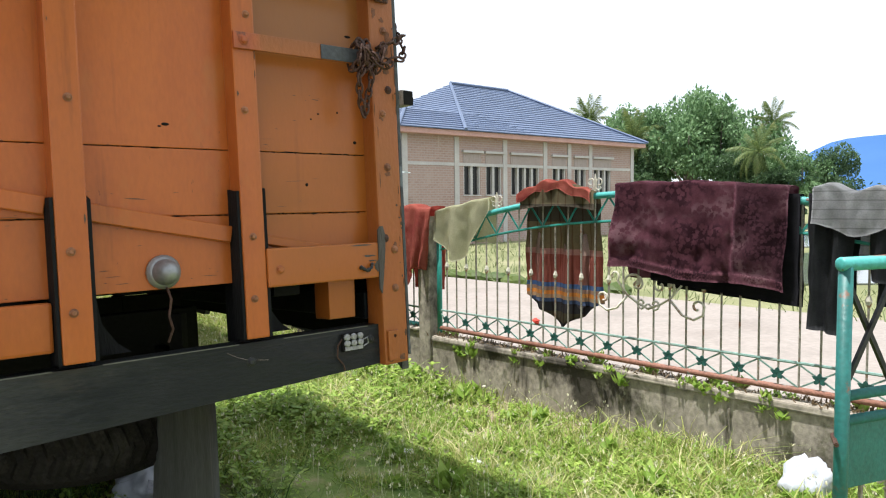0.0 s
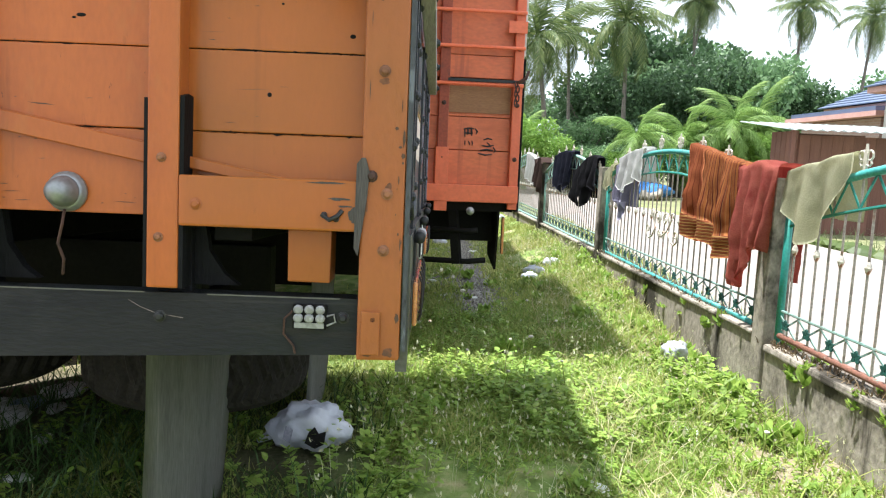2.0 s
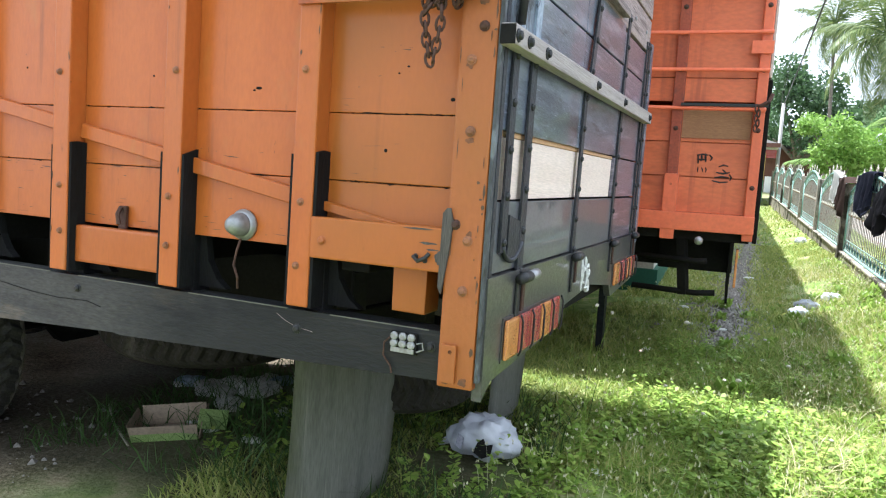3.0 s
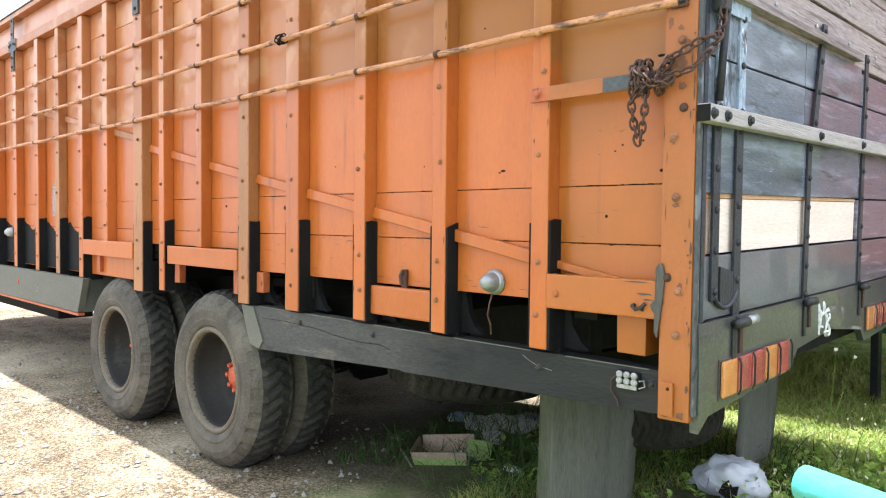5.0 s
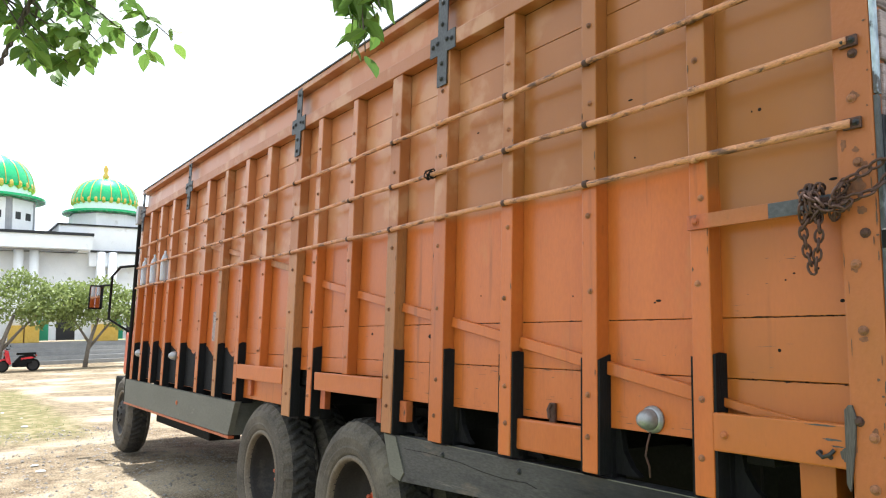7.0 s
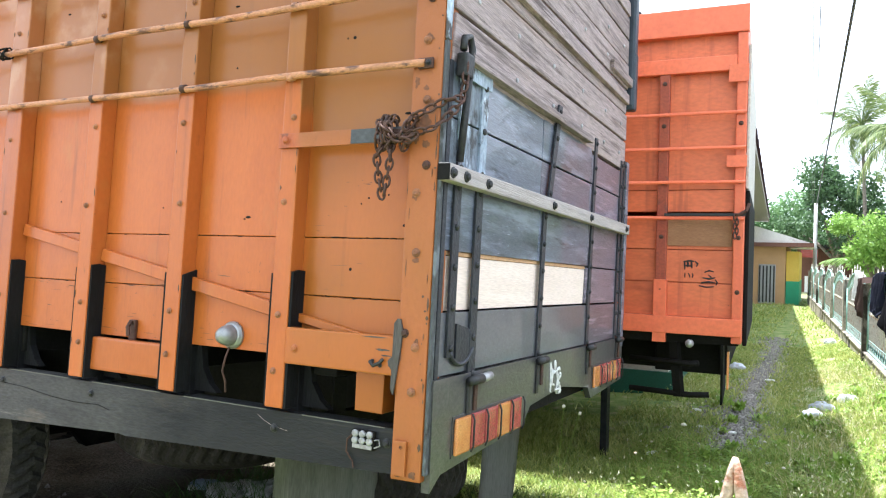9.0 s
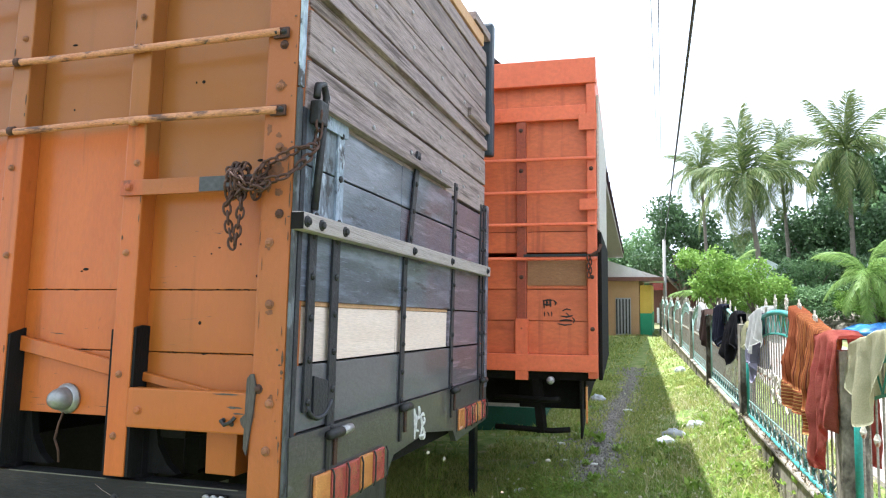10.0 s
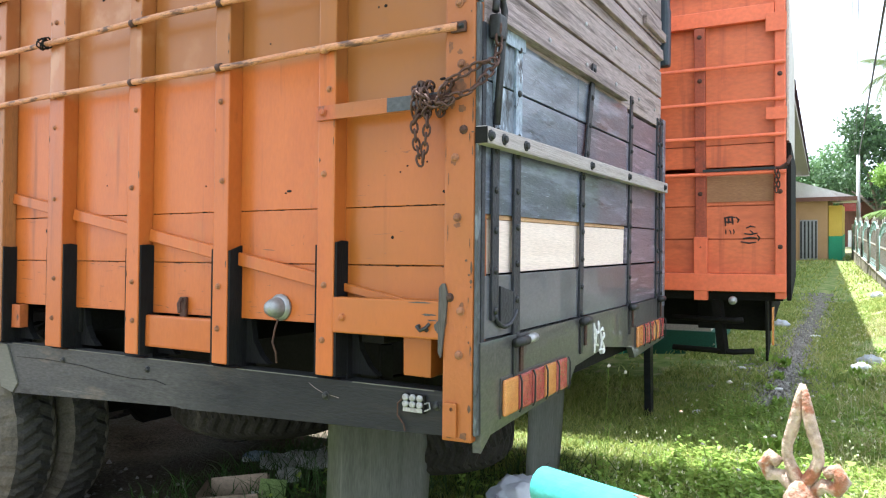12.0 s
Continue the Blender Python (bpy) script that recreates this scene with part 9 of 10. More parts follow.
# ---- plants ----
BARK = mat("grey_bark", [(0.13, 0.11, 0.09), (0.22, 0.19, 0.155)], 6, (1, 1, 3), (0.85, 0.95), bump=0.5, fine=30, grain=0.25)
FROND = leaf_mat("palm_frond", [(0.045, 0.080, 0.026), (0.100, 0.150, 0.046), (0.22, 0.27, 0.090), (0.44, 0.38, 0.17)], 0.5, through=0.38)
LEAF_D = leaf_mat("dark_foliage", [(0.036, 0.072, 0.032), (0.076, 0.135, 0.058), (0.153, 0.234, 0.108)], 0.35, through=0.4)
LEAF_M = leaf_mat("green_foliage", [(0.068, 0.139, 0.058), (0.165, 0.275, 0.119), (0.302, 0.427, 0.222)], 0.4, through=0.4)
LEAF_C = leaf_mat("courtyard_foliage", [(0.118, 0.156, 0.047), (0.218, 0.273, 0.084), (0.345, 0.400, 0.157)], 0.5, through=0.4)
LEAF_B = leaf_mat("bright_foliage", [(0.111, 0.221, 0.038), (0.221, 0.366, 0.070), (0.354, 0.476, 0.130)], 0.5, through=0.4)


def frond_bm(ln, droop, rng_seed):
    """An arching midrib with long leaflets that hang from both sides of it."""
    r = random.Random(rng_seed)
    bm = bmesh.new()
    pts = []
    for k in range(13):
        t = k / 12
        pts.append(Vector((ln * (t - (0.16 + 0.22 * droop) * t * t), 0, ln * (0.22 * t - (0.30 + 0.55 * droop) * t * t))))
    tube(pts, [0.038 * (1 - 0.85 * k / 12) * ln / 3.4 for k in range(13)], 4, bm)
    n = 84
    for k in range(5, n):
        t = k / n
        i = min(11, int(t * 12))
        p = pts[i].lerp(pts[i + 1], t * 12 - i)
        d = (pts[i + 1] - pts[i]).normalized()
        l0 = ln * 0.25 * math.sin(math.pi * min(1.0, 0.16 + t * 0.80)) ** 0.6 * r.uniform(0.75, 1.1)
        for s in (-1, 1):
            out = (Vector((0, s, 0)) * r.uniform(0.5, 0.85) + d * 0.62 + Vector((0, 0, -0.15 - 0.55 * r.random()))).normalized()
            mid = p + out * l0 * 0.5
            tip = p + out * l0 * 0.93 + Vector((0, 0, -0.38 * l0))
            w = d * 0.020 * ln / 3.4
            v = [bm.verts.new(q) for q in (p - w * 0.5, p + w * 0.5, mid + w, mid - w, tip)]
            bm.faces.new((v[0], v[1], v[2], v[3]))
            bm.faces.new((v[3], v[2], v[4]))
    return bm


FRONDS = [to_mesh("frond", frond_bm(3.4, dr, k), FROND) for k, dr in enumerate((-0.15, 0.2, 0.55, 0.9, 1.1))]


FROND_Y = leaf_mat("young_palm_frond", [(0.095, 0.176, 0.041), (0.176, 0.297, 0.068), (0.297, 0.419, 0.121), (0.446, 0.486, 0.189)], 0.4, through=0.45)
YFRONDS = [to_mesh("frond", frond_bm(3.4, dr, 20 + k), FROND_Y) for k, dr in enumerate((0.4, 0.7, 1.0, 0.6))]


def palm(x, y, h, lean=(0.0, 0.0), size=1.0, n=24, seed=1, young=False):
    r = random.Random(seed)
    t = thing("coconut_palm", "young coconut palm with long arching fronds" if young else "tall coconut palm with a ragged drooping crown", "palm tree", "coconut palms", m=Matrix.Translation((x, y, 0)))
    top = Vector((lean[0], lean[1], h))
    pts = [Vector((lean[0] * (k / 8) ** 1.6, lean[1] * (k / 8) ** 1.6, h * k / 8 - 0.1 * (k == 0))) for k in range(9)]
    part("trunk", tube(pts, [0.105 * size * (1.35 - 0.6 * k / 8) for k in range(9)], 10), BARK, t, smooth=True)
    for k in range(n):
        az = k * 2.399 + r.uniform(-0.2, 0.2)
        el = radians(84 - 142 * (k / n) ** 0.85 + r.uniform(-10, 10))
        me = FRONDS[min(4, int(k / n * 5))]
        o = part("frond", YFRONDS[k % 4] if young else me, None, t)
        sc = size * r.uniform(0.82, 1.08)
        o.matrix_basis = Matrix.Translation(top) @ Matrix.Rotation(az, 4, "Z") @ Matrix.Rotation(-el, 4, "Y") @ Matrix.Scale(sc, 4)
    if not young:
        for k in range(7):
            a = k * 0.9
            part("coconut", ball((top.x + 0.25 * size * math.cos(a), top.y + 0.25 * size * math.sin(a), top.z - 0.25 * size), 0.13 * size, seg=8), LEAF_M, t, smooth=True)
    return t


palm(5.1, 32.0, 6.8, (-0.7, 0.2), 1.05, 25, 1)
palm(6.6, 35.0, 7.6, (-0.35, 0.0), 0.80, 19, 2)
palm(8.8, 33.0, 7.9, (-0.2, 0.0), 0.95, 24, 3)
palm(3.1, 37.0, 8.0, (-0.3, 0.0), 0.78, 19, 4)
palm(13.5, 37.0, 9.8, (-0.5, 0.0), 0.70, 24, 5)
palm(17.2, 34.6, 9.2, (0.4, 0.0), 0.68, 23, 6)
palm(20.0, 33.6, 8.7, (0.5, 0.0), 0.68, 22, 7)
palm(13.0, 38.0, 10.3, (0.9, 0.0), 0.68, 24, 8)
palm(8.2, 27.5, 2.3, (-0.2, 0.0), 0.72, 18, 9, True)
palm(12.2, 29.0, 3.0, (0.2, 0.0), 0.85, 20, 10, True)
palm(13.9, 30.2, 2.9, (0.1, 0.0), 0.9, 18, 17, True)
palm(10.4, 29.6, 2.4, (0.2, 0.0), 0.8, 17, 18, True)
palm(3.3, 29.5, 1.2, (0.0, 0.0), 0.9, 14, 12, True)
palm(38.0, 28.7, 6.6, (0.2, 0), 0.62, 26, 13)
palm(37.0, 15.8, 5.3, (0.2, 0), 0.48, 24, 14)
palm(33.4, 14.8, 3.6, (0.1, 0), 0.50, 18, 15)
palm(33.6, 22.1, 4.7, (0.2, 0), 0.66, 24, 16)


def leaf_cloud(blobs, n, size, seed):
    """Many small folded leaves in a set of uneven clumps, with gaps between them."""
    r = np.random.default_rng(seed)
    vol = np.array([b[3] ** 2 for b in blobs], float)
    cnt = (n * vol / vol.sum()).astype(int)
    vs, fs = [], []
    base = 0
    for (cx, cy, cz, rad, sq), k in zip(blobs, cnt):
        d = r.normal(size=(k, 3))
        d /= np.linalg.norm(d, axis=1)[:, None]
        rr = rad * (0.45 + 0.6 * r.random(k) ** 0.6)
        lump = np.array([noise.noise(Vector(v * 2.3) + Vector((cx, cy, cz))) for v in d])
        p = d * (rr * (1 + 0.45 * lump))[:, None]
        p[:, 2] *= sq
        p += (cx, cy, cz)
        a = r.normal(size=(k, 3)) + d * 0.7
        a[:, 2] -= 0.5
        a /= np.linalg.norm(a, axis=1)[:, None]
        b = np.cross(a, r.normal(size=(k, 3)))
        b /= np.linalg.norm(b, axis=1)[:, None]
        ln = (size * r.uniform(0.6, 1.3, k))[:, None]
        q = np.stack([p, p + a * ln * 0.5 + b * ln * 0.28, p + a * ln, p + a * ln * 0.5 - b * ln * 0.28], 1).reshape(-1, 3)
        vs.append(q)
        i = base + np.arange(k) * 4
        fs.append(np.stack([i, i + 1, i + 2, i + 3], 1))
        base += 4 * k
    return np.concatenate(vs), np.concatenate(fs)


def crown_mesh(name, blobs, n, size, material, seed):
    v, f = leaf_cloud(blobs, n, size, seed)
    me = bpy.data.meshes.new(name)
    me.from_pydata(v.tolist(), [], f.tolist())
    me.materials.append(material)
    return me


def tree_parts(h, rad, seed, n=17):
    r = random.Random(seed)
    blobs = [(0, 0, h, rad * 0.5, 0.85)]
    for k in range(n):
        a = k * 2.4 + r.uniform(-0.4, 0.4)
        e = r.uniform(0.3, 0.9)
        blobs.append((rad * e * math.cos(a), rad * e * math.sin(a), h + rad * r.uniform(-0.6, 0.62), rad * r.uniform(0.20, 0.38), 0.75))
    return blobs


TREES = []
for k, (mt, n, sz) in enumerate(((LEAF_D, 7500, 0.19), (LEAF_M, 6500, 0.21), (LEAF_B, 7500, 0.19), (LEAF_D, 6500, 0.22))):
    TREES.append((tree_parts(3.4, 2.2, 40 + k), crown_mesh("crown", tree_parts(3.4, 2.2, 40 + k), n, sz, mt, 60 + k)))


def tree(x, y, kind, scale, label, squash=1.0, turn=0.0, z=0.0):
    blobs, me = TREES[kind]
    t = thing("broadleaf_tree", label, "tree", "trees round the village", m=Matrix.Translation((x, y, z)) @ Matrix.Rotation(turn, 4, "Z") @ Matrix.Diagonal((scale, scale, scale * squash, 1)))
    part("trunk", tube([(0, 0, -0.1), (0.05, 0.03, 1.2), (0, 0, 2.6)], [0.20, 0.15, 0.10], 8), BARK, t, smooth=True)
    for b in blobs[1:6]:
        part("limb", tube([(0.03, 0.02, 1.3), (b[0] * 0.5, b[1] * 0.5, (1.6 + b[2]) / 2), (b[0], b[1], b[2])], [0.09, 0.06, 0.02], 6), BARK, t, smooth=True)
    part("crown", me, None, t)
    return t


DT, GT, BT = "dense dark green broadleaf tree", "leafy green broadleaf tree", "bright green bushy tree"
for a in ((1.9, 40, 0, 1.2, DT, 1.1, 0.0), (-1.2, 48, 1, 1.2, GT, 1.0, 1.0), (5.6, 46, 3, 1.2, DT, 0.9, 2.0), (8.2, 37, 0, 1.25, DT, 1.0, 3.0), (11.0, 40, 3, 1.15, DT, 0.95, 4.0), (14.5, 40, 1, 1.3, GT, 1.1, 5.0),
          (17.5, 40, 1, 1.15, GT, 0.9, 0.5), (21.5, 40, 3, 1.15, DT, 0.9, 1.5), (10.3, 34, 1, 0.95, GT, 1.0, 2.2), (15.5, 34, 1, 0.95, GT, 0.95, 3.1), (12.6, 36, 3, 1.0, DT, 1.35, 0.2), (25, 40, 1, 1.5, GT, 1.0, 2.0),
          (2.9, 27, 2, 0.72, BT, 0.95, 0.0), (4.4, 28.5, 2, 0.62, BT, 0.8, 1.0), (6.3, 29, 1, 0.62, GT, 0.7, 2.0), (8.4, 28, 2, 0.6, BT, 0.7, 3.0), (10.6, 29.5, 1, 0.7, GT, 0.75, 4.0), (13.5, 30, 2, 0.8, BT, 0.8, 5.0),
          (16.3, 30.5, 1, 0.85, GT, 0.8, 1.4), (0.9, 47, 1, 0.9, GT, 0.9, 3.3), (19, 31, 2, 0.8, GT, 0.9, 4.4), (7.0, 33, 1, 0.75, GT, 0.95, 0.7), (9.0, 31, 3, 0.7, DT, 0.9, 2.7), (11.6, 32, 2, 0.75, GT, 1.0, 3.9), (14.0, 33, 1, 0.8, GT, 0.95, 5.1), (17.4, 33, 3, 0.85, DT, 0.9, 0.9), (20.5, 34, 1, 0.9, GT, 0.9, 1.9), (13.4, 38, 1, 1.2, GT, 1.0, 2.3), (16.2, 38, 3, 1.15, GT, 1.0, 3.4), (18.8, 37, 1, 1.1, GT, 1.05, 4.0), (9.8, 38, 1, 1.15, GT, 1.0, 5.2), (6.6, 39, 1, 1.0, GT, 1.0, 1.0),
          (11.5, 44, 0, 1.75, DT, 1.1, 0.6), (15.0, 44, 3, 1.7, DT, 1.1, 2.6), (19.0, 43, 1, 1.65, GT, 1.1, 4.1), (36, 23.8, 1, 0.98, GT, 1.38, 0.3), (35, 19.4, 1, 1.05, GT, 1.26, 1.2), (37, 20.4, 1, 1.1, GT, 1.44, 2.4), (36.5, 18.4, 1, 0.95, GT, 1.55, 5.0), (35.2, 22.9, 1, 0.92, GT, 1.55, 3.0), (36, 16.0, 1, 0.85, GT, 1.38, 3.6), (36, 13.7, 1, 0.68, GT, 1.15, 4.8), (36.5, 12.5, 0, 0.64, DT, 1.18, 0.8), (34, 21.9, 0, 0.85, DT, 1.0, 4.2),
          (33, 24.5, 0, 0.80, DT, 1.1, 1.9), (38.5, 27.4, 3, 1.05, DT, 1.1, 2.9), (34.5, 16.8, 0, 0.72, DT, 1.0, 0.4), (34.5, 14.6, 3, 0.6, DT, 0.9, 5.5)):
    tree(*a)
for a in ((10.2, 33.5, 0, 1.05, DT, 1.0, 1.1), (12.6, 32.6, 0, 1.15, DT, 1.08, 2.3), (14.9, 32.9, 1, 1.22, GT, 1.15, 3.7), (17.2, 33.4, 0, 1.08, DT, 1.05, 4.9), (19.8, 33.8, 3, 1.0, DT, 1.0, 0.2), (22.4, 34.5, 1, 1.0, GT, 0.95, 2.1)):
    tree(*a)

# far woods along the horizon, as one mass of small leaves
blobs = [(60 + 9 * k + random.uniform(-2, 2), 26 - 1.2 * k + random.uniform(-3, 3), 1.0, random.uniform(1.4, 2.2), 0.8) for k in range(14)]
blobs += [(-30 + 7 * k, 62 + random.uniform(-3, 3), 2.8, random.uniform(3, 4.2), 0.9) for k in range(12)]
blobs += [(-75 + random.uniform(-3, 3), -30 + 6 * k, 3.0, random.uniform(3, 4), 0.9) for k in range(5)]
wm = crown_mesh("far_woods", blobs, 26000, 0.5, LEAF_D, 99)
solo("far_woods", wm, None, "far belt of dark woods", "woods", kind="stuff")

# blue mountain range on the horizon
MOUNT = mat("hazy_blue_hill", [(0.045, 0.105, 0.25), (0.065, 0.135, 0.29)], 0.002, rough=(0.95, 1.0), bump=0, fine=0.01, grain=0.05, spec=0.0)
bm = bmesh.new()
prev = None
for k in range(80):
    a = radians(52 + k * 1.0)
    hgt = 18 + 120 * smooth(k, 10, 19) * (1 - 0.3 * smooth(k, 52, 79)) + 16 * noise.noise(Vector((k * 0.23, 1, 0)))
    q = [Vector((math.sin(a) * d, math.cos(a) * d, z)) for d, z in ((1450, -5), (1700, hgt * 0.55), (1900, hgt), (2100, -5))]
    ring = [bm.verts.new(p) for p in q]
    if prev:
        for i in range(3):
            bm.faces.new((prev[i], prev[i + 1], ring[i + 1], ring[i]))
    prev = ring
solo("mountain_range", bm, MOUNT, "hazy blue mountain range on the horizon", "mountain", kind="structure", smooth=True)

# ---- the yard tree whose branch hangs into view ----
yard_tree = thing("yard_tree", "shade tree with pale green hanging leaves over the yard", "tree", m=Matrix.Translation((-0.6, -5.6, 0)))
LEAF_H = leaf_mat("hanging_foliage", [(0.062, 0.125, 0.030), (0.125, 0.225, 0.048), (0.250, 0.388, 0.072)], 1.6, through=0.45)
TWIG = mat("thin_brown_twig", [(0.07, 0.055, 0.04), (0.11, 0.09, 0.07)], 12, rough=(0.7, 0.9), bump=0.3)
part("trunk", tube([(0, 0, -0.1), (0.06, 0.05, 1.4), (0.0, 0.2, 2.8), (-0.1, 0.5, 3.6)], [0.17, 0.14, 0.11, 0.09], 10), BARK, yard_tree, smooth=True)
part("limb", tube([(-0.05, 0.3, 3.1), (-0.6, 1.6, 3.75), (-1.1, 2.9, 3.7), (-1.75, 3.75, 3.28)], [0.08, 0.06, 0.04, 0.02], 8), BARK, yard_tree, smooth=True)
part("limb", tube([(-0.8, 2.3, 3.75), (-0.6, 3.6, 3.55), (-0.55, 4.55, 3.0)], [0.04, 0.025, 0.008], 7), BARK, yard_tree, smooth=True)
part("limb", tube([(-1.1, 2.9, 3.7), (-2.0, 3.2, 3.55), (-2.9, 3.4, 3.35)], [0.03, 0.02, 0.008], 6), BARK, yard_tree, smooth=True)


def spray(bm_leaf, bm_twig, p, q, n, ln, seed):
    """A twig from p to q with hanging pointed leaves along it."""
    r = random.Random(seed)
    p, q = Vector(p), Vector(q)
    pts = [p.lerp(q, k / 6) + Vector((0, 0, -0.10 * (p - q).length * (k / 6) ** 2)) for k in range(7)]
    tube(pts, [0.006 * (1 - 0.11 * k) for k in range(7)], 5, bm_twig)
    for k in range(n):
        t = r.random() ** 0.8
        i = min(5, int(t * 6))
        c = pts[i].lerp(pts[i + 1], t * 6 - i) + Vector((r.gauss(0, 0.02), r.gauss(0, 0.02), r.gauss(0, 0.015)))
        a = r.uniform(0, 6.28)
        d = Vector((math.cos(a) * 0.8, math.sin(a) * 0.8, -r.uniform(0.15, 1.1))).normalized()
        s = d.cross(Vector((r.gauss(0, 0.5), r.gauss(0, 0.5), 1))).normalized()
        nrm = s.cross(d)
        le = ln * r.uniform(0.65, 1.2)
        prof = ((0.0, 0.02), (0.22, 0.24), (0.5, 0.30), (0.78, 0.17), (1.0, 0.0))
        mids, left, right = [], [], []
        for f, w in prof:
            m0 = c + d * le * f - Vector((0, 0, 0.12 * le * f * f))
            mids.append(bm_leaf.verts.new(m0))
            if 0 < f < 1:
                left.append(bm_leaf.verts.new(m0 + s * le * w + nrm * le * 0.05))
                right.append(bm_leaf.verts.new(m0 - s * le * w + nrm * le * 0.05))
        for side in (left, right):
            bm_leaf.faces.new((mids[0], side[0], mids[1]))
            for j in range(2):
                bm_leaf.faces.new((mids[j + 1], side[j], side[j + 1], mids[j + 2]))
            bm_leaf.faces.new((mids[3], side[2], mids[4]))


bl, bt = bmesh.new(), bmesh.new()
random.seed(31)
B0 = Vector((0.6, 5.6, 0))          # from the yard to the tree's own frame
B1 = B0 + Vector((0.0, -0.09, 0.19))
for k in range(46):
    p = Vector((random.uniform(-2.95, -1.65), random.uniform(-2.5, -1.55), random.uniform(2.85, 3.5)))
    q = p + Vector((random.uniform(-0.35, 0.25), random.uniform(-0.1, 0.5), random.uniform(-0.32, 0.0)))
    spray(bl, bt, p + B1, q + B1, 26, 0.088, k)
for k, (p, q) in enumerate((((-2.5, -1.9, 3.1), (-2.35, -1.28, 2.72)), ((-2.5, -1.9, 3.05), (-2.45, -1.42, 2.70)), ((-2.6, -2.0, 3.0), (-2.55, -1.58, 2.66)), ((-2.4, -2.0, 3.0), (-2.4, -1.72, 2.62)), ((-2.5, -2.1, 2.95), (-2.5, -1.9, 2.62)))):
    spray(bl, bt, Vector(p) + B1, Vector(q) + B1, 34, 0.08, 100 + k)
for k in range(7):
    p = Vector((-1.12 + 0.05 * random.random(), -1.02 + 0.05 * random.random(), 2.88))
    q = p + Vector((random.uniform(-0.14, 0.10), random.uniform(-0.1, 0.12), random.uniform(-0.30, -0.16)))
    spray(bl, bt, p + B0, q + B0, 16, 0.095, 200 + k)
tagged(part("twigs", bt, TWIG, yard_tree), kind="stuff")
part("leaves", bl, LEAF_H, yard_tree)
tb = crown_mesh("crown", [(0.0, 0.6, 4.6, 1.5, 0.7), (0.9, -0.3, 4.4, 1.1, 0.7), (-0.9, 0.0, 4.5, 1.1, 0.7), (0.2, -1.2, 4.4, 1.1, 0.7)], 5200, 0.13, LEAF_B, 77)
part("crown", tb, None, yard_tree)

# ---- the mosque across the yard ----
GOLD = mat("gold_trim_paint", [(0.60, 0.38, 0.06), (0.70, 0.48, 0.12)], 4, rough=(0.3, 0.5), metal=0.3, bump=0.05)
DOME = mat("green_enamel_dome", [(0.008, 0.38, 0.12), (0.018, 0.47, 0.17)], 2, rough=(0.2, 0.35), bump=0.02, grain=0.06)
GREYW = mat("grey_wall_band", [(0.30, 0.31, 0.33), (0.38, 0.39, 0.41)], 3, rough=(0.7, 0.9), bump=0.05)
STEPM = mat("grey_steps", [(0.24, 0.24, 0.24), (0.34, 0.335, 0.33)], 2, rough=(0.7, 0.9), bump=0.1)
mosque = thing("mosque", "white mosque with two green ribbed domes and gold trim", "mosque")
MX = -46.0
part("hall", box(MX - 24, MX - 1.7, -16, 18, 1.2, 6.4), WHITEWALL, mosque)
part("canopy", box(MX - 24, MX, -16, 5.65, 6.5, 7.3), WHITEWALL, mosque, "white flat canopy with dark edge lines")
part("canopy_edge", box(MX - 24, MX + 0.08, -16.05, 5.73, 7.302, 7.46), STEEL, mosque)
part("canopy_soffit", box(MX - 23, MX - 0.6, -15, 5.0, 6.42, 6.498), GREYW, mosque)
part("upper_wall", box(MX - 20, MX - 1.2, 4.0, 18, 6.42, 8.05), WHITEWALL, mosque)
part("upper_edge", box(MX - 20, MX - 1.1, 3.9, 18, 8.052, 8.15), STEEL, mosque)
part("canopy", box(MX - 20, MX - 0.9, 5.66, 18, 5.6, 6.42), WHITEWALL, mosque)
part("canopy_edge", box(MX - 20, MX - 0.8, 5.735, 18, 6.422, 6.55), STEEL, mosque)
for k in range(5):
    part("step", box(MX - 4 + 0.0, MX + 2.2 - 0.42 * k, -18, 20, -0.1 + 0.24 * k, 0.14 + 0.24 * k - 0.003), STEPM, mosque)
for y in (-9.6, -5.6, -1.65, 1.95, 2.75, 6.3, 6.95, 10.5, 14.5):
    col = part("column", tube([(MX - 0.9, y, 1.1), (MX - 0.9, y, 6.45)], 0.26, 14), WHITEWALL, mosque, smooth=True)
    part("column_base", box(MX - 1.27, MX - 0.53, y - 0.37, y + 0.37, 1.1, 2.1, 0.03), GOLD, col, "gold painted column base")
for y in (-3.4, 0.2, 4.6, 8.5):
    part("doorway", box(MX - 1.7, MX - 1.66, y - 0.5, y + 0.5, 1.2, 3.2), DARKWIN, mosque)
for y in (-1.2, 3.4, 7.5):
    part("green_panel", box(MX - 1.7, MX - 1.65, y - 0.3, y + 0.3, 1.2, 2.4), GREENP, mosque)


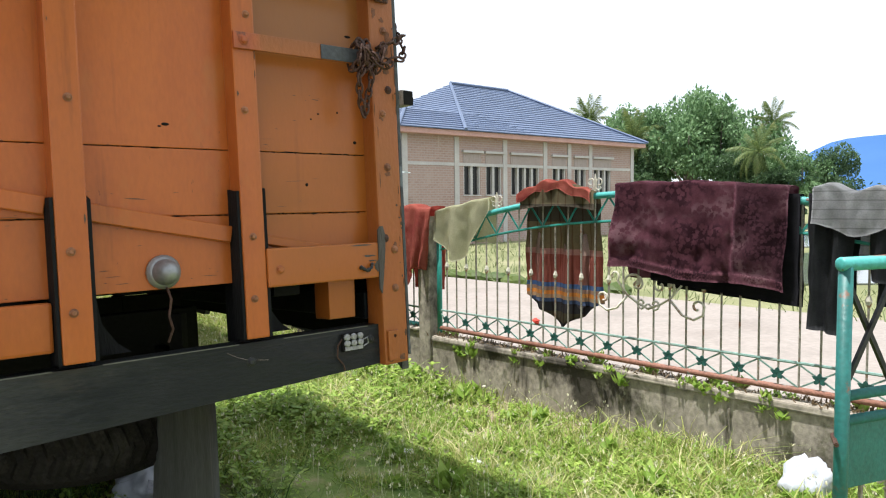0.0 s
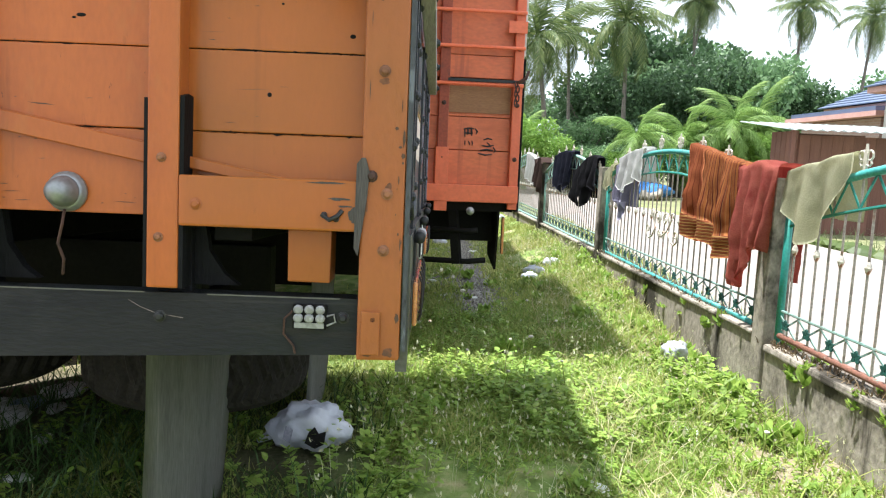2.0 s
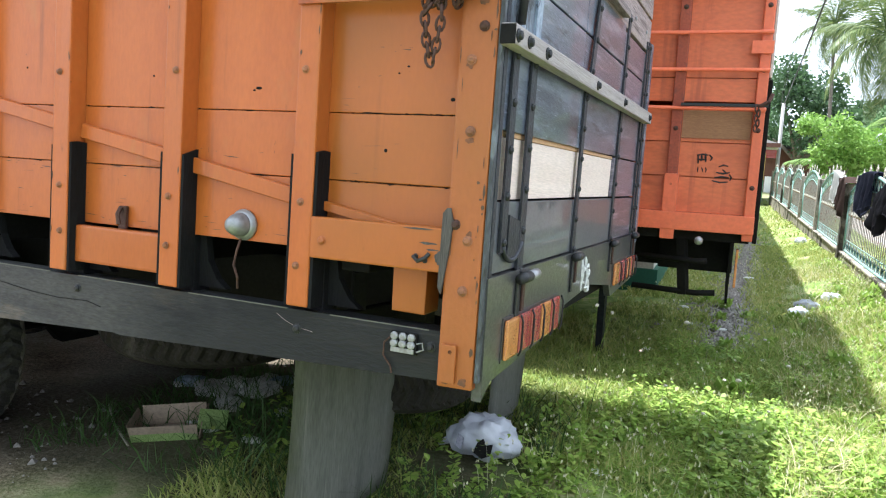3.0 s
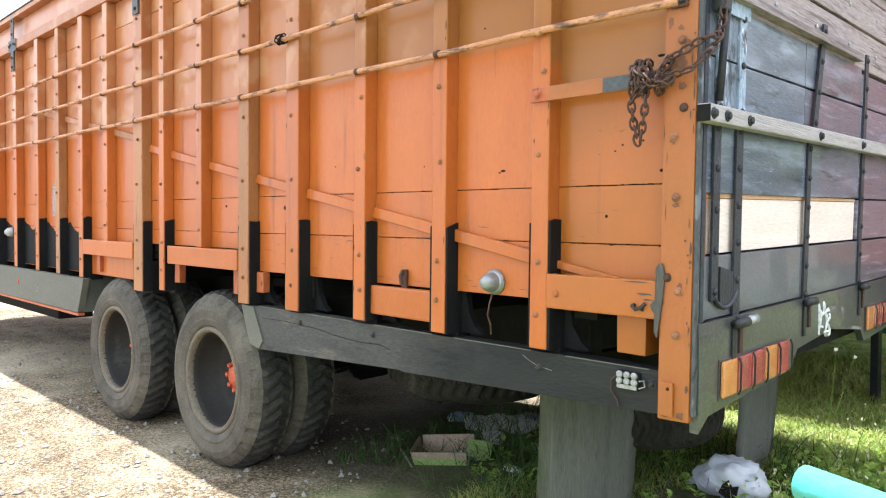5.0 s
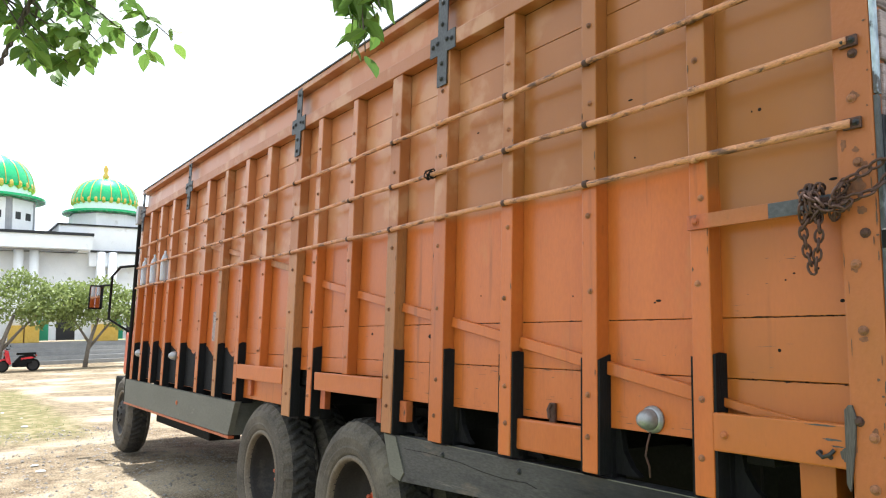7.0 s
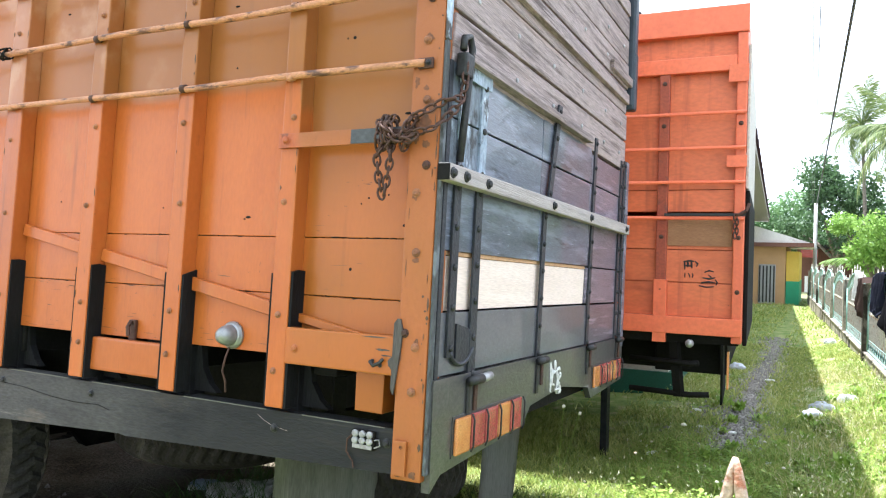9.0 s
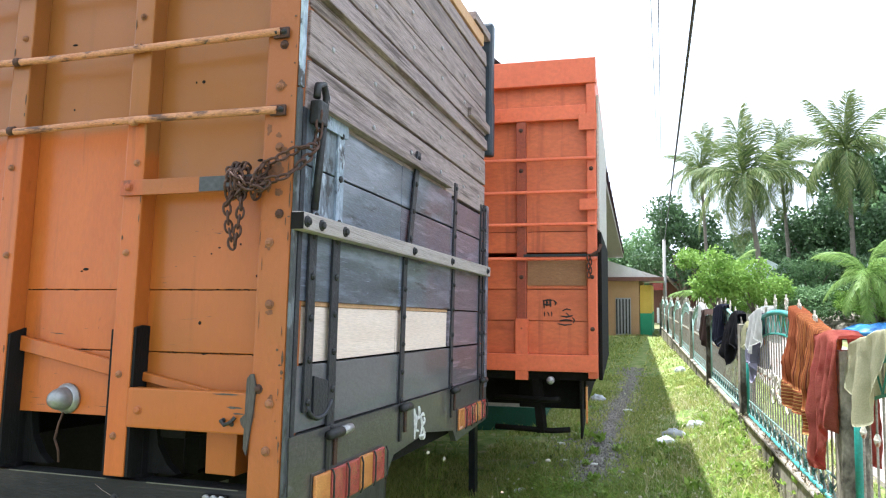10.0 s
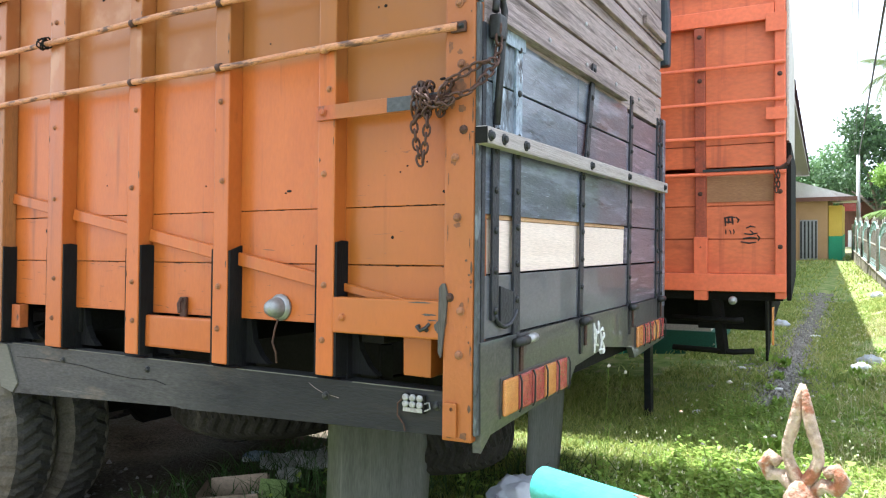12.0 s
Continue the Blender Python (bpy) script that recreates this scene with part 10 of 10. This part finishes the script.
def dome(cx, cy, zb, r, h, finial, drum_z, windows=True):
    drum = part("drum", lathe([(r * 1.12, drum_z), (r * 1.12, zb - 0.62)], 8, Matrix.Translation((cx, cy, 0)) @ Matrix.Rotation(math.pi / 8, 4, "Z")), GREYW, mosque, "grey octagonal drum with white window panels")
    for k in range(8):
        a = k * math.pi / 4
        m = Matrix.Translation((cx, cy, 0)) @ Matrix.Rotation(a, 4, "Z")
        rr = r * 1.12 * math.cos(math.pi / 8)
        bm = box(rr + 0.002, rr + 0.05, -(0.34 if windows else 0.44) * r, (0.34 if windows else 0.44) * r, drum_z + 0.05, zb - 0.70)
        bm.transform(m)
        panel = part("panel", bm, WHITEWALL, drum)
        for s in (-1, 1) if windows else ():
            bm = box(rr + 0.052, rr + 0.07, s * 0.17 * r - 0.085 * r, s * 0.17 * r + 0.085 * r, drum_z + 0.74, drum_z + 1.16)
            bm.transform(m)
            part("drum_window", bm, DARKWIN, drum)
    part("green_ledge", lathe([(r * 1.1, zb - 0.62), (r * 1.32, zb - 0.58), (r * 1.32, zb - 0.44), (r * 1.1, zb - 0.40)], 32, Matrix.Translation((cx, cy, 0))), DOME, mosque)
    part("collar", lathe([(r * 0.98, zb - 0.42), (r * 0.98, zb + 0.12)], 48, Matrix.Translation((cx, cy, 0))), WHITEWALL, mosque, smooth=False)
    for k in range(28):
        a = 2 * math.pi * k / 28
        c = (cx + r * 1.0 * math.cos(a), cy + r * 1.0 * math.sin(a), zb + 0.22)
        part("gold_petal", ball(c, 0.105 * r, seg=7, squash=(0.8, 0.8, 1.1)), GOLD, mosque)
    prof = [(r * 0.97, zb + 0.1)] + [(r * 1.06 * math.cos(t) ** 0.75 if t < 1.55 else 0.02, zb + 0.15 + h * math.sin(t) ** 1.05) for t in [0.0 + 1.57 * k / 16 for k in range(17)]]
    dm = part("dome", lathe(prof, 48, Matrix.Translation((cx, cy, 0))), DOME, mosque, "green ribbed dome", True)
    for k in range(20):
        a = 2 * math.pi * k / 20
        pts = [(cx + (q + 0.01) * math.cos(a), cy + (q + 0.01) * math.sin(a), z) for q, z in prof[1:-1]]
        part("rib", tube(pts, 0.028, 5), GOLD, dm)
    part("finial", lathe([(0.05, zb + h + 0.05), (0.22, zb + h + 0.35), (0.10, zb + h + 0.6), (0.17, zb + h + 0.85), (0.06, zb + h + 1.1), (0.02, zb + h + finial)], 12, Matrix.Translation((cx, cy, 0))), GOLD, mosque, "gold finial", True)


dome(MX - 3.0, 0.40, 10.05, 2.32, 2.0, 1.3, 7.46)
dome(MX - 4.0, 7.0, 9.72, 1.88, 1.65, 1.2, 8.15, False)

# trees and scooter in front of the mosque
CR = crown_mesh("crown", [(0, 0.2, 3.3, 1.5, 0.62), (0, -1.7, 3.2, 1.2, 0.62), (0.2, 1.9, 3.3, 1.3, 0.62), (-0.3, 0.8, 3.9, 1.0, 0.6), (0.2, -0.9, 3.8, 0.9, 0.6), (0, 3.2, 3.2, 0.9, 0.7), (0.3, -2.9, 3.0, 0.8, 0.6), (0.4, 1.2, 2.6, 0.9, 0.6), (0.2, -1.0, 2.5, 0.8, 0.6), (-0.2, 2.6, 3.9, 0.7, 0.6), (0.1, -2.0, 3.9, 0.6, 0.6), (0.0, 0.3, 4.4, 0.6, 0.5), (0.3, 3.9, 2.8, 0.6, 0.6)], 5200, 0.20, LEAF_C, 55)
for k, (x, y, s) in enumerate(((-38.0, 0.9, 1.0), (-38.6, 4.6, 0.95), (-39.0, -6.0, 1.05), (-40.5, 11.0, 1.0))):
    t = thing("courtyard_tree", "low spreading tree with pale green leaves before the mosque", "tree", "courtyard trees", m=Matrix.Translation((x, y, -0.1)) @ Matrix.Scale(s, 4) @ Matrix.Rotation(0.25 * k, 4, "Z"))
    part("trunk", tube([(0, -0.4, 0), (0.05, -0.25, 1.2), (0.1, 0.2, 2.6)], [0.13, 0.10, 0.07], 8), BARK, t, smooth=True)
    part("limb", tube([(0.0, -0.3, 0.9), (0, 0.5, 1.9), (0.1, 1.5, 3.0)], [0.08, 0.06, 0.03], 7), BARK, t, smooth=True)
    part("limb", tube([(0.05, -0.25, 1.3), (0, -0.9, 2.3), (0.0, -1.6, 3.1)], [0.07, 0.05, 0.03], 7), BARK, t, smooth=True)
    part("crown", CR, None, t)
REDP = mat("red_scooter_paint", [(0.50, 0.02, 0.03), (0.60, 0.04, 0.05)], 4, rough=(0.2, 0.35), bump=0.0)
scooter = thing("scooter", "red and black motor scooter parked on the yard", "scooter", m=Matrix.Translation((-37.0, 1.25, ground_z(-37, 1.25))) @ Matrix.Rotation(radians(278), 4, "Z"))
for x in (-0.62, 0.62):
    w = part("wheel", lathe([(0.20, -0.03), (0.21, 0.03)], 20, Matrix.Translation((x, 0, 0.28)) @ pose(0, 0, 0, 90), close=True), RIM, scooter)
    part("tyre", tube([(x + 0.24 * math.cos(a), 0, 0.28 + 0.24 * math.sin(a)) for a in [2 * math.pi * k / 20 for k in range(20)]], 0.045, 8, closed=True), CHASSIS, w, smooth=True)
part("under_panel", box(-0.55, 0.05, -0.125, 0.125, 0.36, 0.50, 0.03), CHASSIS, scooter)
part("body_panel", prism([(-0.72, 0.62), (-0.55, 0.78), (-0.1, 0.70), (0.12, 0.45), (0.1, 0.33), (-0.35, 0.40)], 0.24, pose(0, 0.12, 0, 90)), CHASSIS, scooter, "black body panel")
part("red_stripe", prism([(-0.66, 0.60), (-0.5, 0.66), (-0.1, 0.60), (-0.1, 0.54), (-0.45, 0.56)], 0.25, pose(0, 0.125, 0, 90)), REDP, scooter)
part("leg_shield", prism([(0.28, 0.36), (0.42, 0.95), (0.56, 0.98), (0.50, 0.50), (0.36, 0.32)], 0.30, pose(0, 0.15, 0, 90)), REDP, scooter)
part("front_fender", prism([(0.38, 0.50), (0.58, 0.60), (0.84, 0.50), (0.80, 0.44), (0.58, 0.53)], 0.14, pose(0, 0.07, 0, 90)), REDP, scooter)
part("seat", box(-0.72, 0.05, -0.12, 0.12, 0.74, 0.84, 0.04), CHASSIS, scooter, "black seat")
part("engine", box(-0.35, 0.2, -0.13, 0.13, 0.20, 0.42, 0.05), CHASSIS, scooter)
part("fork", tube([(0.46, 0, 0.95), (0.62, 0, 0.28)], 0.03, 8), CHASSIS, scooter)
part("handlebar", tube([(0.40, -0.32, 1.03), (0.46, 0, 1.0), (0.40, 0.32, 1.03)], 0.02, 8), CHASSIS, scooter, smooth=True)
part("headlight", ball((0.56, 0, 0.90), 0.09, seg=10, squash=(0.7, 1, 0.8)), LED, scooter, smooth=True)
for s in (-1, 1):
    part("mirror", box(0.36, 0.38, s * 0.30 - 0.05, s * 0.30 + 0.05, 1.12, 1.19, 0.01), CHASSIS, scooter)
part("exhaust", tube([(0.1, -0.14, 0.24), (-0.4, -0.16, 0.26), (-0.75, -0.16, 0.32)], [0.02, 0.045, 0.045], 8), GALV, scooter, smooth=True)
part("rear_lamp", box(-0.76, -0.70, -0.07, 0.07, 0.66, 0.74, 0.01), LENS_RED, scooter)
# low white wall and gate of the yard behind the camera
YARDW = box(-30, 2.0, -16.2, -16.0, -0.2, 1.6)
solo("wall_south", YARDW, WHITEWALL, "plain white wall closing the yard", "wall", kind="structure")
